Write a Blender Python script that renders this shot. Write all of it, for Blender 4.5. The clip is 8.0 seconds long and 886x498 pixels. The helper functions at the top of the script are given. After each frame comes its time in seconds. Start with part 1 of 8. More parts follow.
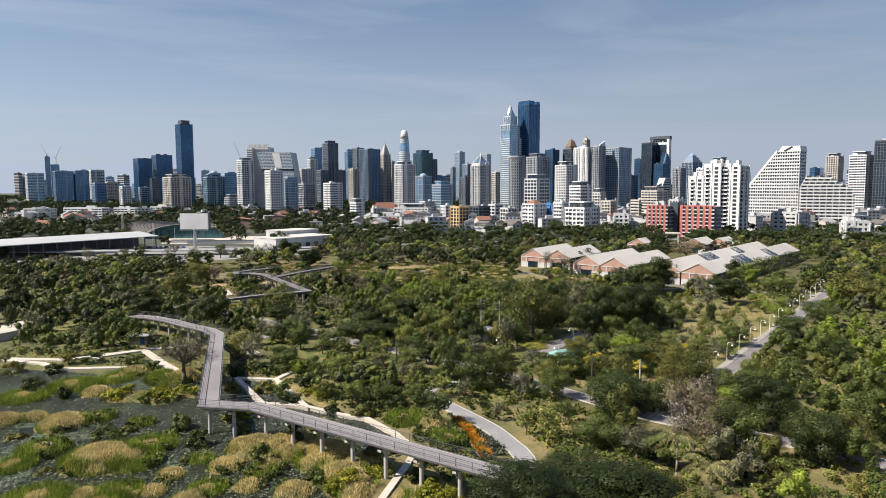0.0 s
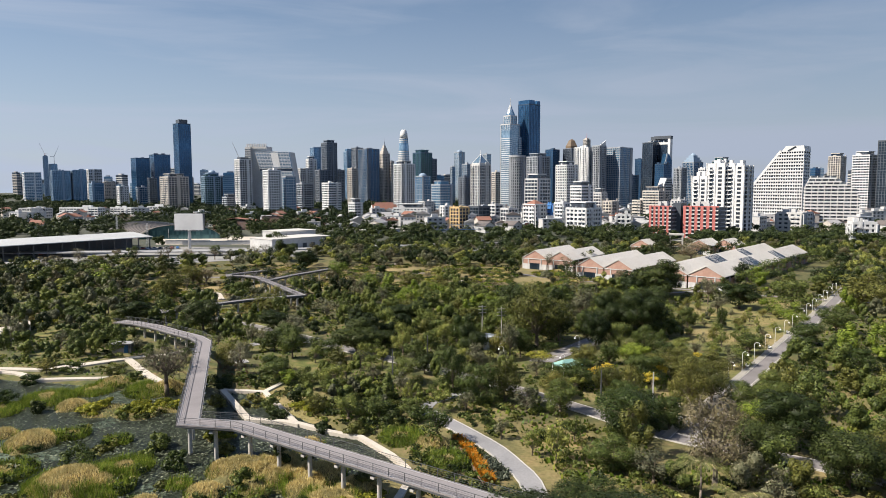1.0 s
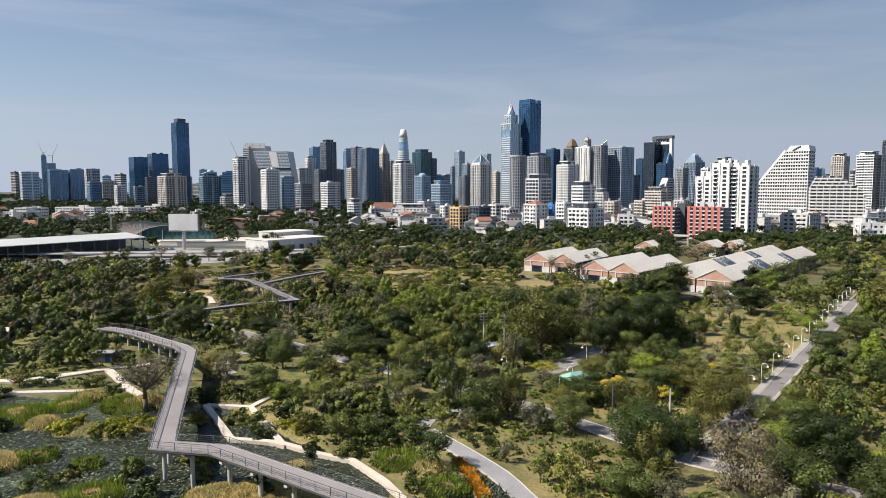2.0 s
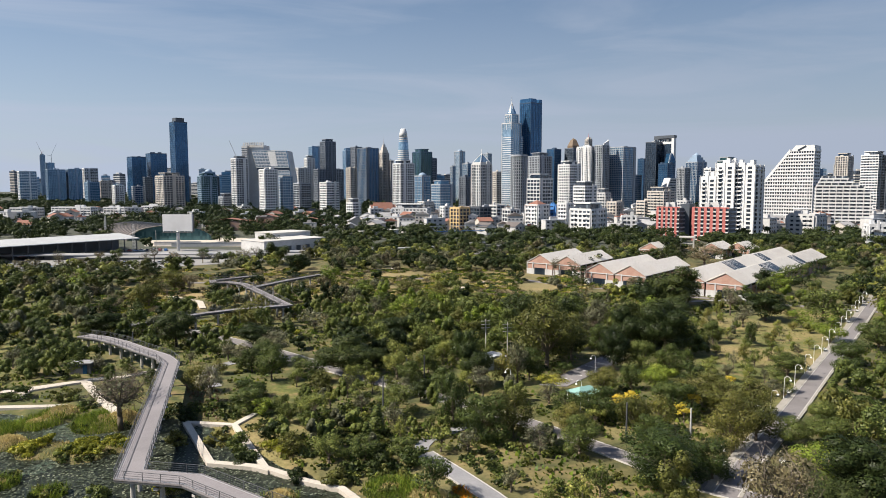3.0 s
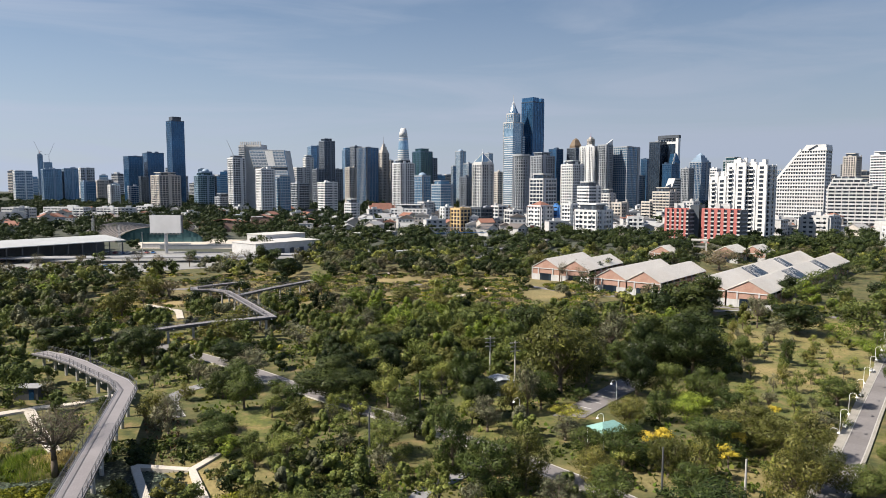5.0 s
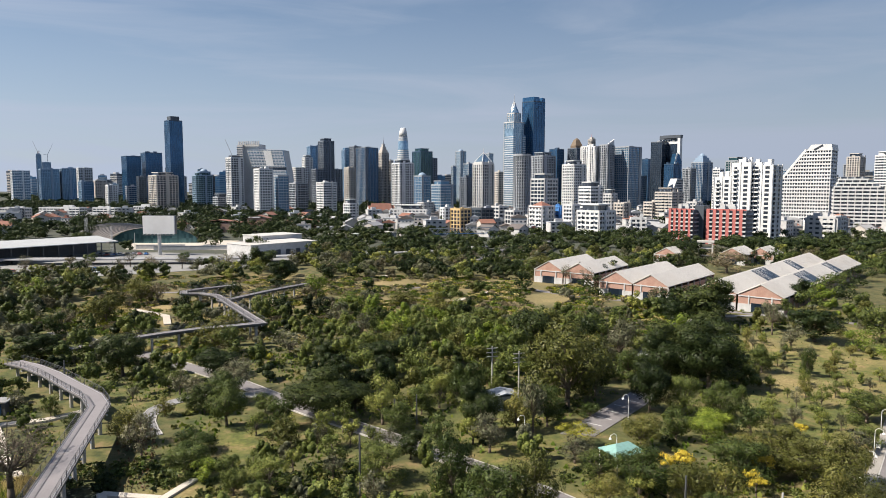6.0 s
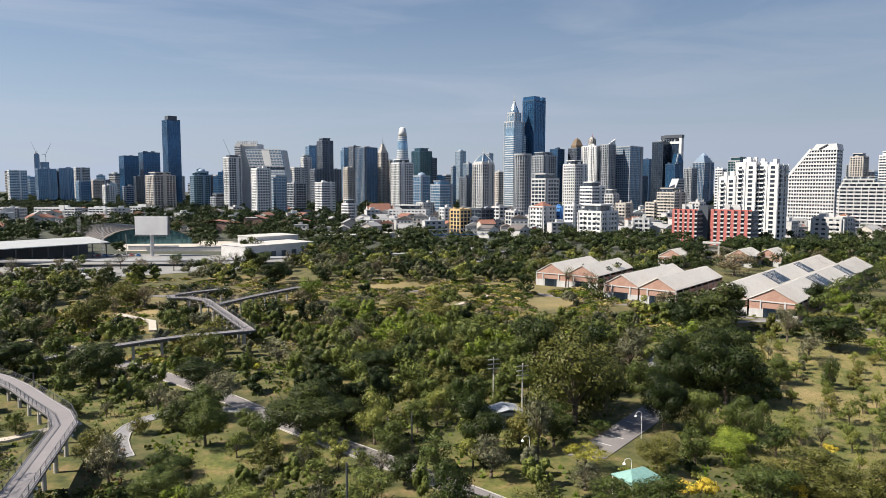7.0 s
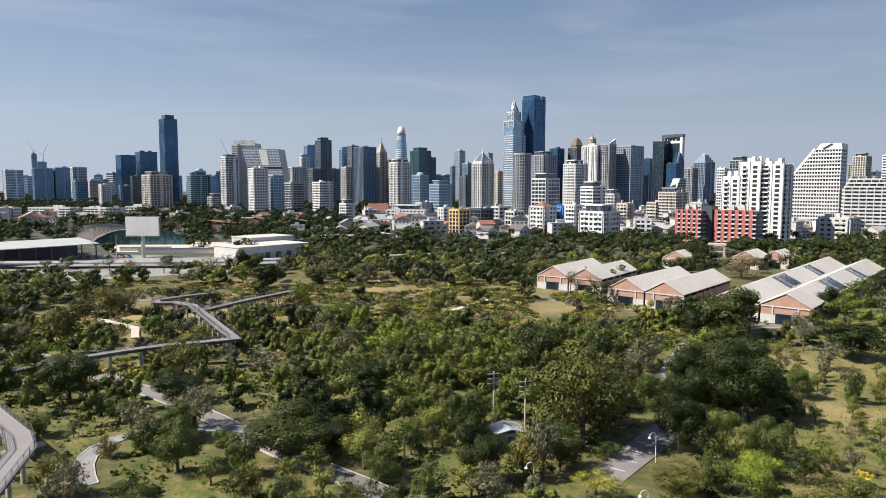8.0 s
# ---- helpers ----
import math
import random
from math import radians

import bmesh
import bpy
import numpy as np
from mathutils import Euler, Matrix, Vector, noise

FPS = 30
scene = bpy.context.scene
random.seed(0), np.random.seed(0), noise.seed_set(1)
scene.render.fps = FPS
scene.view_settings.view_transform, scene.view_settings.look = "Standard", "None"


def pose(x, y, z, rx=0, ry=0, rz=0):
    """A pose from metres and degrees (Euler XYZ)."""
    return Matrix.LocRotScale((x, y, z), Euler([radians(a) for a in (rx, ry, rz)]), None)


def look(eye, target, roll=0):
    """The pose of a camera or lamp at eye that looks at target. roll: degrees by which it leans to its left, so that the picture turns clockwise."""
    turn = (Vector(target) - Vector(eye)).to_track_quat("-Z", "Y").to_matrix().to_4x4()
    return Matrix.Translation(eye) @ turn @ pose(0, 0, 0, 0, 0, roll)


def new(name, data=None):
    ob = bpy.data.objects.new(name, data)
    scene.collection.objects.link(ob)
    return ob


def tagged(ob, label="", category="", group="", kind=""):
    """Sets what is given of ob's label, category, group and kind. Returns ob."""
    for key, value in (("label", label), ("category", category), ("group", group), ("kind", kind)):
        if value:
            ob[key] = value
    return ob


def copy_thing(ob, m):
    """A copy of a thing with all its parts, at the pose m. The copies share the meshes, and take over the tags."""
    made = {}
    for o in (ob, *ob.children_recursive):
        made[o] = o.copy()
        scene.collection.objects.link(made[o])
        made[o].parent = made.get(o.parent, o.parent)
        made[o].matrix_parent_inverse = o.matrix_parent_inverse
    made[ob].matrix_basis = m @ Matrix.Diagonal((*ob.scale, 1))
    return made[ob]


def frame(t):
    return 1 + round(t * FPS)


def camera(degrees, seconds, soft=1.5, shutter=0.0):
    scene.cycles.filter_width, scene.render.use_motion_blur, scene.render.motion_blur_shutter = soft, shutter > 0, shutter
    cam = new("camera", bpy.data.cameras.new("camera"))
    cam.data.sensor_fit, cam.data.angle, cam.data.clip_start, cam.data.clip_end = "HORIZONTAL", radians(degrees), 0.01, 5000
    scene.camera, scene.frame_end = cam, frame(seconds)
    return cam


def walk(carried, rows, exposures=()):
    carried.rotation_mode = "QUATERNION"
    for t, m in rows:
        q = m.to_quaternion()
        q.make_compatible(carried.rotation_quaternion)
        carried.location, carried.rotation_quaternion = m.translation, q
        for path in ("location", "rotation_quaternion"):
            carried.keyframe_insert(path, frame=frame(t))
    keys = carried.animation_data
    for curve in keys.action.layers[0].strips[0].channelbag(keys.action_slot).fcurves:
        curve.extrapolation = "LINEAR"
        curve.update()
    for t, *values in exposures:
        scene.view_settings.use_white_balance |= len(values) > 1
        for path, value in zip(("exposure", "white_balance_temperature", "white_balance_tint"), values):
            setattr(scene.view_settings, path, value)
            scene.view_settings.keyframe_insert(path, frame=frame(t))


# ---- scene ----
cam = camera(66.0, 8.0, soft=0.5)
PATH = [
    (0.0, (0.633, 0.248, 39.288), (-2.233, 99.789, 30.166), -0.20),
    (0.5, (0.509, 4.295, 39.313), (-2.309, 103.837, 30.185), -0.17),
    (1.0, (0.405, 8.570, 39.361), (-2.384, 108.112, 30.219), -0.14),
    (1.5, (0.316, 13.012, 39.415), (-2.458, 112.553, 30.258), -0.11),
    (2.0, (0.239, 17.567, 39.465), (-2.534, 117.107, 30.295), -0.08),
    (2.5, (0.171, 22.187, 39.501), (-2.612, 121.726, 30.321), -0.05),
    (3.0, (0.110, 26.836, 39.517), (-2.689, 126.374, 30.333), -0.03),
    (3.5, (0.056, 31.483, 39.508), (-2.765, 131.021, 30.327), -0.01),
    (4.0, (0.009, 36.108, 39.474), (-2.836, 135.646, 30.304), 0.01),
    (4.5, (-0.030, 40.695, 39.417), (-2.897, 140.234, 30.263), 0.03),
    (5.0, (-0.058, 45.240, 39.342), (-2.945, 144.780, 30.208), 0.05),
    (5.5, (-0.071, 49.745, 39.255), (-2.972, 149.287, 30.144), 0.07),
    (6.0, (-0.065, 54.221, 39.167), (-2.971, 153.764, 30.078), 0.08),
    (6.5, (-0.034, 58.686, 39.090), (-2.935, 158.232, 30.018), 0.09),
    (7.0, (0.028, 63.169, 39.041), (-2.852, 162.715, 29.976), 0.10),
    (7.5, (0.130, 67.702, 39.039), (-2.714, 167.249, 29.963), 0.11),
    (8.0, (0.279, 72.330, 39.103), (-2.509, 171.876, 29.996), 0.12),
]
walk(cam, [(t, look(eye, target, roll)) for t, eye, target, roll in PATH])

# ---- world, sun, exposure ----
SUN_TO = Vector((-0.95, -0.26, 1.0)).normalized()
world = bpy.data.worlds.new("world")
scene.world = world
world.use_nodes = True
_wt = world.node_tree
_wt.nodes.clear()
_sky = _wt.nodes.new("ShaderNodeTexSky")
_sky.sky_type = "NISHITA"
_sky.sun_disc = False
_sky.sun_elevation = math.asin(SUN_TO.z)
_sky.sun_rotation = -math.atan2(SUN_TO.x, SUN_TO.y)
_sky.altitude = 0
_sky.air_density = 1.0
_sky.dust_density = 0.5
_sky.ozone_density = 2.0
# thin high cloud over the whole sky
_tc = _wt.nodes.new("ShaderNodeTexCoord")
_map = _wt.nodes.new("ShaderNodeMapping")
_map.inputs["Scale"].default_value = (1.0, 1.6, 9.0)
_map.inputs["Rotation"].default_value = (0.18, 0.1, 0.3)
_cl = _wt.nodes.new("ShaderNodeTexNoise")
_cl.inputs["Scale"].default_value = 2.2
_cl.inputs["Detail"].default_value = 7
_cl.inputs["Roughness"].default_value = 0.55
_cl.inputs["Distortion"].default_value = 0.6
_cr = _wt.nodes.new("ShaderNodeMapRange")
_cr.inputs["From Min"].default_value = 0.42
_cr.inputs["From Max"].default_value = 0.72
_cr.inputs["To Min"].default_value = 0.0
_cr.inputs["To Max"].default_value = 0.34
_mixc = _wt.nodes.new("ShaderNodeMix")
_mixc.data_type = "RGBA"
_mixc.inputs["B"].default_value = (4.2, 4.8, 6.0, 1)
_glow = _wt.nodes.new("ShaderNodeVectorMath")
_glow.operation = "DOT_PRODUCT"
_glow.inputs[1].default_value = (SUN_TO.x, SUN_TO.y, 0.0)
_gm = _wt.nodes.new("ShaderNodeMapRange")
_gm.inputs["From Min"].default_value = -0.55
_gm.inputs["From Max"].default_value = 0.25
_gm.inputs["To Min"].default_value = 0.93
_gm.inputs["To Max"].default_value = 1.11
_tint = _wt.nodes.new("ShaderNodeVectorMath")
_tint.operation = "SCALE"
_hsv = _wt.nodes.new("ShaderNodeHueSaturation")
_hsv.inputs["Saturation"].default_value = 1.3
_hsv.inputs["Value"].default_value = 0.80
_bg = _wt.nodes.new("ShaderNodeBackground")
_bg.inputs["Strength"].default_value = 0.0560
_wo = _wt.nodes.new("ShaderNodeOutputWorld")
_wt.links.new(_tc.outputs["Generated"], _map.inputs["Vector"])
_wt.links.new(_map.outputs["Vector"], _cl.inputs["Vector"])
_wt.links.new(_cl.outputs["Fac"], _cr.inputs["Value"])
# haze thickens towards the horizon
_sep = _wt.nodes.new("ShaderNodeSeparateXYZ")
_hz = _wt.nodes.new("ShaderNodeMapRange")
_hz.inputs["From Min"].default_value = 0.0
_hz.inputs["From Max"].default_value = 0.36
_hz.inputs["To Min"].default_value = 0.90
_hz.inputs["To Max"].default_value = 0.10
_add = _wt.nodes.new("ShaderNodeMath")
_add.operation = "ADD"
_add.use_clamp = True
_wt.links.new(_tc.outputs["Generated"], _sep.inputs["Vector"])
_wt.links.new(_sep.outputs["Z"], _hz.inputs["Value"])
_wt.links.new(_hz.outputs["Result"], _add.inputs[0])
_wt.links.new(_cr.outputs["Result"], _add.inputs[1])
_wt.links.new(_add.outputs["Value"], _mixc.inputs["Factor"])
_wt.links.new(_sky.outputs["Color"], _hsv.inputs["Color"])
_wt.links.new(_hsv.outputs["Color"], _mixc.inputs["A"])
_wt.links.new(_tc.outputs["Generated"], _glow.inputs[0])
_wt.links.new(_glow.outputs["Value"], _gm.inputs["Value"])
_wt.links.new(_mixc.outputs["Result"], _tint.inputs[0])
_wt.links.new(_gm.outputs["Result"], _tint.inputs["Scale"])
_wt.links.new(_tint.outputs["Vector"], _bg.inputs["Color"])
_wt.links.new(_bg.outputs["Background"], _wo.inputs["Surface"])

_sl = bpy.data.lights.new("sun", "SUN")
_sl.energy = 5.0
_sl.angle = radians(0.53)
_sl.color = (1.0, 0.915, 0.785)
sun = new("sun", _sl)
sun.matrix_world = look(SUN_TO * 900, (0, 0, 0))
scene.view_settings.exposure = 0.88

# ---- materials ----
def material(name):
    m = bpy.data.materials.new(name)
    m.use_nodes = True
    nt = m.node_tree
    return m, nt, nt.nodes["Principled BSDF"]


def _noise(nt, scale, detail=4, coord="Object", rough=0.55):
    tc = nt.nodes.new("ShaderNodeTexCoord")
    n = nt.nodes.new("ShaderNodeTexNoise")
    n.inputs["Scale"].default_value = scale
    n.inputs["Detail"].default_value = detail
    n.inputs["Roughness"].default_value = rough
    nt.links.new(tc.outputs[coord], n.inputs["Vector"])
    return n


def _ramp(nt, src, stops):
    r = nt.nodes.new("ShaderNodeValToRGB")
    e = r.color_ramp.elements
    while len(e) < len(stops):
        e.new(0.5)
    for el, (p, c) in zip(e, stops):
        el.position = p
        el.color = (*c, 1)
    nt.links.new(src, r.inputs["Fac"])
    return r


def _mix(nt, fac, a, b, blend="MIX"):
    x = nt.nodes.new("ShaderNodeMix")
    x.data_type = "RGBA"
    x.blend_type = blend
    if isinstance(fac, float):
        x.inputs["Factor"].default_value = fac
    else:
        nt.links.new(fac, x.inputs["Factor"])
    for key, v in (("A", a), ("B", b)):
        if isinstance(v, tuple):
            x.inputs[key].default_value = (*v, 1)
        else:
            nt.links.new(v, x.inputs[key])
    return x.outputs["Result"]


def surface(name, a, b, scale=0.6, fine=9.0, rough=0.8, bump=0.25, dist=0.03, stain=None, metal=0.0):
    """Two-scale varied surface between colours a and b, with an optional broad stain colour."""
    m, nt, p = material(name)
    n1, n2 = _noise(nt, scale, 5), _noise(nt, fine, 3)
    r1 = _ramp(nt, n1.outputs["Fac"], ((0.34, a), (0.66, b)))
    mid = tuple((u + v) / 2 for u, v in zip(a, b))
    r2 = _ramp(nt, n2.outputs["Fac"], ((0.3, tuple(c * 0.72 for c in mid)), (0.7, tuple(min(1, c * 1.25) for c in mid))))
    col = _mix(nt, 0.4, r1.outputs["Color"], r2.outputs["Color"])
    if stain:
        n3 = _noise(nt, scale * 0.35, 6, rough=0.7)
        s = _ramp(nt, n3.outputs["Fac"], ((0.52, (0, 0, 0)), (0.72, (0.75, 0.75, 0.75))))
        col = _mix(nt, s.outputs["Color"], col, stain)
    nt.links.new(col, p.inputs["Base Color"])
    p.inputs["Roughness"].default_value = rough
    p.inputs["Metallic"].default_value = metal
    if bump:
        b_ = nt.nodes.new("ShaderNodeBump")
        b_.inputs["Strength"].default_value = bump
        b_.inputs["Distance"].default_value = dist
        nt.links.new(n2.outputs["Fac"], b_.inputs["Height"])
        nt.links.new(b_.outputs["Normal"], p.inputs["Normal"])
    return m


def leafage(name, dark, light, tip=None, back=0.12, gain=0.97, sat=0.95, hue=(0.468, 0.506)):
    """Leaves: colour varies leaf by leaf and tree by tree, light passes through."""
    m, nt, p = material(name)
    geo = nt.nodes.new("ShaderNodeNewGeometry")
    oi = nt.nodes.new("ShaderNodeObjectInfo")
    stops = [(0.0, tuple(0.95 * a + 0.05 * b for a, b in zip(dark, light))), (0.75, tuple(0.1 * a + 0.9 * b for a, b in zip(dark, light)))]
    if tip:
        stops.append((1.0, tip))
    stops = [(q, tuple(c * gain for c in col)) for q, col in stops]
    r = _ramp(nt, geo.outputs["Random Per Island"], stops)
    n = _noise(nt, 0.35, 3)
    rn = _ramp(nt, n.outputs["Fac"], ((0.35, (0.62, 0.66, 0.6)), (0.68, (1.25, 1.2, 1.05))))
    c1 = _mix(nt, 0.8, r.outputs["Color"], rn.outputs["Color"], "MULTIPLY")
    h = nt.nodes.new("ShaderNodeHueSaturation")
    mr = nt.nodes.new("ShaderNodeMapRange")
    mr.inputs["To Min"].default_value = hue[0]
    mr.inputs["To Max"].default_value = hue[1]
    nt.links.new(oi.outputs["Random"], mr.inputs["Value"])
    mv = nt.nodes.new("ShaderNodeMapRange")
    mv.inputs["To Min"].default_value = 1.45
    mv.inputs["To Max"].default_value = 0.6
    nt.links.new(oi.outputs["Random"], mv.inputs["Value"])
    nt.links.new(mr.outputs["Result"], h.inputs["Hue"])
    nt.links.new(mv.outputs["Result"], h.inputs["Value"])
    h.inputs["Saturation"].default_value = sat
    nt.links.new(c1, h.inputs["Color"])
    nt.links.new(h.outputs["Color"], p.inputs["Base Color"])
    p.inputs["Roughness"].default_value = 0.48
    p.inputs["Specular IOR Level"].default_value = 0.16
    tr = nt.nodes.new("ShaderNodeBsdfTranslucent")
    nt.links.new(h.outputs["Color"], tr.inputs["Color"])
    ms = nt.nodes.new("ShaderNodeMixShader")
    ms.inputs["Fac"].default_value = back
    out = nt.nodes["Material Output"]
    nt.links.new(p.outputs["BSDF"], ms.inputs[1])
    nt.links.new(tr.outputs["BSDF"], ms.inputs[2])
    nt.links.new(ms.outputs["Shader"], out.inputs["Surface"])
    return m


def glazing(name, a, b, bay=1.6, storey=3.3, metal=0.55, rough=0.16):
    """Coated curtain-wall glass, pane by pane a little different, with drawn blinds here and there."""
    m, nt, p = material(name)
    tc = nt.nodes.new("ShaderNodeTexCoord")
    sn = nt.nodes.new("ShaderNodeVectorMath")
    sn.operation = "SNAP"
    sn.inputs[1].default_value = (bay, bay, storey)
    wn = nt.nodes.new("ShaderNodeTexWhiteNoise")
    wn.noise_dimensions = "3D"
    nt.links.new(tc.outputs["Object"], sn.inputs[0])
    nt.links.new(sn.outputs["Vector"], wn.inputs["Vector"])
    pale = tuple(min(0.6, c * 1.5 + 0.06) for c in b) if metal < 0.5 else tuple(c * 1.12 for c in b)
    r = _ramp(nt, wn.outputs["Value"], ((0.0, a), (0.82, b), (0.95, pale)))
    n = _noise(nt, 0.02, 3)
    rn = _ramp(nt, n.outputs["Fac"], ((0.35, (0.75, 0.75, 0.75)), (0.65, (1.2, 1.2, 1.2))))
    nt.links.new(_mix(nt, 1.0, r.outputs["Color"], rn.outputs["Color"], "MULTIPLY"), p.inputs["Base Color"])
    p.inputs["Metallic"].default_value = metal
    p.inputs["Roughness"].default_value = rough
    return m


M = {}
M["white"] = surface("white_render", (0.52, 0.525, 0.54), (0.605, 0.61, 0.625), 0.05, 0.6, 0.75, 0.1, 0.02, (0.55, 0.53, 0.50))
M["offwhite"] = surface("offwhite_render", (0.40, 0.40, 0.41), (0.495, 0.495, 0.505), 0.05, 0.6, 0.78, 0.1, 0.02, (0.42, 0.40, 0.38))
M["beige"] = surface("beige_render", (0.39, 0.36, 0.335), (0.49, 0.455, 0.425), 0.05, 0.6, 0.8, 0.1, 0.02, (0.36, 0.31, 0.26))
M["grey"] = surface("grey_concrete", (0.23, 0.25, 0.285), (0.32, 0.34, 0.375), 0.05, 0.6, 0.8, 0.1, 0.02, (0.2, 0.2, 0.2))
M["navyclad"] = surface("navy_cladding", (0.022, 0.045, 0.085), (0.04, 0.075, 0.13), 0.05, 0.6, 0.4, 0.05)
M["darkgrey"] = surface("dark_cladding", (0.045, 0.055, 0.072), (0.075, 0.088, 0.11), 0.05, 0.6, 0.5, 0.05)
M["brown"] = surface("brown_cladding", (0.10, 0.12, 0.155), (0.16, 0.18, 0.22), 0.05, 0.6, 0.75, 0.05)
M["tan"] = surface("tan_cladding", (0.48, 0.33, 0.16), (0.58, 0.42, 0.22), 0.05, 0.6, 0.75, 0.05)
M["red"] = surface("red_render", (0.34, 0.095, 0.09), (0.44, 0.15, 0.135), 0.1, 1.2, 0.8, 0.1, 0.02, (0.26, 0.08, 0.07))
M["gold"] = surface("bronze_roof", (0.10, 0.075, 0.05), (0.16, 0.11, 0.07), 0.05, 0.5, 0.5, 0.02)
M["bluesteel"] = surface("blue_panel", (0.05, 0.16, 0.42), (0.07, 0.22, 0.5), 0.1, 1.0, 0.5, 0.02)
M["gl_navy"] = glazing("navy_glass", (0.022, 0.075, 0.17), (0.05, 0.14, 0.27))
M["gl_blue"] = glazing("blue_glass", (0.06, 0.15, 0.28), (0.12, 0.26, 0.42))
M["gl_sky"] = glazing("pale_blue_glass", (0.16, 0.27, 0.38), (0.28, 0.40, 0.52))
M["gl_dark"] = glazing("dark_glass", (0.018, 0.030, 0.05), (0.05, 0.075, 0.11))
# distance haze is put into this colour: paler and bluer than plain glass
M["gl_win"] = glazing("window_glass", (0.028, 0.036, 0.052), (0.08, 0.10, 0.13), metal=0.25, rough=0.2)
M["gl_teal"] = glazing("teal_glass", (0.03, 0.085, 0.105), (0.07, 0.15, 0.17))
M["roofwhite"] = surface("pale_metal_roof", (0.47, 0.45, 0.43), (0.56, 0.54, 0.52), 0.08, 1.4, 0.55, 0.12, 0.03, (0.46, 0.42, 0.38))
M["shedroof"] = surface("weathered_shed_roof", (0.36, 0.37, 0.38), (0.46, 0.47, 0.48), 0.05, 1.2, 0.55, 0.12, 0.03, (0.28, 0.29, 0.30))
M["roofgrey"] = surface("grey_sheet_roof", (0.22, 0.22, 0.23), (0.34, 0.34, 0.35), 0.1, 1.4, 0.6, 0.12, 0.03, (0.2, 0.15, 0.12))
M["roofrust"] = surface("terracotta_roof", (0.19, 0.085, 0.06), (0.27, 0.13, 0.095), 0.12, 1.6, 0.8, 0.2, 0.03, (0.16, 0.09, 0.07))
M["roofbrown"] = surface("brown_ribbed_roof", (0.10, 0.088, 0.085), (0.15, 0.13, 0.125), 0.1, 1.4, 0.6, 0.12, 0.03)
M["brick"] = surface("salmon_brick", (0.30, 0.175, 0.135), (0.38, 0.24, 0.195), 0.25, 3.0, 0.85, 0.2, 0.02, (0.5, 0.4, 0.34))
M["deck"] = surface("lavender_grey_deck", (0.185, 0.170, 0.180), (0.235, 0.218, 0.228), 0.15, 5.0, 0.7, 0.12, 0.01, (0.15, 0.14, 0.145))
M["deckdark"] = surface("dark_tactile_strip", (0.09, 0.085, 0.09), (0.14, 0.13, 0.135), 0.5, 6.0, 0.7, 0.1)
M["steel"] = surface("galvanised_steel", (0.42, 0.42, 0.43), (0.55, 0.55, 0.56), 0.4, 8.0, 0.4, 0.05, 0.005, None, 0.6)
M["darksteel"] = surface("dark_painted_steel", (0.055, 0.058, 0.065), (0.09, 0.093, 0.10), 0.4, 8.0, 0.5, 0.05)
M["concrete"] = surface("bridge_concrete", (0.33, 0.32, 0.31), (0.44, 0.42, 0.40), 0.4, 4.0, 0.85, 0.2, 0.02, (0.24, 0.23, 0.21))
M["paving"] = surface("pale_concrete_path", (0.42, 0.375, 0.325), (0.52, 0.475, 0.42), 0.2, 3.0, 0.85, 0.2, 0.02, (0.32, 0.28, 0.235))
M["footway"] = surface("weathered_footway", (0.22, 0.205, 0.185), (0.33, 0.31, 0.28), 0.35, 4.0, 0.9, 0.2, 0.02, (0.15, 0.135, 0.11))
M["yardcon"] = surface("worn_yard_concrete", (0.165, 0.165, 0.165), (0.27, 0.265, 0.26), 0.04, 1.0, 0.9, 0.2, 0.02, (0.17, 0.165, 0.165))
M["asphalt"] = surface("grey_asphalt", (0.15, 0.14, 0.145), (0.205, 0.19, 0.192), 0.12, 3.5, 0.9, 0.25, 0.02, (0.11, 0.10, 0.10))
M["tarpath"] = surface("blue_grey_path", (0.19, 0.19, 0.205), (0.26, 0.255, 0.265), 0.2, 4.0, 0.85, 0.2, 0.02, (0.15, 0.15, 0.16))
M["paint"] = surface("road_paint", (0.62, 0.62, 0.60), (0.76, 0.76, 0.74), 1.0, 8.0, 0.7, 0.1)
M["lampwhite"] = surface("lamp_enamel", (0.70, 0.70, 0.69), (0.80, 0.80, 0.79), 1.0, 6.0, 0.4, 0.02)
M["bark"] = surface("bark", (0.075, 0.058, 0.043), (0.15, 0.12, 0.09), 0.8, 7.0, 0.95, 0.6, 0.05)
M["barkpale"] = surface("pale_bark", (0.14, 0.115, 0.09), (0.24, 0.20, 0.165), 0.8, 7.0, 0.9, 0.5, 0.05)
M["turq"] = surface("turquoise_canvas", (0.15, 0.29, 0.27), (0.21, 0.36, 0.335), 0.3, 3.0, 0.6, 0.1)
M["screen"] = surface("blank_billboard_sheet", (0.535, 0.535, 0.55), (0.55, 0.55, 0.565), 0.02, 0.1, 0.6, 0.0)
M["bedearth"] = surface("bed_earth", (0.13, 0.085, 0.055), (0.24, 0.17, 0.11), 0.3, 3.0, 0.95, 0.4, 0.05)
M["straw"] = leafage("dry_grass", (0.32, 0.265, 0.11), (0.48, 0.41, 0.19), (0.56, 0.50, 0.27), 0.25, sat=0.98, hue=(0.488, 0.505))
M["reed"] = leafage("green_reed", (0.05, 0.095, 0.012), (0.13, 0.185, 0.024), (0.24, 0.26, 0.05), 0.25, sat=1.0, hue=(0.49, 0.505))
M["bluewall"] = surface("blue_grey_panel", (0.17, 0.235, 0.33), (0.25, 0.33, 0.43), 0.05, 0.6, 0.6, 0.05)
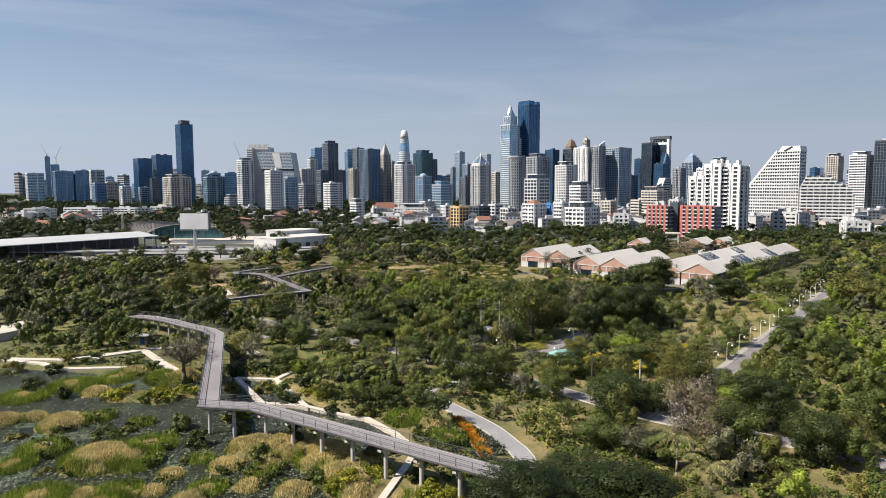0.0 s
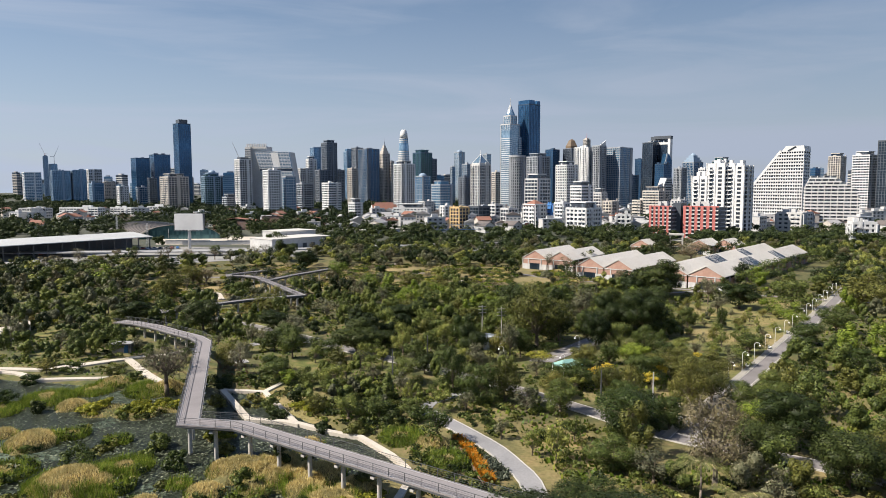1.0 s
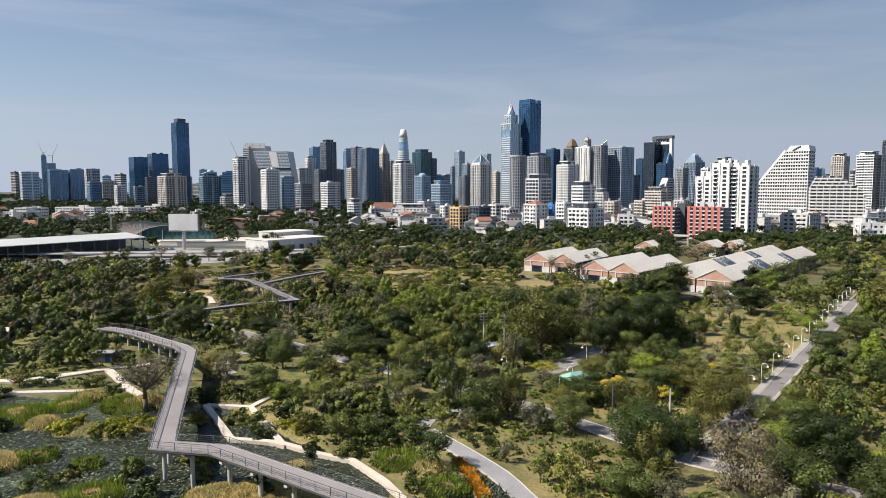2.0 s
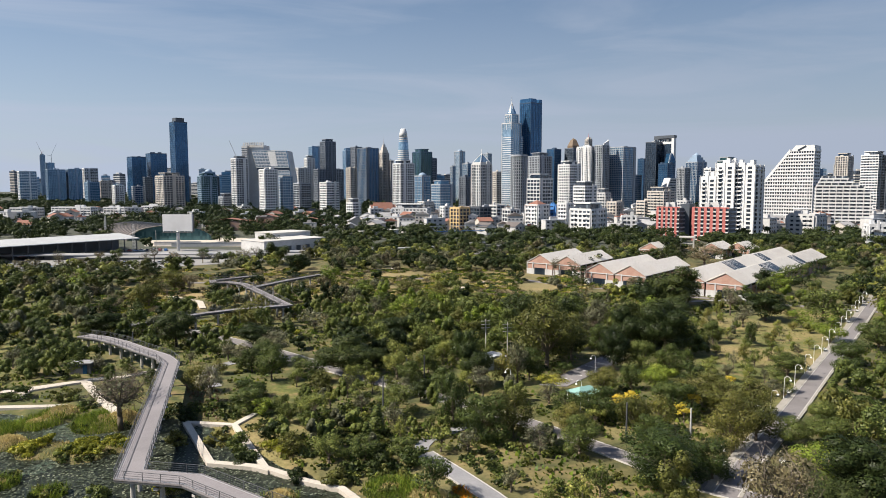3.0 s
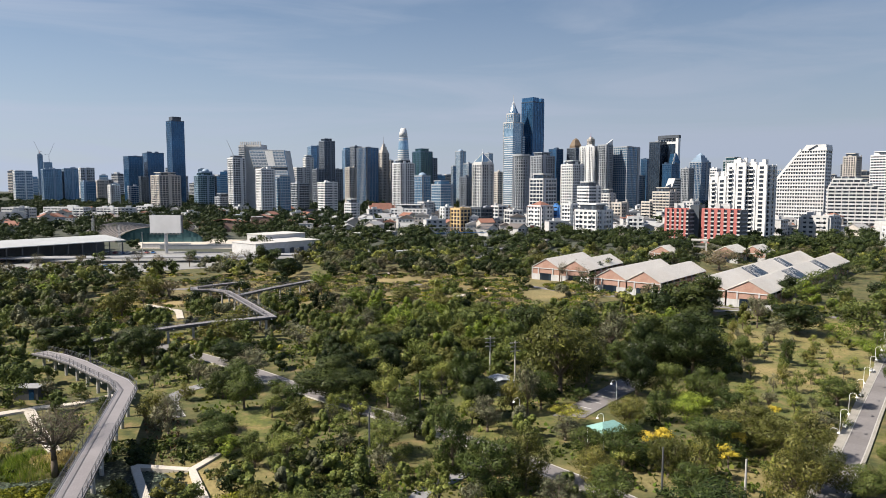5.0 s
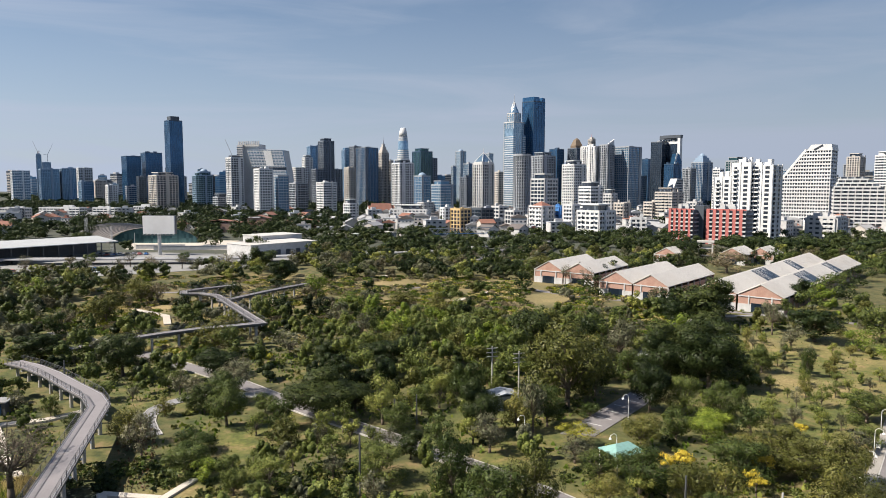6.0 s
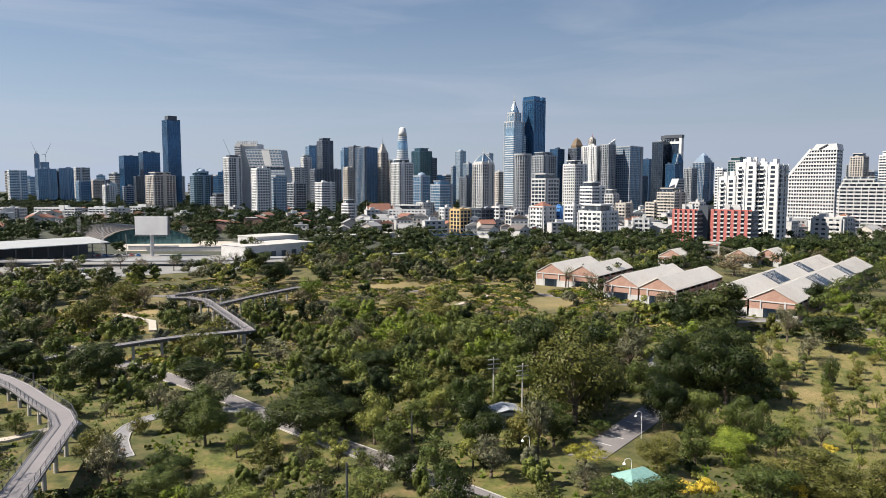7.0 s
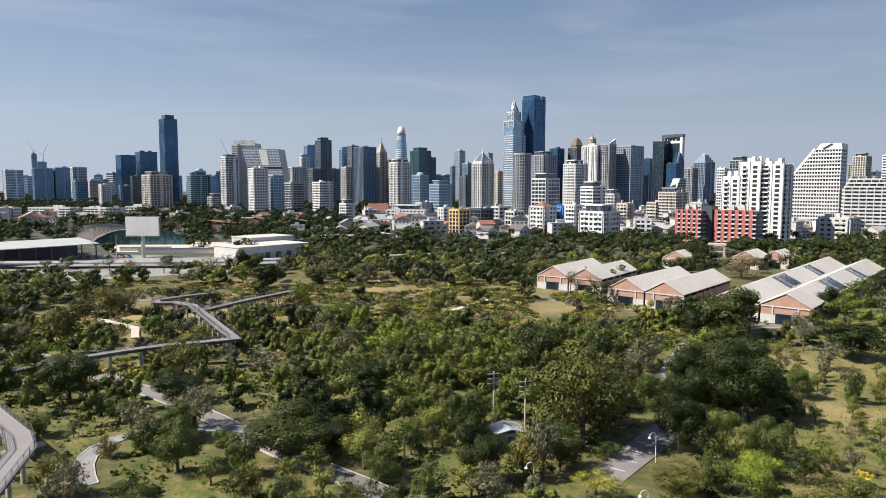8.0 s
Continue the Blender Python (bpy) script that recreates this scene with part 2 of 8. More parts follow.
M["goldshrub"] = leafage("yellow_green_shrub", (0.11, 0.135, 0.02), (0.26, 0.27, 0.035), (0.42, 0.38, 0.05), 0.25, sat=1.0, hue=(0.485, 0.505))
M["lily"] = leafage("lily_leaf", (0.022, 0.032, 0.022), (0.085, 0.105, 0.08), (0.22, 0.25, 0.20), 0.1)
M["duckweed"] = leafage("duckweed", (0.10, 0.15, 0.12), (0.17, 0.22, 0.18), (0.24, 0.28, 0.23), 0.1)
M["flower"] = leafage("orange_flower", (0.55, 0.17, 0.012), (0.72, 0.27, 0.02), (0.20, 0.20, 0.04), 0.3, sat=1.0, hue=(0.495, 0.51))
M["lf_rain"] = leafage("dark_canopy_leaf", (0.016, 0.028, 0.008), (0.038, 0.060, 0.016), (0.065, 0.088, 0.025))
M["lf_far"] = leafage("far_tree_leaf", (0.010, 0.022, 0.007), (0.030, 0.052, 0.015), (0.055, 0.078, 0.026))
M["lf_broad"] = leafage("mid_green_leaf", (0.030, 0.055, 0.010), (0.080, 0.118, 0.022), (0.13, 0.165, 0.035), sat=0.9)
M["lf_olive"] = leafage("olive_leaf", (0.06, 0.07, 0.014), (0.15, 0.16, 0.036), (0.21, 0.205, 0.06))
M["lf_young"] = leafage("light_leaf", (0.07, 0.105, 0.018), (0.175, 0.215, 0.042), (0.23, 0.26, 0.06), sat=0.92)
M["lf_lime"] = leafage("lime_leaf", (0.09, 0.145, 0.012), (0.185, 0.25, 0.028), (0.26, 0.31, 0.04), sat=0.95, hue=(0.485, 0.505))
M["lf_grey"] = leafage("grey_green_leaf", (0.08, 0.088, 0.04), (0.17, 0.18, 0.095), (0.25, 0.245, 0.15), sat=0.8)
M["lf_twig"] = leafage("dry_leaf", (0.10, 0.085, 0.045), (0.185, 0.16, 0.085), (0.26, 0.215, 0.11), sat=0.85, hue=(0.48, 0.51))
M["lf_yellow"] = leafage("yellow_blossom", (0.40, 0.31, 0.02), (0.60, 0.46, 0.03), (0.20, 0.22, 0.03), hue=(0.49, 0.51))
M["lf_ygreen"] = leafage("fresh_yellow_leaf", (0.14, 0.16, 0.015), (0.28, 0.29, 0.03), (0.38, 0.36, 0.05))
M["redleaf"] = leafage("red_brown_leaf", (0.09, 0.05, 0.03), (0.19, 0.115, 0.06), (0.24, 0.20, 0.09), hue=(0.49, 0.51))
M["lf_palm"] = leafage("palm_leaf", (0.09, 0.11, 0.035), (0.19, 0.20, 0.075), (0.34, 0.31, 0.16))


def _ground_material():
    m, nt, p = material("park_ground")
    at = nt.nodes.new("ShaderNodeVertexColor")
    at.layer_name = "cover"
    sep = nt.nodes.new("ShaderNodeSeparateColor")
    nt.links.new(at.outputs["Color"], sep.inputs["Color"])
    nb, nf, nm = _noise(nt, 0.05, 5), _noise(nt, 1.6, 5), _noise(nt, 0.35, 4)
    lawn = _ramp(nt, nm.outputs["Fac"], ((0.30, (0.058, 0.082, 0.016)), (0.46, (0.120, 0.132, 0.030)), (0.60, (0.185, 0.158, 0.058)), (0.74, (0.24, 0.165, 0.09))))
    fine = _ramp(nt, nf.outputs["Fac"], ((0.3, (0.6, 0.6, 0.6)), (0.7, (1.3, 1.3, 1.25))))
    lawn2 = _mix(nt, 0.8, lawn.outputs["Color"], fine.outputs["Color"], "MULTIPLY")
    under = _ramp(nt, nm.outputs["Fac"], ((0.32, (0.034, 0.040, 0.014)), (0.55, (0.095, 0.085, 0.034)), (0.72, (0.17, 0.125, 0.065))))
    dry = _ramp(nt, nf.outputs["Fac"], ((0.3, (0.20, 0.145, 0.065)), (0.7, (0.38, 0.29, 0.15))))
    town = _ramp(nt, nm.outputs["Fac"], ((0.3, (0.03, 0.042, 0.02)), (0.5, (0.07, 0.072, 0.06)), (0.7, (0.03, 0.045, 0.018))))
    c = _mix(nt, sep.outputs["Red"], under.outputs["Color"], lawn2)
    c = _mix(nt, sep.outputs["Green"], c, dry.outputs["Color"])
    c = _mix(nt, sep.outputs["Blue"], c, town.outputs["Color"])
    tint = _ramp(nt, nb.outputs["Fac"], ((0.35, (0.70, 0.77, 0.70)), (0.65, (1.05, 1.0, 0.95))))
    nt.links.new(_mix(nt, 1.0, c, tint.outputs["Color"], "MULTIPLY"), p.inputs["Base Color"])
    p.inputs["Roughness"].default_value = 0.95
    b_ = nt.nodes.new("ShaderNodeBump")
    b_.inputs["Strength"].default_value = 0.6
    b_.inputs["Distance"].default_value = 0.15
    nt.links.new(nf.outputs["Fac"], b_.inputs["Height"])
    nt.links.new(b_.outputs["Normal"], p.inputs["Normal"])
    return m


M["ground"] = _ground_material()


def _water_material():
    m, nt, p = material("pond_water")
    n = _noise(nt, 0.5, 3)
    r = _ramp(nt, n.outputs["Fac"], ((0.3, (0.010, 0.013, 0.009)), (0.7, (0.024, 0.028, 0.018))))
    nt.links.new(r.outputs["Color"], p.inputs["Base Color"])
    p.inputs["Roughness"].default_value = 0.35
    p.inputs["Specular IOR Level"].default_value = 0.2
    b_ = nt.nodes.new("ShaderNodeBump")
    b_.inputs["Strength"].default_value = 0.15
    b_.inputs["Distance"].default_value = 0.02
    nt.links.new(n.outputs["Fac"], b_.inputs["Height"])
    nt.links.new(b_.outputs["Normal"], p.inputs["Normal"])
    return m


M["water"] = _water_material()

# ---- geometry helpers ----
class Geo:
    """Collects vertices and faces for one mesh."""

    def __init__(self):
        self.v, self.f = [], []

    def box(self, x0, x1, y0, y1, z0, z1):
        n = len(self.v)
        self.v += [(x0, y0, z0), (x1, y0, z0), (x1, y1, z0), (x0, y1, z0), (x0, y0, z1), (x1, y0, z1), (x1, y1, z1), (x0, y1, z1)]
        self.f += [(n, n + 3, n + 2, n + 1), (n + 4, n + 5, n + 6, n + 7), (n, n + 1, n + 5, n + 4), (n + 1, n + 2, n + 6, n + 5), (n + 2, n + 3, n + 7, n + 6), (n + 3, n, n + 4, n + 7)]
        return self

    def prism(self, outline, z0, z1):
        """An upright prism on a counter-clockwise outline."""
        n, k = len(self.v), len(outline)
        self.v += [(x, y, z0) for x, y in outline] + [(x, y, z1) for x, y in outline]
        self.f += [tuple(range(n + k - 1, n - 1, -1)), tuple(range(n + k, n + 2 * k))]
        self.f += [(n + i, n + (i + 1) % k, n + k + (i + 1) % k, n + k + i) for i in range(k)]
        return self

    def slab_y(self, outline, y0, y1):
        """A slab between y0 and y1 whose outline lies in x and z (counter-clockwise seen from -y)."""
        n, k = len(self.v), len(outline)
        self.v += [(x, y0, z) for x, z in outline] + [(x, y1, z) for x, z in outline]
        self.f += [tuple(range(n, n + k)), tuple(range(n + 2 * k - 1, n + k - 1, -1))]
        self.f += [(n + (i + 1) % k, n + i, n + k + i, n + k + (i + 1) % k) for i in range(k)]
        return self

    def tube(self, a, b, ra, rb, sides=6, cap=True):
        a, b = Vector(a), Vector(b)
        d = (b - a).normalized()
        u = d.orthogonal().normalized()
        w = d.cross(u)
        n = len(self.v)
        for c, r in ((a, ra), (b, rb)):
            for i in range(sides):
                t = 2 * math.pi * i / sides
                self.v.append(tuple(c + (u * math.cos(t) + w * math.sin(t)) * r))
        self.f += [(n + i, n + (i + 1) % sides, n + sides + (i + 1) % sides, n + sides + i) for i in range(sides)]
        if cap:
            self.f += [tuple(range(n + sides - 1, n - 1, -1)), tuple(range(n + sides, n + 2 * sides))]
        return self

    def lathe(self, profile, sides=12, x=0, y=0):
        """Turned shape from (radius, z) pairs, from the bottom up."""
        n = len(self.v)
        for r, z in profile:
            for i in range(sides):
                t = 2 * math.pi * i / sides
                self.v.append((x + r * math.cos(t), y + r * math.sin(t), z))
        for j in range(len(profile) - 1):
            for i in range(sides):
                a, b = n + j * sides + i, n + j * sides + (i + 1) % sides
                self.f.append((a, b, b + sides, a + sides))
        k = n + (len(profile) - 1) * sides
        self.f += [tuple(range(n + sides - 1, n - 1, -1)), tuple(range(k, k + sides))]
        return self

    def mesh(self, name, mat, smooth=False):
        me = bpy.data.meshes.new(name)
        me.from_pydata(self.v, [], self.f)
        me.materials.append(mat)
        if smooth:
            me.polygons.foreach_set("use_smooth", [True] * len(me.polygons))
        me.update()
        return me


def part(name, g, mat, parent=None, label="", at=None, smooth=False):
    """Links a Geo, or a mesh that is already made, as one object under a thing or a part."""
    ob = new(name, g if isinstance(g, bpy.types.Mesh) else g.mesh(name, mat, smooth))
    if parent:
        ob.parent = parent
    if at is not None:
        ob.matrix_basis = at
    return tagged(ob, label)


def thing(name, m, label, category, group="", kind=""):
    ob = new(name)
    ob.matrix_basis = m
    return tagged(ob, label, category, group, kind)


def flat_mesh(name, verts, quads, mat, size=4, normals=None):
    """A mesh of many loose faces of one size from numpy arrays, with normals per vertex if given."""
    me = bpy.data.meshes.new(name)
    k = len(quads)
    me.vertices.add(len(verts))
    me.vertices.foreach_set("co", np.asarray(verts, np.float32).ravel())
    me.loops.add(k * size)
    me.loops.foreach_set("vertex_index", np.asarray(quads, np.int32).ravel())
    me.polygons.add(k)
    me.polygons.foreach_set("loop_start", np.arange(0, k * size, size, dtype=np.int32))
    me.polygons.foreach_set("loop_total", np.full(k, size, np.int32))
    me.materials.append(mat)
    me.update(calc_edges=True)
    if normals is not None:
        me.polygons.foreach_set("use_smooth", [True] * k)
        at = me.attributes.new("custom_normal", "FLOAT_VECTOR", "POINT")
        at.data.foreach_set("vector", np.asarray(normals, np.float32).ravel())
    return me


def inside(poly, x, y):
    odd, j = False, len(poly) - 1
    for i in range(len(poly)):
        (xi, yi), (xj, yj) = poly[i], poly[j]
        if (yi > y) != (yj > y) and x < (xj - xi) * (y - yi) / (yj - yi) + xi:
            odd = not odd
        j = i
    return odd


def off_line(line, x, y):
    """Distance from a point to a polyline."""
    best = 1e9
    for (ax, ay), (bx, by) in zip(line, line[1:]):
        dx, dy = bx - ax, by - ay
        t = max(0, min(1, ((x - ax) * dx + (y - ay) * dy) / (dx * dx + dy * dy)))
        best = min(best, math.hypot(x - ax - t * dx, y - ay - t * dy))
    return best


def smooth_line(pts, step=3.0):
    """A rounded polyline through the points."""
    out = []
    p = [pts[0], *pts, pts[-1]]
    for i in range(1, len(p) - 2):
        (x0, y0), (x1, y1), (x2, y2), (x3, y3) = p[i - 1], p[i], p[i + 1], p[i + 2]
        n = max(2, int(math.hypot(x2 - x1, y2 - y1) / step))
        for k in range(n):
            t = k / n
            a = [0.5 * (2 * q1 + (q2 - q0) * t + (2 * q0 - 5 * q1 + 4 * q2 - q3) * t * t + (3 * q1 - q0 - 3 * q2 + q3) * t ** 3)
                 for q0, q1, q2, q3 in ((x0, x1, x2, x3), (y0, y1, y2, y3))]
            out.append(tuple(a))
    return out + [pts[-1]]


def offset_line(line, d):
    """The polyline moved sideways by d (to its left), with mitred corners."""
    out = []
    for i, (x, y) in enumerate(line):
        ds = []
        if i:
            ds.append(Vector((x - line[i - 1][0], y - line[i - 1][1])).normalized())
        if i < len(line) - 1:
            ds.append(Vector((line[i + 1][0] - x, line[i + 1][1] - y)).normalized())
        n = sum((Vector((-q.y, q.x)) for q in ds), Vector((0, 0))).normalized()
        k = d / max(0.35, n.dot(Vector((-ds[0].y, ds[0].x))))
        out.append((x + n.x * k, y + n.y * k))
    return out


def strip(g, line, a, b, z0, z1, zs=None):
    """A solid strip along a line between the side offsets a < b, from z0 to z1 (plus zs per point)."""
    left, right = offset_line(line, b), offset_line(line, a)
    zs = zs or [0.0] * len(line)
    n = len(g.v)
    for (lx, ly), (rx, ry), z in zip(left, right, zs):
        g.v += [(rx, ry, z0 + z), (lx, ly, z0 + z), (lx, ly, z1 + z), (rx, ry, z1 + z)]
    for i in range(len(line) - 1):
        k = n + 4 * i
        g.f += [(k + 3, k + 7, k + 6, k + 2), (k, k + 1, k + 5, k + 4), (k, k + 4, k + 7, k + 3), (k + 1, k + 2, k + 6, k + 5)]
    e = n + 4 * (len(line) - 1)
    g.f += [(n, n + 3, n + 2, n + 1), (e, e + 1, e + 2, e + 3)]
    return g


# ---- plan of the park ----
POND = [(-135, 50), (-135, 128), (-100, 146), (-78, 142), (-62, 137), (-48, 141), (-36, 133), (-25, 121), (-12, 112), (-8, 104), (-9, 92), (-12, 74), (-18, 50)]
SKYWALK = [(7.0, 77.8), (3.8, 79.9), (-31.4, 103.1), (-39.6, 104.6), (-57.3, 157.4), (-61.2, 162.6), (-69.8, 170.8), (-77.6, 178.2), (-86.0, 185.3), (-94.0, 191.5)]
SKYWALK_Z = [5.3, 5.3, 5.3, 5.2, 4.8, 4.7, 4.2, 3.9, 3.4, 2.6]
SKYWALK_FAR = [(-90.0, 200.0), (-84.0, 205.0), (-78.2, 209.5), (-71.5, 213.2), (-63.4, 216.7), (-56.4, 218.4), (-50.4, 221.0), (-76.8, 263.2), (-83.5, 268.0), (-89.5, 268.0), (-91.5, 273.0), (-88.0, 280.0), (-80.5, 291.0)]
SKYWALK_SPUR = [(-72.0, 252.6), (-65.0, 271.9), (-56.0, 296.0)]
PATH_Y = [(-46.0, 136.6), (-37.5, 135.6), (-35.8, 141.3)]
PATH_WEST = [(-46.0, 136.6), (-35.8, 120.2), (-29.3, 119.1), (-26.5, 117.8)]
PATH_EAST = [(-37.5, 135.6), (-27.4, 118.6), (-20.7, 114.5), (-15.5, 112.3), (-10.0, 105.3), (-7.2, 100.4), (-6.6, 97.0), (-7.4, 92.5), (-8.8, 86.0), (-10.5, 78.0)]
PATH_DECK = [(-82.6, 148.2), (-84.0, 153.5), (-76.3, 160.0), (-65.4, 146.8), (-58.4, 139.4)]
PATH_LOW = [(-110.0, 149.0), (-102.0, 149.6), (-93.3, 147.2), (-86.1, 142.8), (-71.0, 144.3)]
PATH_LAWN = [(-76.0, 160.0), (-90.3, 150.2), (-104.0, 151.0), (-122.0, 156.0)]
PATH_HILL = [(-63.0, 171.0), (-70.0, 163.0), (-76.0, 160.5)]
PATH_BOTTOM = smooth_line([(-5.5, 124.5), (-1.2, 118.3), (1.8, 113.8), (5.4, 107.9), (7.8, 101.9), (9.5, 96.6), (9.5, 88.0), (6.0, 74.0)])
PATH_SIDE = smooth_line([(-6.0, 126.0), (-5.2, 129.8), (-1.0, 134.5), (3.0, 140.0)])
ROAD_EAST = smooth_line([(34.0, 112.0), (40.5, 121.5), (57.4, 144.2), (71.3, 163.6), (92.7, 193.3), (110.0, 217.5), (128.0, 243.0), (150.0, 274.0)])
ROAD_MAIN = smooth_line([(-110.0, 232.0), (-86.0, 216.0), (-61.4, 199.1), (-43.4, 185.0), (-27.8, 170.5), (-14.0, 159.5), (3.5, 145.2), (12.0, 137.0), (21.3, 127.0), (32.6, 114.0), (45.0, 106.5), (58.0, 97.0), (70.0, 82.0)])
PATH_LOOP = smooth_line([(-34.0, 178.0), (-42.0, 178.5), (-51.0, 175.8), (-54.0, 169.5), (-52.4, 163.0), (-48.5, 157.0)])
PATH_MEADOW = smooth_line([(40.0, 208.0), (47.8, 224.4), (55.7, 241.3), (67.6, 254.9), (84.0, 262.0), (110.0, 264.0)])
PATH_WALK = [(-104.5, 265.3), (-89.4, 254.8), (-83.6, 242.4)]
CARPARK = [(15.5, 160.0), (20.8, 159.0), (37.5, 181.0), (33.5, 184.5)]
FOREST_ROAD = smooth_line([(-130.0, 300.0), (-60.0, 305.0), (10.0, 322.0), (40.0, 300.0), (95.0, 262.0), (150.0, 232.0)])

GLADES = [([(7.0, 172.0), (5.5, 158.0)], 2.2), ([(35.0, 116.0), (30.0, 103.0)], 2.4), ([(42.0, 123.0), (36.0, 108.0)], 2.4), ([(50.0, 134.0), (43.0, 118.0)], 2.4), ([(-39.0, 183.0), (-36.0, 170.0)], 2.0), ([(-29.0, 171.0), (-25.0, 157.0)], 2.4),
          ([(-20.0, 166.0), (-17.0, 152.0)], 2.4), ([(-14.7, 161.0), (-12.0, 147.0)], 2.4), ([(-8.7, 155.0), (-7.0, 140.0)], 2.4), ([(33.7, 186.0), (30.0, 171.0)], 2.7), ([(28.7, 179.0), (25.0, 164.0)], 2.7), ([(24.6, 173.0), (21.0, 158.0)], 2.7),
          ([(19.7, 165.7), (17.0, 151.0)], 2.7), ([(-52.4, 175.0), (-49.0, 160.0)], 2.0), ([(-54.0, 169.0), (-50.0, 152.0)], 2.0), ([(-51.9, 162.0), (-48.0, 147.0)], 2.0), ([(-104.5, 266.0), (-97.0, 247.0)], 2.7),
          ([(-95.0, 258.0), (-88.0, 240.0)], 2.7), ([(-88.0, 254.0), (-83.0, 236.0)], 2.7), ([(-83.0, 241.0), (-77.0, 224.0)], 2.7), ([(47.8, 224.0), (42.0, 204.0)], 2.4), ([(55.7, 241.0), (49.0, 221.0)], 2.4)]
LAWN_EAST = [(42.0, 156.0), (57.0, 190.0), (74.0, 234.0), (108.0, 252.0), (118.0, 230.0), (90.0, 194.0), (66.0, 160.0), (56.0, 148.0)]
MOUNDS = []


def mound(cover, x, y, r):
    MOUNDS.append((cover, x, y, r))


mound("straw", -51.7, 94.5, 4.8)
mound("reed", -53.4, 93.2, 3.1)
mound("reed", -46.8, 94.0, 3.5)
mound("straw", -66.2, 109.3, 3.6)
mound("straw", -77.2, 110.7, 2.7)
mound("reed", -47.3, 100.5, 3.5)
mound("reed", -62.8, 98.5, 3.4)
mound("gold", -63.0, 125.0, 3.5)
mound("gold", -56.2, 124.5, 3.9)
mound("gold", -51.7, 126.7, 2.7)
mound("reed", -59.9, 136.6, 4.4)
mound("straw", -69.1, 139.8, 2.7)
mound("straw", -56.4, 136.7, 2.9)
mound("straw", -30.4, 99.4, 3.7)
mound("straw", -26.0, 97.8, 2.7)
mound("straw", -33.0, 93.0, 2.3)
mound("reed", -32.9, 85.7, 2.4)
mound("reed", -27.2, 90.7, 2.2)
mound("straw", -27.6, 86.5, 1.8)
mound("straw", -16.1, 89.7, 3.4)
mound("straw", -20.1, 93.8, 2.6)
mound("straw", -12.1, 83.7, 3.0)
mound("gold", -9.2, 89.9, 2.5)
mound("gold", -2.8, 84.2, 3.2)
mound("straw", -39.6, 89.8, 1.8)
mound("reed", -53.5, 81.8, 4.1)
mound("reed", -46.2, 80.5, 4.0)
mound("straw", -21.2, 85.0, 2.4)
mound("reed", -9.1, 111.8, 3.1)
mound("straw", -4.3, 109.2, 2.6)
mound("reed", -1.8, 103.0, 2.7)
mound("gold", -37.7, 112.4, 2.0)
mound("straw", -23.0, 109.5, 2.1)
mound("gold", -26.9, 125.3, 2.4)
mound("reed", -62.0, 113.1, 2.4)
mound("reed", -82.4, 123.7, 4.1)
mound("reed", -77.0, 131.3, 4.3)
mound("straw", -70.0, 126.9, 2.5)
mound("straw", -22.5, 99.0, 2.1)
mound("gold", -15.3, 85.2, 1.7)
mound("reed", -71.0, 136.3, 3.3)
mound("straw", -25.4, 101.9, 3.2)
mound("straw", -19.0, 98.4, 3.2)
mound("straw", -13.3, 94.4, 2.8)
mound("straw", -8.5, 83.8, 1.9)
mound("straw", -26.5, 93.2, 2.0)
mound("straw", -13.8, 86.9, 2.7)
mound("straw", -34.1, 82.1, 2.0)
mound("reed", -43.6, 84.4, 2.5)
mound("straw", -39.7, 84.8, 1.6)
mound("straw", -47.3, 82.3, 1.8)
mound("reed", -63.6, 92.5, 2.8)
mound("reed", -25.0, 95.3, 2.0)
mound("reed", -18.6, 90.4, 1.6)
mound("straw", -33.3, 99.3, 1.8)
mound("reed", -53.4, 110.5, 2.0)
mound("straw", -73.2, 112.8, 2.0)
mound("reed", -37.4, 95.3, 1.7)


def height(x, y):
    """The lie of the land: level park, a shallow pond to one side, low grassy islands in it."""
    h = 0.12 * noise.noise(Vector((x * 0.03, y * 0.03, 0.0)))
    if x < 0 and y < 150 and inside(POND, x, y):
        d = off_line(POND + POND[:1], x, y)
        h -= min(1.0, d / 3.0) * 0.95
    for cover, mx, my, r in MOUNDS:
        d2 = ((x - mx) ** 2 + (y - my) ** 2) / (r * r)
        if d2 < 1.3:
            low = min(1.0, max(0.0, off_line(PATH_EAST, x, y) - 0.9) / 2.5) if x > -45 else 1.0
            h = max(h, h * 0.4 + low * (2.3 if cover == "straw" else 0.9) * (1 - d2 / 1.3) ** 0.75 * min(1.0, r / 4.2))
    return h


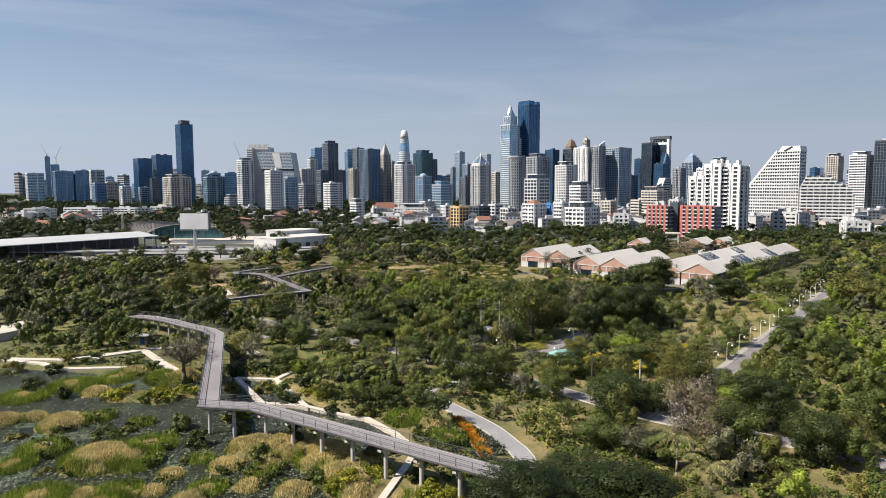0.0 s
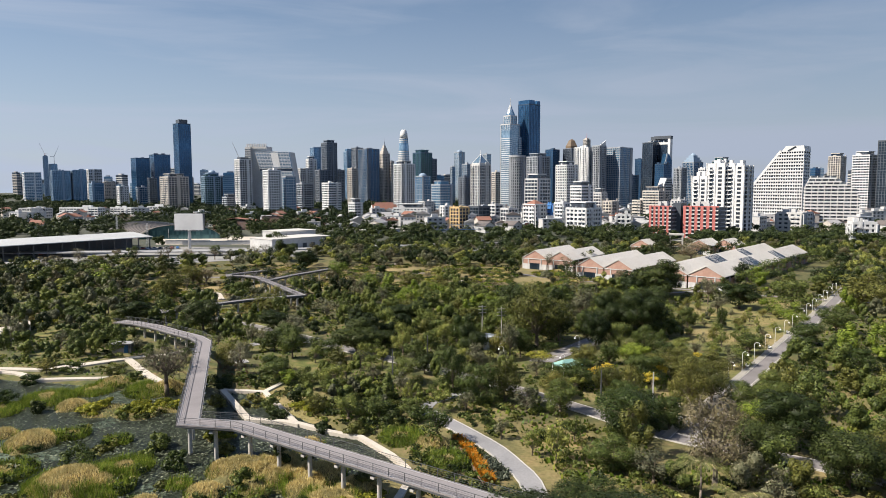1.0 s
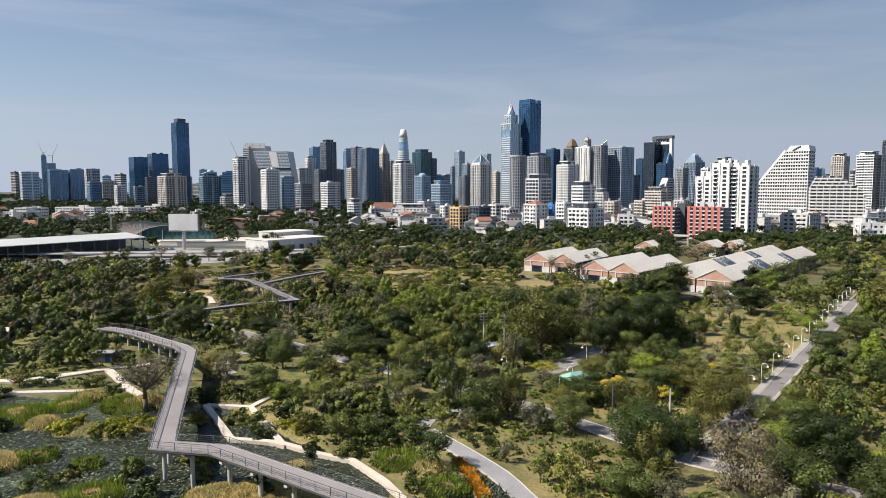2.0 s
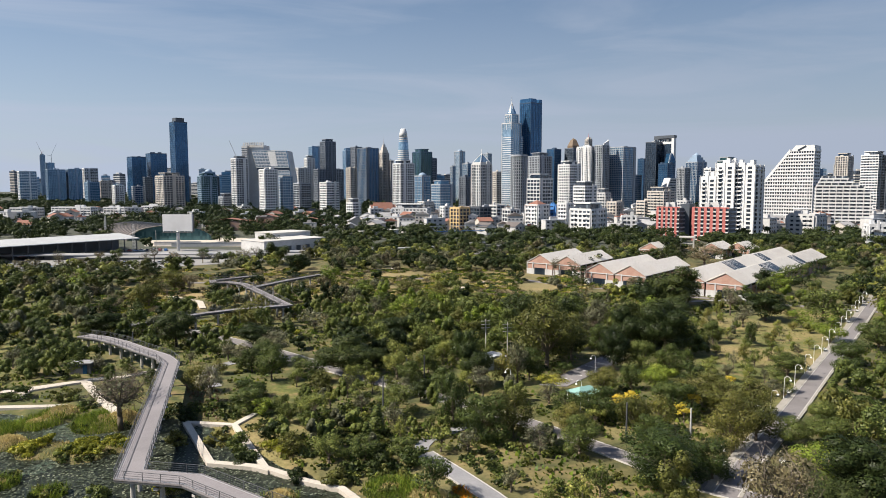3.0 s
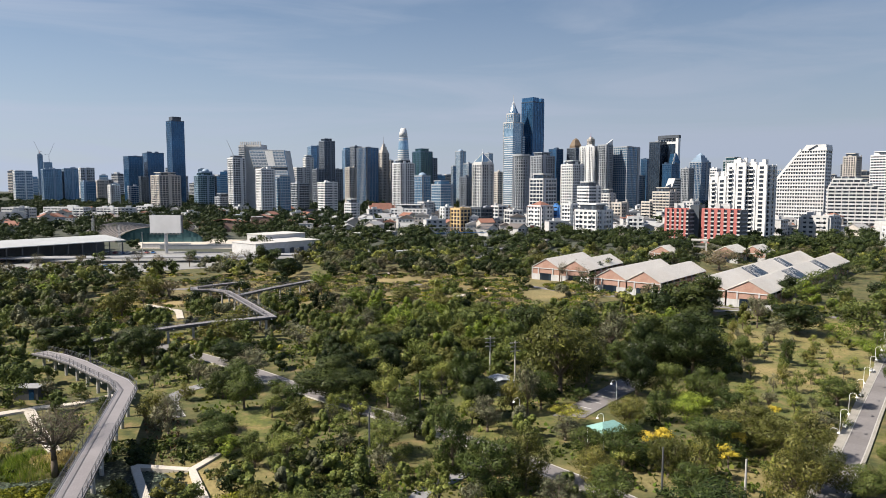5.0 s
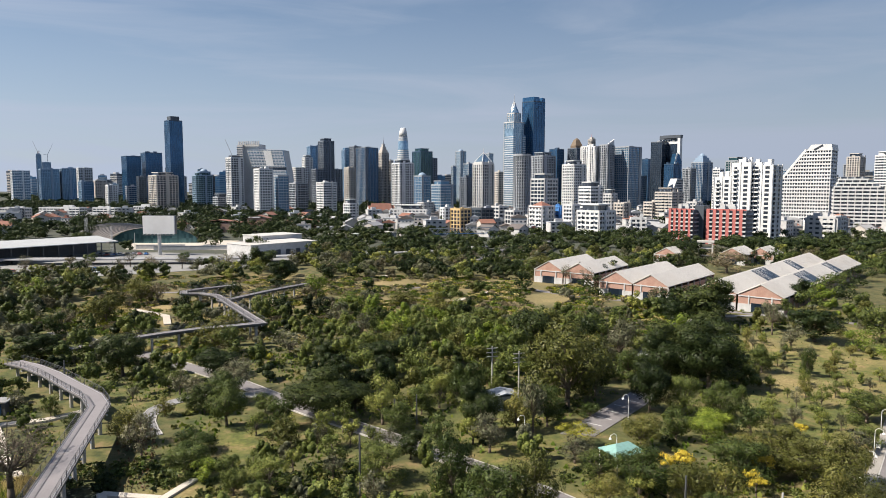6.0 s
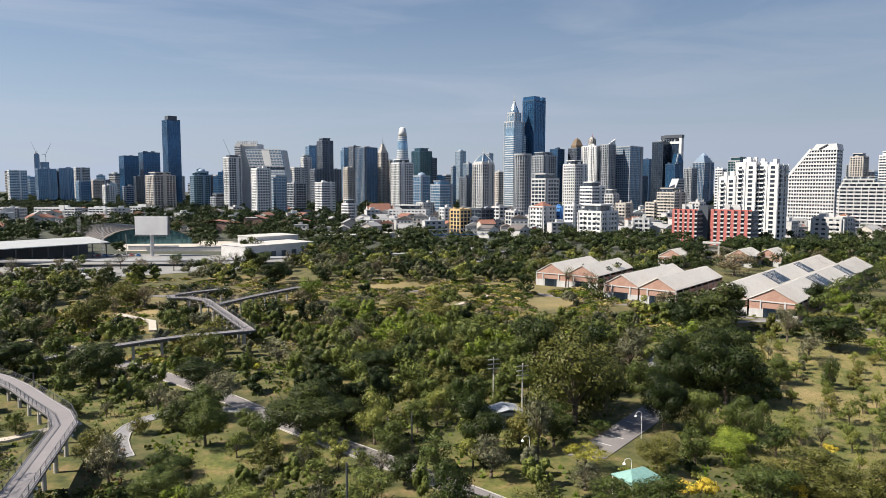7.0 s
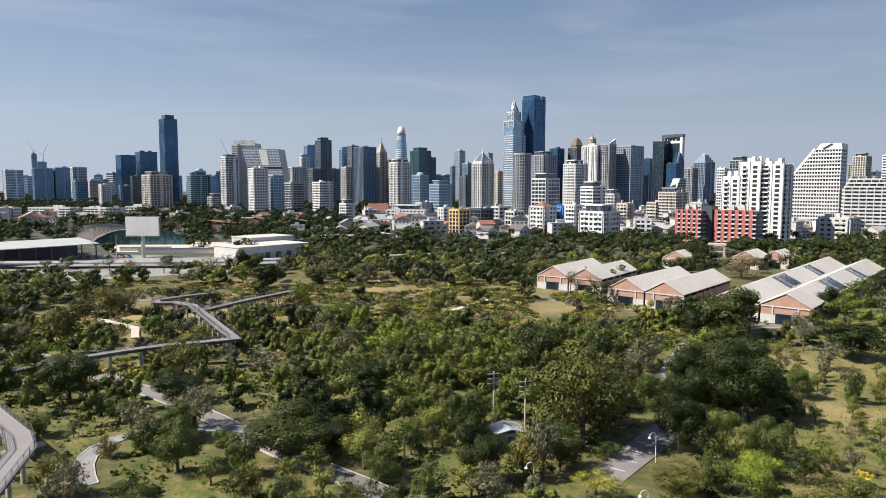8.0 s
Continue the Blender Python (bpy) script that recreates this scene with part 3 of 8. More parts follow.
def lawn_cover(x, y):
    """How much mown grass (r), dry grass (g) and town (b) covers a place."""
    n = noise.noise(Vector((x * 0.045, y * 0.045, 3.0))) + 0.5 * noise.noise(Vector((x * 0.13, y * 0.13, 5.0)))
    r = 0.35 + 0.5 * n
    soil = 0.0
    if 40 < x < 120 and 148 < y < 252 and inside(LAWN_EAST, x, y):
        r = 0.95 + 0.3 * n
        soil = 0.24 + 0.8 * n
    if x < -50 and 142 < y < 240:
        r = 0.45 + 0.6 * n
    if -45 < x < 10 and 120 < y < 175:
        r = max(r, 0.5 + 0.7 * n)
    g = max(0.0, soil)
    for cover, mx, my, rr in MOUNDS:
        d2 = ((x - mx) ** 2 + (y - my) ** 2) / (rr * rr)
        if d2 < 2.0 and cover != "gold":
            g = max(g, (0.95 if cover == "straw" else 0.3) * math.exp(-1.2 * d2))
    if 240 < y < 340 and -110 < x < 45:
        g = max(g, 0.42 + 0.8 * n)
    if y > 262:
        r *= 0.6
    if y < 140 and x > -60:
        g = max(g, 0.25 + 0.6 * n)
    b = max(0.0, min(1.0, (y - 425) / 12.0)) if x < 70 else max(0.0, min(1.0, (y - 440) / 12.0))
    if x < -120:
        b = max(b, min(1.0, (y - 375 + 0.12 * (x + 120)) / 20.0))
    return tuple(max(0.0, min(1.0, c)) for c in (r, g, b))


def build_ground():
    """One sheet: fine under the park, coarser outwards, out to the horizon."""
    def axis(a, b, fine, reach):
        mid = list(np.arange(a, b + 0.1, fine))
        step, lo, hi = fine, [a], [b]
        while lo[-1] > -reach:
            step *= 1.6
            lo.append(lo[-1] - step)
        step = fine
        while hi[-1] < reach:
            step *= 1.6
            hi.append(hi[-1] + step)
        return lo[:0:-1] + mid + hi[1:]
    xs, ys = axis(-140, 130, 1.5, 4500), axis(50, 300, 1.5, 4500)
    co, col = [], []
    for y in ys:
        for x in xs:
            near = -145 < x < 135 and 45 < y < 310
            co.append((x, y, height(x, y) if near else 0.0))
            col += [*lawn_cover(x, y), 1.0]
    w = len(xs)
    q = [(j * w + i, j * w + i + 1, (j + 1) * w + i + 1, (j + 1) * w + i) for j in range(len(ys) - 1) for i in range(w - 1)]
    me = flat_mesh("ground", co, q, M["ground"])
    me.polygons.foreach_set("use_smooth", [True] * len(me.polygons))
    at = me.color_attributes.new("cover", "FLOAT_COLOR", "POINT")
    at.data.foreach_set("color", np.array(col, np.float32))
    tagged(new("ground", me), "park ground of patchy lawn, dry grass and soil", "ground", kind="structure")


build_ground()
_w = Geo().prism([(x, y) for x, y in reversed(POND)], -0.62, -0.34)
tagged(part("water", _w, M["water"]), "dark still pond water between grassy islands", "water", kind="structure")


def paved(name, line, width, mat, label, top=0.14, deep=0.6, edge=None, category="path"):
    ob = part(name, strip(Geo(), line, -width / 2, width / 2, top - deep, top), mat)
    tagged(ob, label, category, kind="structure")
    if edge:
        for s in (-1, 1):
            k = s * (width / 2 + 0.08)
            part("kerb", strip(Geo(), line, k - 0.08, k + 0.08, -0.3, top + 0.06), edge, ob)
    return ob


def jointed(ob, line, width, every, top):
    """Sawn joints across a path: thin proud cover strips, each a part."""
    run, prev = 0.0, line[0]
    for a, b in zip(line, line[1:]):
        d = math.hypot(b[0] - a[0], b[1] - a[1])
        k = every - run
        while k < d:
            t = k / d
            x, y = a[0] + (b[0] - a[0]) * t, a[1] + (b[1] - a[1]) * t
            ang = math.degrees(math.atan2(b[1] - a[1], b[0] - a[0]))
            part("joint", Geo().box(-0.05, 0.05, -width / 2, width / 2, top - 0.02, top + 0.006), M["concrete"], ob, at=pose(x, y, 0, 0, 0, ang))
            k += every
        run = d - (k - every)


for _i, (_l, _wd) in enumerate(((PATH_Y, 1.1), (PATH_WEST, 1.1), (PATH_EAST, 1.0), (PATH_DECK, 1.7), (PATH_LOW, 1.5), (PATH_LAWN, 1.8), (PATH_HILL, 1.6), (PATH_WALK, 2.0))):
    _o = paved("path", _l, _wd, M["paving"], "pale concrete boardwalk over the wetland", 0.28 + 0.012 * _i)
    jointed(_o, _l, _wd, 4.0, 0.28 + 0.012 * _i)
paved("path", PATH_BOTTOM, 2.9, M["tarpath"], "curved blue-grey footpath between lawns", 0.13, edge=M["concrete"])
paved("path", PATH_SIDE, 2.2, M["tarpath"], "narrow blue-grey footpath branch", 0.12)
paved("path", PATH_LOOP, 2.4, M["tarpath"], "winding blue-grey footpath round a lawn", 0.14, edge=M["concrete"])
paved("path", PATH_MEADOW, 2.3, M["tarpath"], "grey footpath through the meadow", 0.12)
paved("road", FOREST_ROAD, 3.0, M["asphalt"], "asphalt service road before the warehouses", 0.11, category="road")
_r = paved("road", ROAD_MAIN, 3.4, M["asphalt"], "asphalt park road with white edge lines", 0.17, edge=M["concrete"], category="road")
for _k in (-1.4, 0.4):
    part("edge_line", strip(Geo(), ROAD_MAIN, _k - 0.09, _k + 0.09, 0.1, 0.156), M["paint"], _r)
_r = paved("road", ROAD_EAST, 2.7, M["asphalt"], "straight grey asphalt park road", 0.15, edge=M["concrete"], category="road")
_p = part("pavement", strip(Geo(), ROAD_EAST, 1.53, 2.75, -0.4, 0.24), M["footway"])
tagged(_p, "pale paved footway beside the road", "pavement", kind="structure")
_p = part("pavement", strip(Geo(), ROAD_EAST, -1.95, -1.53, -0.4, 0.24), M["footway"])
tagged(_p, "pale paved verge beside the road", "pavement", kind="structure")
_p = part("car_park", Geo().prism(CARPARK, -0.4, 0.16), M["asphalt"])
tagged(_p, "shaded asphalt car park with white bay lines", "car park", kind="structure")
for _i in range(7):
    _x, _y = 19.2 + _i * 2.35, 161.5 + _i * 3.1
    part("bay_line", Geo().box(-1.6, 1.6, -0.06, 0.06, 0.14, 0.166), M["paint"], _p, at=pose(_x, _y, 0, 0, 0, 141))
# zebra crossing
for _i in range(8):
    part("zebra_stripe", Geo().box(-0.28, 0.28, -2.2, 2.2, 0.12, 0.180), M["paint"], _r, at=pose(3.2 - 0.78 * _i * 0.78, 145.4 + 0.78 * _i * 0.62, 0, 0, 0, 50))

# terraced amphitheatre of curved white steps
_a = thing("amphitheatre", pose(-137.5, 180.0, 0), "curved pale concrete steps round a small lawn", "amphitheatre")
for _i in range(7):
    _g = Geo()
    _n, _r0 = 40, 9.0 + 2.0 * _i
    _line = [(_r0 * math.cos(t), _r0 * math.sin(t)) for t in np.linspace(-1.9, 0.75, _n)]
    part("step", strip(_g, _line, -0.75, 0.75, -0.3, 0.2 + 0.30 * _i), M["paving"], _a)

# ---- skywalks ----
def along(line, zs, every, start=0.0):
    """Points at even steps along a line, with height and direction."""
    k = start
    for (a, za), (b, zb) in zip(zip(line, zs), zip(line[1:], zs[1:])):
        d = math.hypot(b[0] - a[0], b[1] - a[1])
        while k < d:
            t = k / d
            yield a[0] + (b[0] - a[0]) * t, a[1] + (b[1] - a[1]) * t, za + (zb - za) * t, math.degrees(math.atan2(b[1] - a[1], b[0] - a[0]))
            k += every
        k -= d


def skywalk(line, zs, width, label, column_every=6.0, columns=2.0):
    w = width / 2
    sw = thing("skywalk", pose(0, 0, 0), label, "footbridge")
    part("deck", strip(Geo(), line, -w, w, -0.2, 0.0, zs), M["deck"], sw, "lavender-grey deck")
    part("drain_strip", strip(Geo(), line, 0.42, 0.58, -0.02, 0.006, zs), M["deckdark"], sw, "dark drain strip")
    for s in (-1, 1):
        k = s * (w - 0.12)
        part("kerb", strip(Geo(), line, k - 0.04, k + 0.04, -0.02, 0.05, zs), M["steel"], sw, "pale steel kerb")
        k = s * (w + 0.06)
        part("edge_beam", strip(Geo(), line, k - 0.08, k + 0.08, -0.38, -0.03, zs), M["darksteel"], sw, "dark steel edge beam")
        part("edge_plate", strip(Geo(), line, k - 0.03 + s * 0.09, k + 0.03 + s * 0.09, -0.12, 0.03, zs), M["deck"], sw)
        k = s * (w + 0.12)
        part("top_rail", strip(Geo(), line, k - 0.03, k + 0.03, 1.05, 1.10, zs), M["darksteel"], sw, "dark steel top rail")
        for h in (0.30, 0.56, 0.82):
            part("rail_wire", strip(Geo(), line, k - 0.010, k + 0.010, h, h + 0.022, zs), M["darksteel"], sw)
        post = Geo().box(-0.025, 0.025, -0.03, 0.03, -0.25, 1.05).mesh("post", M["darksteel"])
        for x, y, z, a in along(offset_line(line, k), zs, 2.4, 0.4):
            part("post", post, None, sw, at=pose(x, y, z, 0, 0, a))
    for s in (-0.55, 0.55):
        part("girder", strip(Geo(), line, s * width / 2 - 0.12, s * width / 2 + 0.12, -0.75, -0.2, zs), M["darksteel"], sw)
    lamp = Geo().box(-0.12, 0.12, -0.1, 0.1, -0.14, 0.1).mesh("deck_light", M["lampwhite"])
    for x, y, z, a in along(offset_line(line, -w - 0.2), zs, 6.0, 3.0):
        part("deck_light", lamp, None, sw, "small white under-deck light", at=pose(x, y, z - 0.55, 0, 0, a))
    for x, y, z, a in along(line, zs, column_every, columns):
        b = min(-0.2, height(x, y)) - 0.3
        if z - 0.9 - b > 1.2:
            c = part("column", Geo().lathe([(0.30, b), (0.30, z - 0.95), (0.42, z - 0.85)], 14), M["concrete"], sw, "round concrete column", at=pose(x, y, 0, 0, 0, a), smooth=False)
            part("cross_beam", Geo().box(-0.28, 0.28, -w * 0.9, w * 0.9, z - 1.12, z - 0.8), M["concrete"], c)
    return sw


skywalk(SKYWALK, SKYWALK_Z, 3.0, "long angled elevated walkway with lavender-grey deck and steel railings")
skywalk(SKYWALK_FAR, [2.8, 3.3, 3.8, 4.3, 4.8, 5.1, 5.3, 5.3, 5.2, 5.1, 5.0, 4.9, 4.6], 2.1, "zigzag elevated walkway with grey deck beyond the forest")
skywalk(SKYWALK_SPUR, [5.3, 5.2, 4.6], 2.0, "straight elevated walkway spur with thin columns")

# ---- trees ----
LOBES = {  # crown shape per kind: lobes, leaves, leaf size, crown base share, flatness, fill
    "canopy": (20, 17825, 0.159, 0.20, 0.62, 0.55), "rain": (20, 12500, 0.195, 0.20, 0.62, 0.55), "broad": (15, 7600, 0.195, 0.12, 0.85, 0.6), "olive": (20, 7600, 0.19, 0.14, 0.8, 0.7),
    "young": (10, 4140, 0.202, 0.16, 0.85, 0.85), "lime": (10, 4830, 0.202, 0.10, 0.85, 0.6), "grey": (13, 2185, 0.241, 0.18, 0.85, 1.0),
    "twig": (17, 5060, 0.163, 0.15, 0.9, 1.0), "bare": (17, 1500, 0.14, 0.30, 0.6, 1.0), "yellowgreen": (9, 3200, 0.20, 0.40, 0.55, 0.8), "yellow": (7, 1725, 0.258, 0.36, 0.75, 0.8), "cone": (9, 4140, 0.275, 0.04, 1.0, 0.6)}
LEAF = {"canopy": "lf_rain", "rain": "lf_rain", "broad": "lf_broad", "olive": "lf_olive", "young": "lf_young", "lime": "lf_lime", "grey": "lf_grey", "twig": "lf_twig", "bare": "lf_grey", "yellowgreen": "lf_ygreen", "yellow": "lf_yellow", "cone": "lf_broad"}
WORDS = {"canopy": "broad dark tree with a dense fine-leaved crown", "rain": "dark dense spreading tree with a broad crown", "broad": "mid-green leafy tree with a rounded crown", "olive": "olive-green feathery tree with a loose crown",
         "young": "young light-green tree on the lawn", "lime": "bright lime-green bushy tree", "grey": "thin grey-green tree with an open crown", "twig": "nearly leafless purple-brown twiggy tree",
         "bare": "spreading dark-limbed tree with sparse leaves", "yellowgreen": "flat-topped tree with yellow-green fresh leaves", "yellow": "small tree in yellow blossom", "cone": "dark green upright conical tree", "palm": "coconut palm with drooping pale fronds"}


def leaf_tris(rng, pos, nrm, size, inner=2.2):
    """Pointed leaf sprays at the positions, roughly across the normals."""
    n = len(pos)
    r = rng.normal(size=(n, 3))
    u = np.cross(nrm, r)
    u /= np.linalg.norm(u, axis=1, keepdims=True) + 1e-9
    w = np.cross(nrm, u)
    s = (size * rng.uniform(0.6, 1.4, n))[:, None]
    s[n - int(n * 0.075):] *= inner
    v = np.stack([pos - u * s * 0.5 - w * s * 0.45, pos - u * s * 0.4 + w * s * 0.45, pos + u * s * 0.75], 1)
    turn = (np.cross(v[:, 1] - v[:, 0], v[:, 2] - v[:, 0]) * nrm).sum(1) < 0
    v[turn] = v[turn][:, ::-1]
    return v.reshape(-1, 3), np.arange(3 * n).reshape(n, 3)


def clump_normals(nrm, out, soft=0.65):
    """Leaf normals leaning towards the outside of their clump, as dense foliage shades; one per vertex."""
    m = nrm * (1 - soft) + out * soft
    m /= np.linalg.norm(m, axis=1, keepdims=True) + 1e-9
    return np.repeat(m, 3, axis=0)


def crown_points(rng, kind, count, flat, fill, base, lobes):
    """Leaf positions and facings for a crown of radius 1 and height 1 (tree height 1)."""
    cs, rs = [], []
    for i in range(lobes):
        t, d = 2.399 * i + rng.uniform(-0.4, 0.4), math.sqrt((i + 0.4) / lobes) * 0.68
        if kind == "cone":
            z = base + 0.12 + (1 - base - 0.2) * i / lobes
            d, rr = 0.42 * (1 - z) * 1.1, 0.22 + 0.5 * (1 - z)
        else:
            top = 1 - 0.45 * d * d * (1.2 if flat > 0.7 else 0.7)
            rr = rng.uniform(0.26, 0.42)
            z = rng.uniform(base + 0.5 * (1 - base), top) - rr * 0.33
            if i % 3 == 2:
                z = rng.uniform(base + 0.08, base + 0.45 * (1 - base))
        cs.append((d * math.cos(t), d * math.sin(t), z))
        rs.append((rr, rr, rr * (1 - base) * rng.uniform(0.42, 0.62)))
    cs, rs = np.array(cs), np.array(rs)
    k = rng.integers(0, lobes, count * 3)
    d = rng.normal(size=(count * 3, 3))
    d /= np.linalg.norm(d, axis=1, keepdims=True)
    shell = rng.uniform(1 - fill * 0.6, 1.12, (count * 3, 1))
    p = cs[k] + d * rs[k] * shell
    keep = np.ones(len(p), bool)
    for c, r in zip(cs, rs):
        keep &= (((p - c) / (r * 0.74)) ** 2).sum(1) > (1.0 if fill < 0.8 else 0.25)
    p, d = p[keep][:count], d[keep][:count]
    # larger leaves deep inside each lobe close the crown
    m = int(len(p) * 0.081) + 1
    k = rng.integers(0, lobes, m)
    e = rng.normal(size=(m, 3))
    e /= np.linalg.norm(e, axis=1, keepdims=True)
    p, d = np.concatenate([p, cs[k] + e * rs[k] * rng.uniform(0.35, 0.7, (m, 1))]), np.concatenate([d, e])
    return p, d, cs


def tree_meshes(kind, seed, h, r, small=False):
    rng = np.random.default_rng(seed)
    lobes, count, size, base, flat, fill = LOBES[kind]
    if small:
        count, size = int(count * 0.33), size * 1.6
    p, d, cs = crown_points(rng, kind, count, flat, fill, base, lobes)
    p = p * (r, r, h)
    nrm = d + rng.normal(size=d.shape) * 0.38 + (0, 0, 0.3)
    nrm /= np.linalg.norm(nrm, axis=1, keepdims=True)
    v, q = leaf_tris(rng, p, nrm, size)
    crown = flat_mesh("crown", v, q, M[LEAF[kind]], 3, clump_normals(nrm, d))
    g = Geo()
    tr = 0.02 * h + 0.05
    fork = Vector((rng.uniform(-0.03, 0.03) * r, rng.uniform(-0.03, 0.03) * r, h * (base + 0.06)))
    g.tube((0, 0, -0.4), fork * 0.5, tr * 1.5, tr * 1.1, 8).tube(fork * 0.5, fork, tr * 1.1, tr * 0.9, 8)
    twiggy = kind in ("twig", "bare", "grey")
    for c in cs:
        e = Vector((c[0] * r, c[1] * r, c[2] * h))
        mid = fork.lerp(e, 0.5) + Vector((0, 0, -0.04 * h if kind == "bare" else 0.03 * h))
        g.tube(fork, mid, tr * 0.55, tr * 0.36, 5, False).tube(mid, e, tr * 0.36, tr * 0.12, 5, False)
        for _ in range(((16 if kind == "bare" else 9) if twiggy else 2) if not small else (3 if twiggy else 0)):
            o = Vector(rng.normal(size=3)) * Vector((0.24 * r, 0.24 * r, 0.10 * h)).length * 0.55 + Vector((0, 0, 0.05 * h))
            s = mid.lerp(e, rng.uniform(0.2, 1.0))
            g.tube(s, s + o, tr * 0.16, 0.012, 3, False)
            if twiggy:
                g.tube(s + o * 0.5, s + o * 0.5 + Vector(rng.normal(size=3)) * 0.14 * r, tr * 0.09, 0.01, 3, False)
    trunk = g.mesh("trunk", M["barkpale" if kind == "twig" else "bark"], True)
    return trunk, crown


TREES = {}   # kind: templates
PLANTED = []  # places taken: x, y, spread


def template(kind, i, small):
    key = (kind, i, small)
    if key not in TREES:
        tr, cr = tree_meshes(kind, 100 + 17 * i + len(kind) * 7 + ord(kind[0]), 10.0, 5.0 if kind not in ("cone",) else 2.8, small)
        TREES[key] = (tr, cr)
    return TREES[key]


def plant(kind, x, y, h, r):
    """One tree of its own: a trunk and a crown."""
    i = random.randrange(4)
    tr, cr = template(kind, i, r < 3.3 or y > 205)
    k = r / (2.8 if kind == "cone" else 5.0) * (0.95 if kind in ('bare', 'yellow', 'cone') else 0.92)
    m = pose(x, y, height(x, y), 0, 0, random.uniform(0, 360)) @ Matrix.Diagonal((k, k, h / 9.8, 1))
    t = thing("tree", m, WORDS[kind], "tree", "trees of the park")
    part("trunk", tr, None, t)
    part("crown", cr, None, t)
    PLANTED.append((x, y, r))


plant("lime", 42.9, 81.6, 3.4, 2.6)
plant("olive", 50.5, 81.8, 4.5, 3.2)
plant("young", 42.5, 86.2, 4.9, 2.6)
plant("grey", 39.0, 89.5, 5.7, 3.1)
plant("twig", 33.4, 95.4, 14.0, 6.8)
plant("rain", 50.6, 95.4, 8.3, 5.4)
plant("grey", 25.8, 96.7, 4.7, 4.3)
plant("olive", 55.9, 97.6, 7.4, 4.7)
plant("broad", 21.2, 100.9, 5.2, 4.7)
plant("rain", 42.0, 102.0, 7.0, 4.4)
plant("young", 13.9, 103.0, 6.4, 2.5)
plant("rain", 49.1, 108.1, 9.6, 6.2)
plant("broad", -3.4, 110.6, 4.6, 3.2)
plant("broad", 27.0, 114.0, 7.7, 6.3)
plant("lime", 49.1, 117.5, 5.3, 4.6)
plant("broad", 27.8, 119.6, 6.7, 6.2)
plant("young", -18.8, 120.6, 5.0, 3.5)
plant("broad", -13.7, 120.8, 4.3, 2.8)
plant("broad", -8.3, 122.6, 3.5, 2.8)
plant("olive", -25.1, 123.8, 3.6, 2.3)
plant("broad", 17.4, 124.5, 6.5, 3.8)
plant("grey", 11.7, 124.9, 4.8, 3.3)
plant("olive", 40.2, 126.0, 9.9, 4.3)
plant("broad", 56.2, 129.8, 5.6, 4.3)
plant("broad", 77.7, 131.2, 5.4, 5.0)
plant("cone", -13.4, 131.8, 5.0, 1.8)
plant("olive", 8.2, 131.8, 8.5, 4.3)
plant("bare", -55.7, 133.8, 11.5, 7.2)
plant("olive", 31.6, 134.6, 6.5, 3.2)
plant("broad", -25.3, 134.9, 3.2, 1.9)
plant("olive", 27.9, 135.5, 6.6, 3.4)
plant("broad", -1.3, 136.9, 9.5, 3.5)
plant("broad", -29.1, 137.0, 4.0, 2.3)
plant("yellow", 36.9, 138.0, 4.1, 2.2)
plant("lime", -34.4, 141.2, 3.4, 2.4)
plant("broad", -37.5, 142.6, 4.6, 3.8)
plant("broad", 18.4, 143.5, 4.4, 3.1)
plant("young", -100.7, 145.8, 4.1, 2.8)
plant("yellow", 27.6, 147.1, 2.6, 1.9)
plant("olive", -87.6, 147.7, 3.5, 2.6)
plant("grey", -46.1, 147.8, 8.0, 3.3)
plant("broad", 68.3, 148.3, 4.0, 3.2)
plant("broad", -39.7, 150.5, 3.9, 3.8)
plant("young", -13.4, 150.7, 5.2, 2.3)
plant("grey", -21.4, 151.4, 5.1, 2.3)
plant("grey", 4.0, 152.2, 6.3, 3.9)
plant("olive", -26.6, 152.8, 5.3, 2.7)
plant("olive", -50.6, 153.2, 6.1, 3.5)
plant("young", -20.7, 153.3, 6.3, 2.4)
plant("broad", -3.7, 153.3, 5.9, 2.8)
plant("grey", 58.4, 153.7, 4.0, 2.7)
plant("olive", 26.8, 154.2, 5.9, 3.6)
plant("young", -26.2, 154.9, 4.6, 2.1)
plant("yellowgreen", 17.2, 155.1, 3.7, 3.9)
plant("lime", 37.3, 156.5, 5.3, 3.5)
plant("broad", 33.0, 157.6, 5.4, 3.0)
plant("young", -32.5, 157.8, 4.2, 2.5)
plant("yellow", 53.0, 159.8, 3.1, 1.7)
plant("broad", -10.4, 160.1, 5.3, 3.4)
plant("grey", 11.3, 160.7, 9.9, 3.1)
plant("young", 49.0, 161.8, 2.2, 1.3)
plant("broad", -38.7, 162.1, 8.6, 4.1)
plant("lime", 41.0, 162.8, 4.7, 3.9)
plant("broad", 13.9, 163.5, 7.2, 3.9)
plant("young", -13.2, 163.7, 8.4, 4.3)
plant("young", 1.0, 163.7, 5.0, 2.6)
plant("grey", 53.8, 163.9, 4.3, 2.2)
plant("broad", -89.9, 164.0, 6.5, 3.5)
plant("young", 51.4, 165.2, 3.7, 1.9)
plant("olive", -50.8, 166.2, 3.4, 2.1)
plant("rain", -24.4, 166.4, 8.3, 7.5)
plant("broad", 67.5, 167.2, 5.9, 4.8)
plant("broad", 43.1, 167.3, 7.5, 3.6)
plant("young", 51.4, 167.4, 4.5, 2.5)
plant("rain", -44.5, 167.7, 5.7, 3.1)
plant("broad", -47.5, 168.9, 3.8, 2.5)
plant("broad", -7.1, 168.9, 5.8, 2.8)
plant("broad", -34.4, 169.2, 3.8, 2.8)
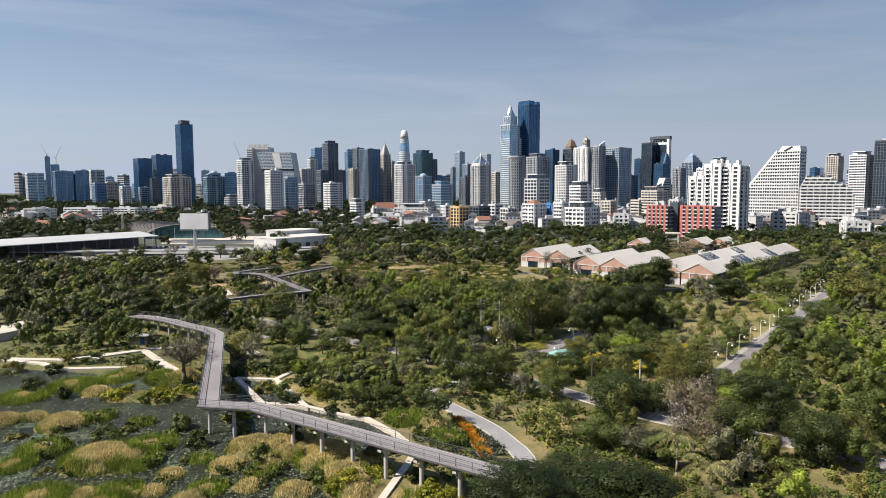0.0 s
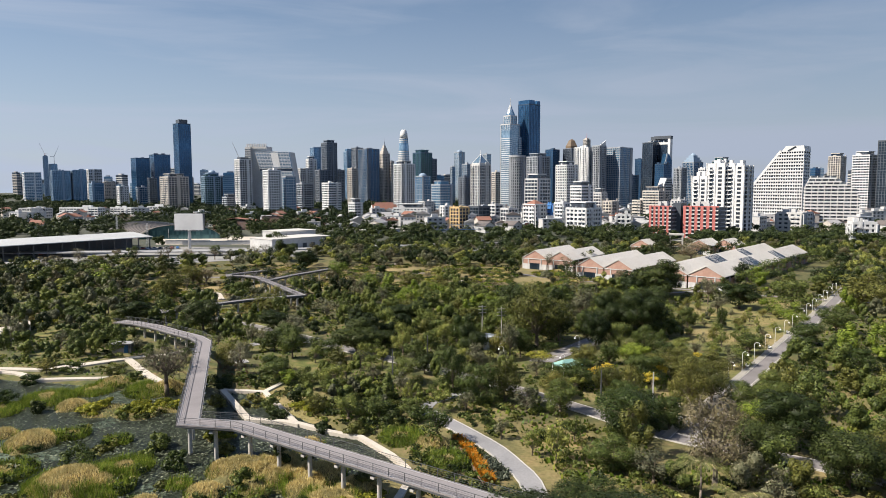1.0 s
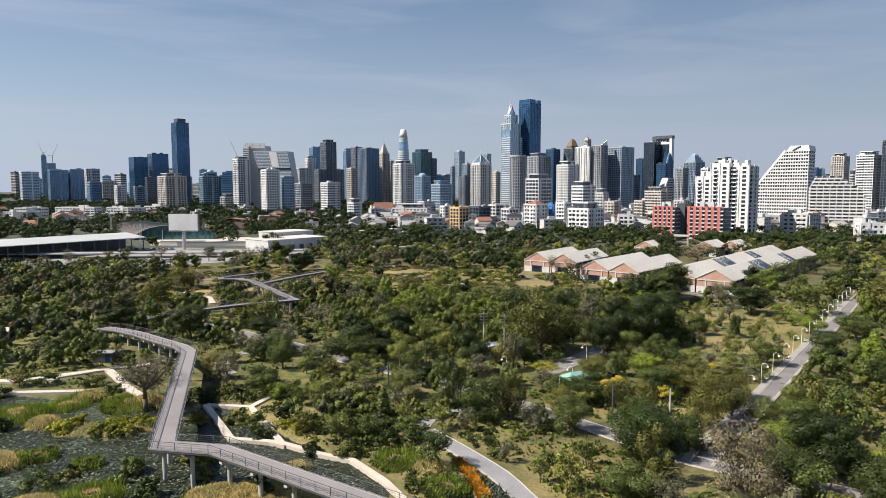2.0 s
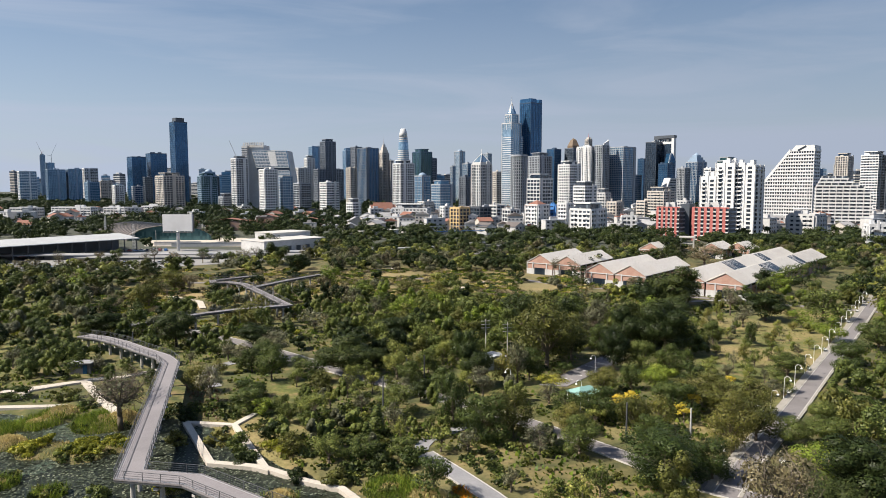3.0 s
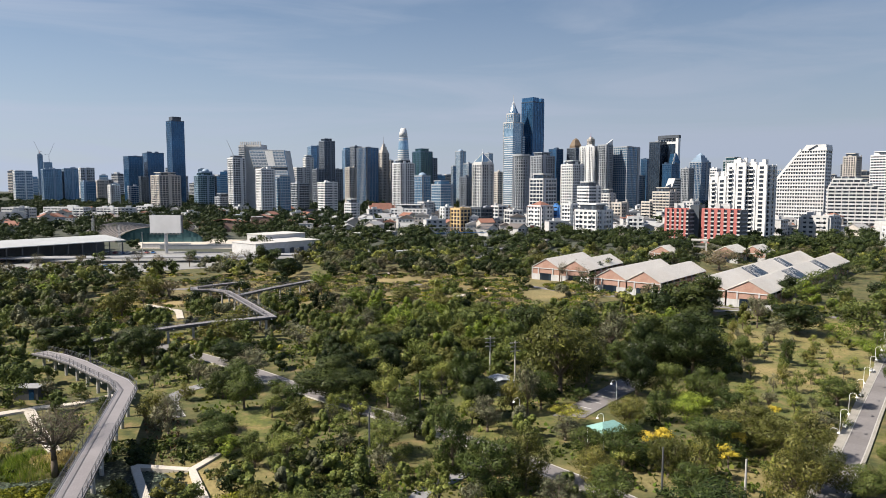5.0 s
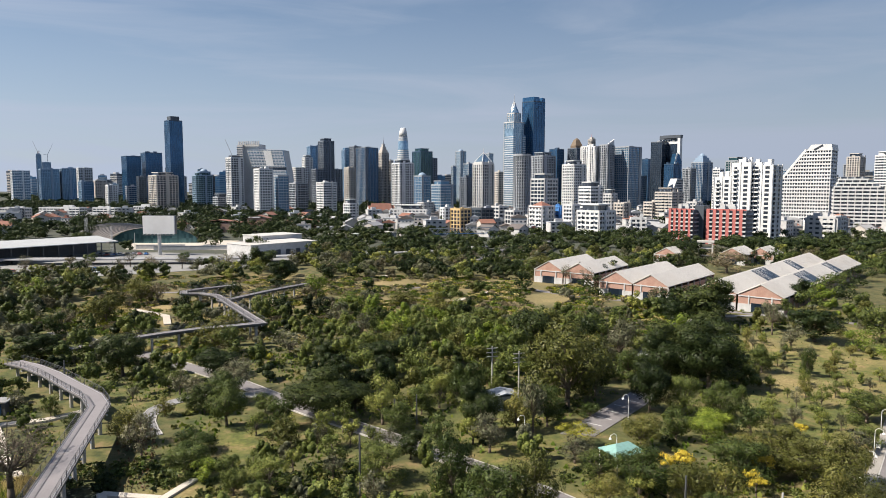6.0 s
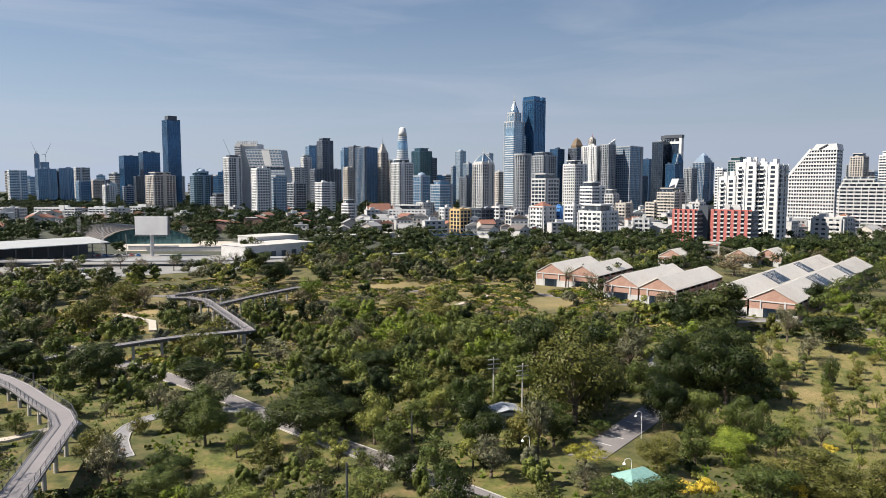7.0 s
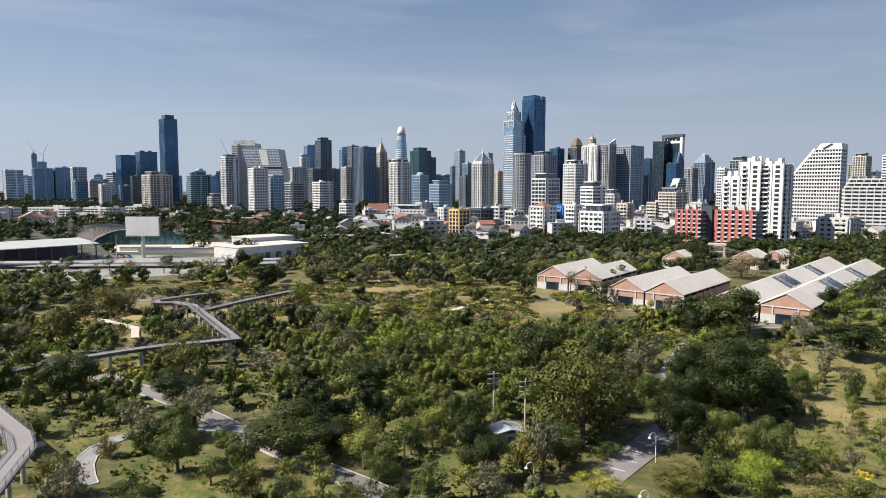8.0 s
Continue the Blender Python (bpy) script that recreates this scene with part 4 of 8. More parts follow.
plant("grey", -109.9, 169.6, 8.4, 3.6)
plant("grey", -97.8, 170.0, 5.0, 2.5)
plant("young", 56.5, 170.1, 2.2, 1.3)
plant("broad", 37.9, 170.2, 7.8, 4.1)
plant("rain", 32.6, 171.1, 9.8, 4.3)
plant("broad", 48.4, 171.5, 5.4, 1.9)
plant("young", -4.1, 172.3, 7.0, 3.5)
plant("olive", 18.6, 173.6, 16.5, 9.3)
plant("grey", -60.2, 174.0, 3.3, 1.5)
plant("broad", -65.9, 174.1, 4.3, 3.1)
plant("young", 64.0, 174.8, 4.4, 2.4)
plant("broad", 85.7, 176.6, 7.1, 5.0)
plant("young", 63.0, 176.9, 2.4, 1.3)
plant("young", 56.2, 177.5, 2.2, 1.3)
plant("grey", -53.2, 178.2, 5.2, 2.5)
plant("grey", -42.8, 178.3, 7.8, 5.5)
plant("broad", -1.0, 179.1, 5.4, 2.7)
plant("broad", 6.2, 179.8, 4.5, 1.6)
plant("young", 60.5, 180.1, 2.2, 1.1)
plant("rain", -124.5, 183.2, 7.8, 1.8)
plant("rain", 47.6, 184.6, 12.6, 7.2)
plant("broad", 4.5, 187.5, 3.4, 2.8)
plant("young", 60.8, 188.2, 2.4, 1.3)
plant("twig", -65.8, 189.8, 5.0, 2.6)
plant("rain", -70.4, 190.7, 9.5, 6.0)
plant("rain", -51.0, 191.2, 6.2, 5.6)
plant("broad", 100.5, 191.2, 7.6, 6.2)
plant("broad", 71.1, 194.3, 7.0, 2.1)
plant("rain", 43.8, 195.2, 12.6, 7.0)
plant("rain", 52.4, 202.0, 11.8, 7.4)
plant("rain", 39.6, 187.5, 11.2, 5.6)
plant("rain", -17.4, 195.4, 7.3, 5.5)
plant("broad", 63.3, 197.7, 6.4, 3.3)
plant("grey", 67.9, 197.8, 2.6, 1.1)
plant("young", 77.6, 198.1, 3.0, 1.6)
plant("lime", 93.3, 199.7, 6.8, 5.2)
plant("rain", -28.1, 199.7, 6.2, 4.9)
plant("broad", -111.5, 200.0, 5.8, 3.9)
plant("rain", -93.6, 200.5, 7.1, 6.3)
plant("rain", -12.5, 200.9, 7.1, 4.2)
plant("grey", 34.5, 202.2, 11.9, 5.7)
plant("young", -45.4, 203.8, 5.5, 1.5)
plant("broad", 8.5, 205.3, 6.9, 4.6)
plant("grey", -39.6, 207.1, 7.0, 5.8)
plant("olive", -57.5, 209.5, 7.9, 5.4)
plant("olive", -0.3, 212.4, 6.7, 4.1)
plant("rain", 16.4, 216.0, 10.3, 6.6)
plant("grey", -110.2, 216.4, 6.6, 4.2)
plant("olive", 131.1, 218.3, 10.1, 8.2)
plant("lime", -16.6, 219.7, 8.6, 5.7)
plant("broad", -8.7, 220.0, 7.6, 4.2)
plant("grey", -25.8, 224.5, 8.3, 4.1)
plant("olive", 127.7, 226.4, 12.0, 9.8)
plant("broad", 4.1, 230.6, 8.3, 6.7)
plant("twig", -109.5, 234.9, 6.6, 5.2)
plant("bare", 82.3, 235.6, 9.3, 3.7)
plant("olive", -101.3, 242.7, 9.4, 5.0)
plant("olive", 99.0, 247.0, 6.1, 7.0)
plant("rain", 69.7, 248.8, 14.0, 9.7)
plant("olive", -7.6, 252.1, 7.9, 4.4)
plant("lime", -33.4, 258.7, 8.2, 6.2)
plant("bare", -102.5, 259.1, 6.8, 1.9)
plant("broad", 60.9, 267.7, 6.2, 3.8)
plant("olive", -113.0, 270.6, 7.2, 4.2)
plant("twig", -101.6, 276.2, 8.9, 4.5)
plant("rain", 109.3, 277.6, 9.8, 4.7)
plant("lime", 116.9, 277.8, 9.1, 5.8)
plant("lime", -144.2, 278.0, 8.5, 7.5)
plant("broad", -87.3, 292.6, 6.2, 3.2)
plant("young", 58.1, 302.2, 5.0, 1.9)
plant("bare", 47.2, 312.5, 9.8, 4.8)
plant("bare", 40.8, 325.4, 10.3, 3.6)
plant("rain", -74.0, 329.2, 9.9, 7.0)
plant("broad", -41.1, 345.4, 6.8, 5.7)
plant("rain", 11.5, 350.2, 7.4, 4.8)
plant("rain", 21.3, 357.2, 7.8, 6.7)
plant("rain", -19.1, 363.3, 8.2, 7.8)
plant("olive", 35.4, 364.8, 9.2, 6.2)
plant("rain", -93.4, 364.9, 11.8, 7.9)
plant("twig", 120.5, 367.2, 11.9, 12.3)
plant("bare", -110.8, 370.1, 10.0, 6.8)
plant("rain", 116.4, 413.6, 12.6, 9.7)
plant("rain", 166.9, 465.7, 10.9, 14.7)
plant("young", 22.1, 137.1, 4.0, 2.5)
plant("grey", 16.0, 148.7, 4.3, 3.3)
plant("olive", 8.6, 160.4, 7.2, 3.0)
plant("rain", 2.6, 158.6, 9.2, 4.1)
plant("broad", 1.2, 171.6, 9.4, 4.2)
plant("young", 1.6, 155.5, 4.7, 2.9)
plant("broad", 21.7, 168.3, 2.8, 2.4)
plant("young", -19.1, 159.9, 5.0, 2.9)
plant("rain", -18.7, 169.7, 5.5, 3.8)
plant("rain", 25.0, 180.4, 9.0, 4.6)
plant("broad", 33.8, 192.0, 6.6, 4.1)
plant("olive", 34.4, 240.1, 5.7, 6.4)
plant("olive", -19.8, 275.8, 5.5, 5.9)
plant("broad", -11.1, 141.5, 5.8, 4.4)
plant("young", -24.8, 137.7, 5.5, 3.7)
plant("broad", 3.6, 129.8, 8.0, 5.0)
plant("broad", 23.3, 140.3, 6.2, 4.8)
plant("olive", 44.1, 147.6, 6.5, 5.6)
plant("olive", 45.8, 131.0, 7.1, 4.5)
plant("olive", 26.4, 83.7, 3.8, 2.9)
plant("broad", 84.9, 153.6, 5.2, 5.2)
plant("broad", 106.3, 228.0, 10.6, 7.3)
plant("rain", 89.4, 227.5, 9.1, 7.7)
plant("broad", -56.8, 181.8, 4.7, 3.2)
plant("grey", -49.8, 176.7, 4.5, 2.8)
plant("broad", -42.9, 173.6, 6.6, 3.9)
plant("broad", -29.2, 160.9, 5.6, 2.9)
plant("broad", -89.4, 210.2, 7.5, 3.6)
plant("grey", -122.2, 242.4, 7.6, 4.7)
plant("broad", -105.0, 224.8, 7.5, 3.6)
plant("olive", -106.7, 247.0, 7.0, 4.4)
plant("olive", -107.0, 275.5, 9.6, 5.5)
plant("broad", -97.2, 197.2, 5.3, 2.8)
plant("grey", -74.4, 197.9, 6.4, 2.8)
plant("olive", -66.1, 219.6, 6.1, 3.8)
plant("olive", -60.5, 226.1, 7.5, 5.6)
plant("lime", -51.2, 288.6, 10.1, 5.7)
plant("grey", -34.6, 241.1, 8.1, 4.6)
plant("broad", -70.0, 165.2, 4.2, 2.2)
plant("broad", -61.7, 157.5, 3.9, 1.8)
plant("grey", -77.7, 167.9, 4.2, 2.2)
plant("broad", -31.0, 140.7, 4.3, 2.2)
plant("young", -27.9, 141.7, 4.6, 1.9)
plant("young", -23.1, 143.6, 4.7, 1.9)
plant("grey", -17.3, 142.0, 4.0, 1.9)
plant("young", -12.1, 137.1, 5.0, 1.8)
plant("young", -17.0, 154.0, 5.2, 2.3)
plant("grey", -10.8, 152.0, 4.4, 1.9)
plant("broad", 45.7, 160.6, 5.4, 3.0)
plant("young", 48.7, 153.7, 4.4, 2.3)
plant("young", 59.2, 166.2, 4.1, 2.3)
plant("broad", 61.7, 156.3, 3.7, 2.5)
plant("yellow", 40.2, 143.7, 4.6, 2.2)
plant("yellow", 28.9, 143.4, 5.3, 2.5)
plant("lime", 95.3, 218.4, 5.8, 4.6)
plant("grey", 79.0, 217.9, 7.0, 4.0)
plant("rain", 65.4, 236.6, 6.5, 5.1)
plant("olive", 49.7, 141.9, 7.5, 4.3)
plant("broad", 59.4, 136.7, 5.6, 3.5)
plant("broad", 50.4, 129.2, 5.2, 3.3)
plant("broad", 77.4, 162.7, 5.8, 4.3)
plant("broad", 67.4, 139.6, 4.9, 3.8)
plant("broad", 55.6, 117.3, 5.3, 3.8)
plant("broad", 44.2, 110.3, 4.3, 3.2)
plant("broad", 28.8, 128.6, 5.2, 3.3)
plant("olive", 17.5, 133.0, 5.5, 3.4)
plant("young", -3.0, 125.4, 4.4, 2.6)
plant("grey", -10.7, 134.7, 4.8, 2.7)
plant("broad", 33.9, 116.6, 6.0, 3.8)
plant("olive", 39.0, 147.6, 5.3, 3.4)
plant("young", -17.9, 146.0, 5.3, 3.0)
plant("rain", 61.1, 247.2, 8.6, 5.9)
plant("rain", 73.6, 258.0, 9.1, 8.6)
plant("olive", 45.7, 143.1, 6.6, 4.6)
plant("broad", 36.8, 142.9, 6.6, 4.8)
plant("young", 17.8, 111.2, 4.3, 2.3)
plant("young", 10.7, 105.8, 4.1, 1.8)
plant("grey", 6.5, 112.2, 3.9, 1.7)
plant("young", -9.3, 128.3, 4.4, 1.8)
plant("young", -4.6, 130.4, 4.5, 1.8)
plant("rain", -7.5, 149.5, 4.5, 2.6)
plant("grey", 1.0, 124.9, 4.2, 2.2)
# broad dark canopy close by
plant("canopy", 8.0, 78.5, 7.2, 8.5)
plant("canopy", 18.0, 76.5, 7.6, 8.0)
plant("canopy", 7.5, 73.0, 8.4, 6.2)
plant("canopy", 22.0, 80.0, 5.6, 5.0)
plant("canopy", 15.0, 84.5, 5.6, 6.0)


def palm(x, y, h, seed):
    rng = np.random.default_rng(seed)
    t = thing("palm_tree", pose(x, y, height(x, y)), WORDS["palm"], "palm tree", "palms")
    g = Geo()
    pts = [Vector((0.25 * math.sin(k * 0.5), 0.04 * k, h * k / 5)) for k in range(6)]
    for k in range(5):
        g.tube(pts[k], pts[k + 1], 0.2 - 0.02 * k, 0.18 - 0.02 * k, 8)
    part("trunk", g, M["barkpale"], t, smooth=True)
    PLANTED.append((x, y, 5.0))
    top = pts[-1]
    for k in range(18):
        a, lift = 2.399 * k, rng.uniform(0.1, 1.5)
        vs, qs = [], []
        spine = [top + Vector((math.cos(a) * s * 3.3, math.sin(a) * s * 3.3, lift * 1.6 * s - 1.9 * s * s)) for s in np.linspace(0, 1, 9)]
        side = Vector((-math.sin(a), math.cos(a), 0))
        for j in range(8):
            for s in (-1, 1):
                for o in (0.0, 0.5):
                    c = spine[j].lerp(spine[j + 1], o)
                    d = (spine[j + 1] - spine[j]).normalized()
                    tip = c + side * s * 0.42 * math.sin(0.35 + j * 0.34) + d * 0.45 - Vector((0, 0, 0.34))
                    n = len(vs)
                    vs += [tuple(c - d * 0.045), tuple(c + d * 0.045), tuple(tip + d * 0.015), tuple(tip - d * 0.015)]
                    qs.append((n, n + 1, n + 2, n + 3))
        part("frond", flat_mesh("frond", vs, qs, M["lf_palm"]), None, t)


palm(27.5, 84.5, 7.8, 3)
palm(29.8, 79.0, 6.4, 5)

# clear ways: no trunks on these
CLEAR = [(SKYWALK, 5.0), (SKYWALK_FAR, 3.5), (SKYWALK_SPUR, 3.5), (PATH_Y, 3.0), (PATH_WEST, 3.0), (PATH_EAST, 3.0), (PATH_DECK, 3.0), (PATH_LOW, 3.0), (PATH_LAWN, 3.0), (PATH_HILL, 2.5),
         (PATH_BOTTOM, 4.5), (PATH_LOOP, 3.2), (ROAD_EAST, 4.8), (ROAD_MAIN, 4.0), (PATH_MEADOW, 3.5), (PATH_WALK, 3.5), (CARPARK, 5.0), *GLADES]


def free(x, y, r, gap=0.75):
    if any(abs(x - a) < 14 and abs(y - b) < 14 and math.hypot(x - a, y - b) < gap * (r + c) for a, b, c in PLANTED):
        return False
    if x < 0 and y < 146 and inside(POND, x, y):
        return False
    return all(off_line(l, x, y) > d for l, d in CLEAR)


for _x, _y, _h, _k in ((-196, 352, 7.5, "bare"), (-182, 346, 6.5, "twig"), (-171, 358, 8.0, "bare"), (-158, 362, 7.0, "bare"), (-146, 368, 7.5, "twig"), (-134, 374, 7.5, "bare"), (-122, 382, 6.5, "broad"), (-205, 366, 7.5, "bare"), (-188, 374, 7.0, "twig"), (-162, 380, 8.0, "bare"), (-140, 392, 7.0, "broad"), (-112, 394, 7.5, "bare"), (-100, 402, 8.0, "broad")):
    plant(_k, _x, _y, _h, _h * 0.62)

FILL = {k: [] for k in ("lf_rain", "lf_broad", "lf_olive", "lf_young", "lf_grey", "lf_lime")}


def scatter_joined(n, x0, x1, y0, y1, kinds, h, r, gap=0.6, lawn=False):
    """Marks places for woodland trees that are joined by kind of leaf further on."""
    done = 0
    for _ in range(n * 8):
        if done >= n:
            break
        x, y = random.uniform(x0, x1), random.uniform(y0, y1)
        if abs(x) > 0.70 * y + 6:
            continue
        s = random.uniform(0.7, 1.3)
        rr = random.uniform(*r) * s
        if not lawn and inside(LAWN_EAST, x, y):
            continue
        if free(x, y, rr, gap):
            FILL["lf_" + random.choice(kinds)].append((x, y, random.uniform(*h) * s * 1.2, rr * 0.95))
            PLANTED.append((x, y, rr * 0.8))
            done += 1


_n = 0
while _n < 42:
    _x, _y = random.uniform(44, 118), random.uniform(152, 250)
    if inside(LAWN_EAST, _x, _y) and free(_x, _y, 1.2, 1.0):
        plant(random.choice(("young", "grey", "young", "olive")), _x, _y, random.uniform(2.8, 4.4), random.uniform(1.1, 1.8))
        _n += 1
scatter_joined(60, 44, 125, 165, 255, ("young", "young", "grey", "broad", "young", "grey", "olive"), (2.0, 3.4), (0.8, 1.5), 0.9, True)
scatter_joined(60, -150, -58, 150, 235, ("broad", "grey", "young", "rain", "broad"), (3.6, 6.0), (1.6, 3.0), 0.75)
scatter_joined(30, -30, 20, 122, 158, ("young", "grey", "young", "broad"), (2.6, 4.2), (0.9, 1.6), 0.9)
scatter_joined(24, 24, 80, 70, 118, ("broad", "olive", "young", "grey", "lime"), (4.0, 6.5), (2.2, 3.6))
scatter_joined(50, 58, 130, 95, 165, ("broad", "olive", "young", "lime", "broad"), (4.0, 7.0), (2.2, 3.8))
scatter_joined(98, -30, 58, 174, 240, ("broad", "rain", "olive", "broad", "young", "lime"), (4.0, 8.6), (2.4, 4.8), 0.55)
scatter_joined(22, -30, 58, 238, 266, ("broad", "olive", "grey", "young"), (2.4, 4.2), (1.6, 3.0), 0.8)
scatter_joined(85, -170, -30, 185, 262, ("broad", "grey", "young", "rain", "broad"), (4.0, 6.8), (2.0, 3.4), 0.8)
scatter_joined(50, 80, 175, 205, 268, ("broad", "grey", "young", "olive", "lime"), (4.5, 7.5), (2.2, 3.8), 0.7)

# ---- towers of the city ----
def roof_clutter(t, w, d, h, rng, n=3, mat="offwhite"):
    for _ in range(n):
        a, b, c = w * rng.uniform(0.12, 0.28), d * rng.uniform(0.12, 0.3), rng.uniform(1.8, 4.5)
        x, y = rng.uniform(-0.32, 0.32) * w, rng.uniform(-0.3, 0.3) * d
        part("rooftop_plant", Geo().box(x - a / 2, x + a / 2, y - b / 2, y + b / 2, h, h + c), M[mat], t)


def storeys(t, w, d, z0, z1, wall, glass, bay, band, pier, storey=3.4, proud=0.35):
    """A glazed core with a floor slab at every storey and upright piers between the window bays."""
    part("glass_core", Geo().box(-w / 2, w / 2, -d / 2, d / 2, z0, z1), M[glass], t)
    n = max(1, round((z1 - z0) / storey))
    s = (z1 - z0) / n
    e = proud
    slab = Geo().box(-w / 2 - e, w / 2 + e, -d / 2 - e, d / 2 + e, 0, s * band).mesh("floor_slab", M[wall])
    if t.matrix_basis.translation.y > 1150:
        g = Geo()
        for i in range(n):
            g.box(-w / 2 - e, w / 2 + e, -d / 2 - e, d / 2 + e, z0 + i * s, z0 + i * s + s * band)
        tagged(part("floor_slab", g, M[wall], t), kind="stuff")
    else:
        for i in range(n):
            part("floor_slab", slab, None, t, at=Matrix.Translation((0, 0, z0 + i * s)))
    g = Geo()
    k = e * 0.75
    for length, other, along_x in ((w, d, True), (d, w, False)):
        m = max(1, round(length / bay))
        for i in range(m + 1):
            c = -length / 2 + length * i / m
            q = bay * pier / 2 * (1.6 if i in (0, m) else 1.0)
            for sgn in (-1, 1):
                o0, o1 = sorted((sgn * other / 2, sgn * (other / 2 + k)))
                if along_x:
                    g.box(c - q, c + q, o0, o1, z0, z1 + 0.1)
                else:
                    g.box(o0, o1, c - q, c + q, z0, z1 + 0.1)
    tagged(part("pier", g, M[wall], t), kind="stuff")
    p = Geo()
    hgt = 1.4
    for x0, x1, y0, y1 in ((-w / 2 - e, w / 2 + e, -d / 2 - e, -d / 2), (-w / 2 - e, w / 2 + e, d / 2, d / 2 + e), (-w / 2 - e, -w / 2, -d / 2, d / 2), (w / 2, w / 2 + e, -d / 2, d / 2)):
        p.box(x0, x1, y0, y1, z1 - 0.3, z1 + hgt)
    part("parapet", p, M[wall], t)
    part("roof", Geo().box(-w / 2, w / 2, -d / 2, d / 2, z1, z1 + 0.25), M["grey"], t)


def tower(x, y, w, d, h, rot, wall, glass, bay, band, pier, crown="", label=""):
    rng = random.Random(int(x * 7 + y * 3))
    if len(label.split()) < 5:
        label += " among city blocks"
    t = thing("tower" if h > 40 else "building", pose(x, y, 0, 0, 0, rot), label, "tower" if h > 40 else "building", "city skyline")
    storeys(t, w, d, 0, h, wall, glass, bay, band, pier)
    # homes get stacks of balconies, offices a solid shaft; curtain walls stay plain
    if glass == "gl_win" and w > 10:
        n = max(1, round(h / 3.4))
        g = Geo()
        for _ in range(rng.choice((2, 3, 3))):
            c, q = rng.uniform(-0.4, 0.4) * w, rng.uniform(1.4, 2.6)
            for i in range(1, n):
                g.box(c - q, c + q, -d / 2 - 1.5, -d / 2 - 0.1, i * h / n, i * h / n + 1.0)
        for _ in range(2):
            c, q = rng.uniform(-0.35, 0.35) * d, rng.uniform(1.2, 2.2)
            for i in range(1, n):
                g.box(-w / 2 - 1.4, -w / 2 - 0.1, c - q, c + q, i * h / n, i * h / n + 1.0)
        tagged(part("balcony", g, M[wall], t), kind="stuff")
        c, q = rng.uniform(-0.35, 0.35) * w, rng.uniform(0.05, 0.09) * w
        part("wall_shaft", Geo().box(c - q, c + q, -d / 2 - 0.75, -d / 2 + 0.1, 0, h + rng.choice((0.5, 2.5, 4.0))), M[wall], t)
    elif wall in ("white", "offwhite", "grey", "beige", "bluewall", "brown") and crown != "dome_spire" and w > 14:
        c, q = rng.choice((-0.4, 0.4, 0.1)) * w, rng.uniform(0.04, 0.08) * w
        part("wall_shaft", Geo().box(c - q, c + q, -d / 2 - 0.75, -d / 2 + 0.1, 0, h + rng.choice((0.5, 1.5, 3.0))), M[wall], t)
    if crown == "plant":
        part("penthouse", Geo().box(-w * 0.36, w * 0.30, -d * 0.34, d * 0.36, h + 0.2, h + 5.0), M[glass], t)
        part("penthouse_roof", Geo().box(-w * 0.39, w * 0.33, -d * 0.39, d * 0.40, h + 5.0, h + 6.0), M[wall], t)
    if crown == "cap":
        part("crown", Geo().box(-w * 0.34, w * 0.34, -d * 0.34, d * 0.34, h, h + 0.055 * h), M["darkgrey"], t)
    elif crown == "capdark":
        part("crown", Geo().box(-w * 0.53, w * 0.53, -d * 0.53, d * 0.53, h, h + 6.5), M["darkgrey"], t)
        part("roof_sign", Geo().box(-w * 0.2, w * 0.25, -d * 0.545, -d * 0.53, h + 1.5, h + 4.5), M["white"], t)
    elif crown == "dome":
        part("crown", Geo().lathe([(w * 0.36, h), (w * 0.35, h + w * 0.12), (w * 0.28, h + w * 0.25), (w * 0.15, h + w * 0.33), (0.5, h + w * 0.36)], 16), M["bluewall"], t, smooth=True)
    elif crown == "spire":
        for k, (s, z) in enumerate(((0.4, 0.0), (0.28, 0.06), (0.17, 0.11))):
            part("crown_tier", Geo().box(-w * s, w * s, -d * s, d * s, h + z * h, h + (z + 0.06) * h), M[wall], t)
        part("spire", Geo().lathe([(w * 0.15, h * 1.16), (w * 0.08, h * 1.20), (0.3, h * 1.26), (0.12, h * 1.34)], 8), M["grey"], t)
    elif crown == "dome_spire":
        storeys(t, w * 0.66, d * 0.7, h, h * 1.10, wall, glass, bay, band, pier)
        part("crown", Geo().lathe([(w * 0.34, h * 1.10), (w * 0.30, h * 1.13), (w * 0.17, h * 1.18), (w * 0.05, h * 1.225)], 14), M["gl_sky"], t, "conical glass crown")
        part("spire", Geo().lathe([(w * 0.05, h * 1.22), (0.35, h * 1.26), (0.15, h * 1.32)], 8), M["offwhite"], t)
        for i in range(8):
            a = math.pi * i / 4 + 0.3
            part("crown_fin", Geo().tube((math.cos(a) * w * 0.40, math.sin(a) * w * 0.36, h * 1.07), (math.cos(a) * w * 0.05, math.sin(a) * w * 0.05, h * 1.235), 0.6, 0.4, 5), M["white"], t)
        for sx in (-1, 1):
            part("shoulder", Geo().box(sx * w * 0.5 - 2.6, sx * w * 0.5 + 2.6, -d * 0.58, d * 0.3, 0, h * (0.93 if sx < 0 else 0.86)), M["gl_sky"], t)
            g = Geo()
            for i in range(int(h * 0.88 / 3.4)):
                g.box(sx * w * 0.5 - 2.9, sx * w * 0.5 + 2.9, -d * 0.6, d * 0.3, 3.4 * i, 3.4 * i + 1.1)
            tagged(part("shoulder_slab", g, M["offwhite"], t), kind="stuff")
    elif crown == "taper":
        for s, z in ((0.42, 0.0), (0.33, 0.06), (0.22, 0.11)):
            part("crown_tier", Geo().box(-w * s, w * s, -d * s, d * s, h + z * h, h + (z + 0.06) * h), M["bluewall"], t)
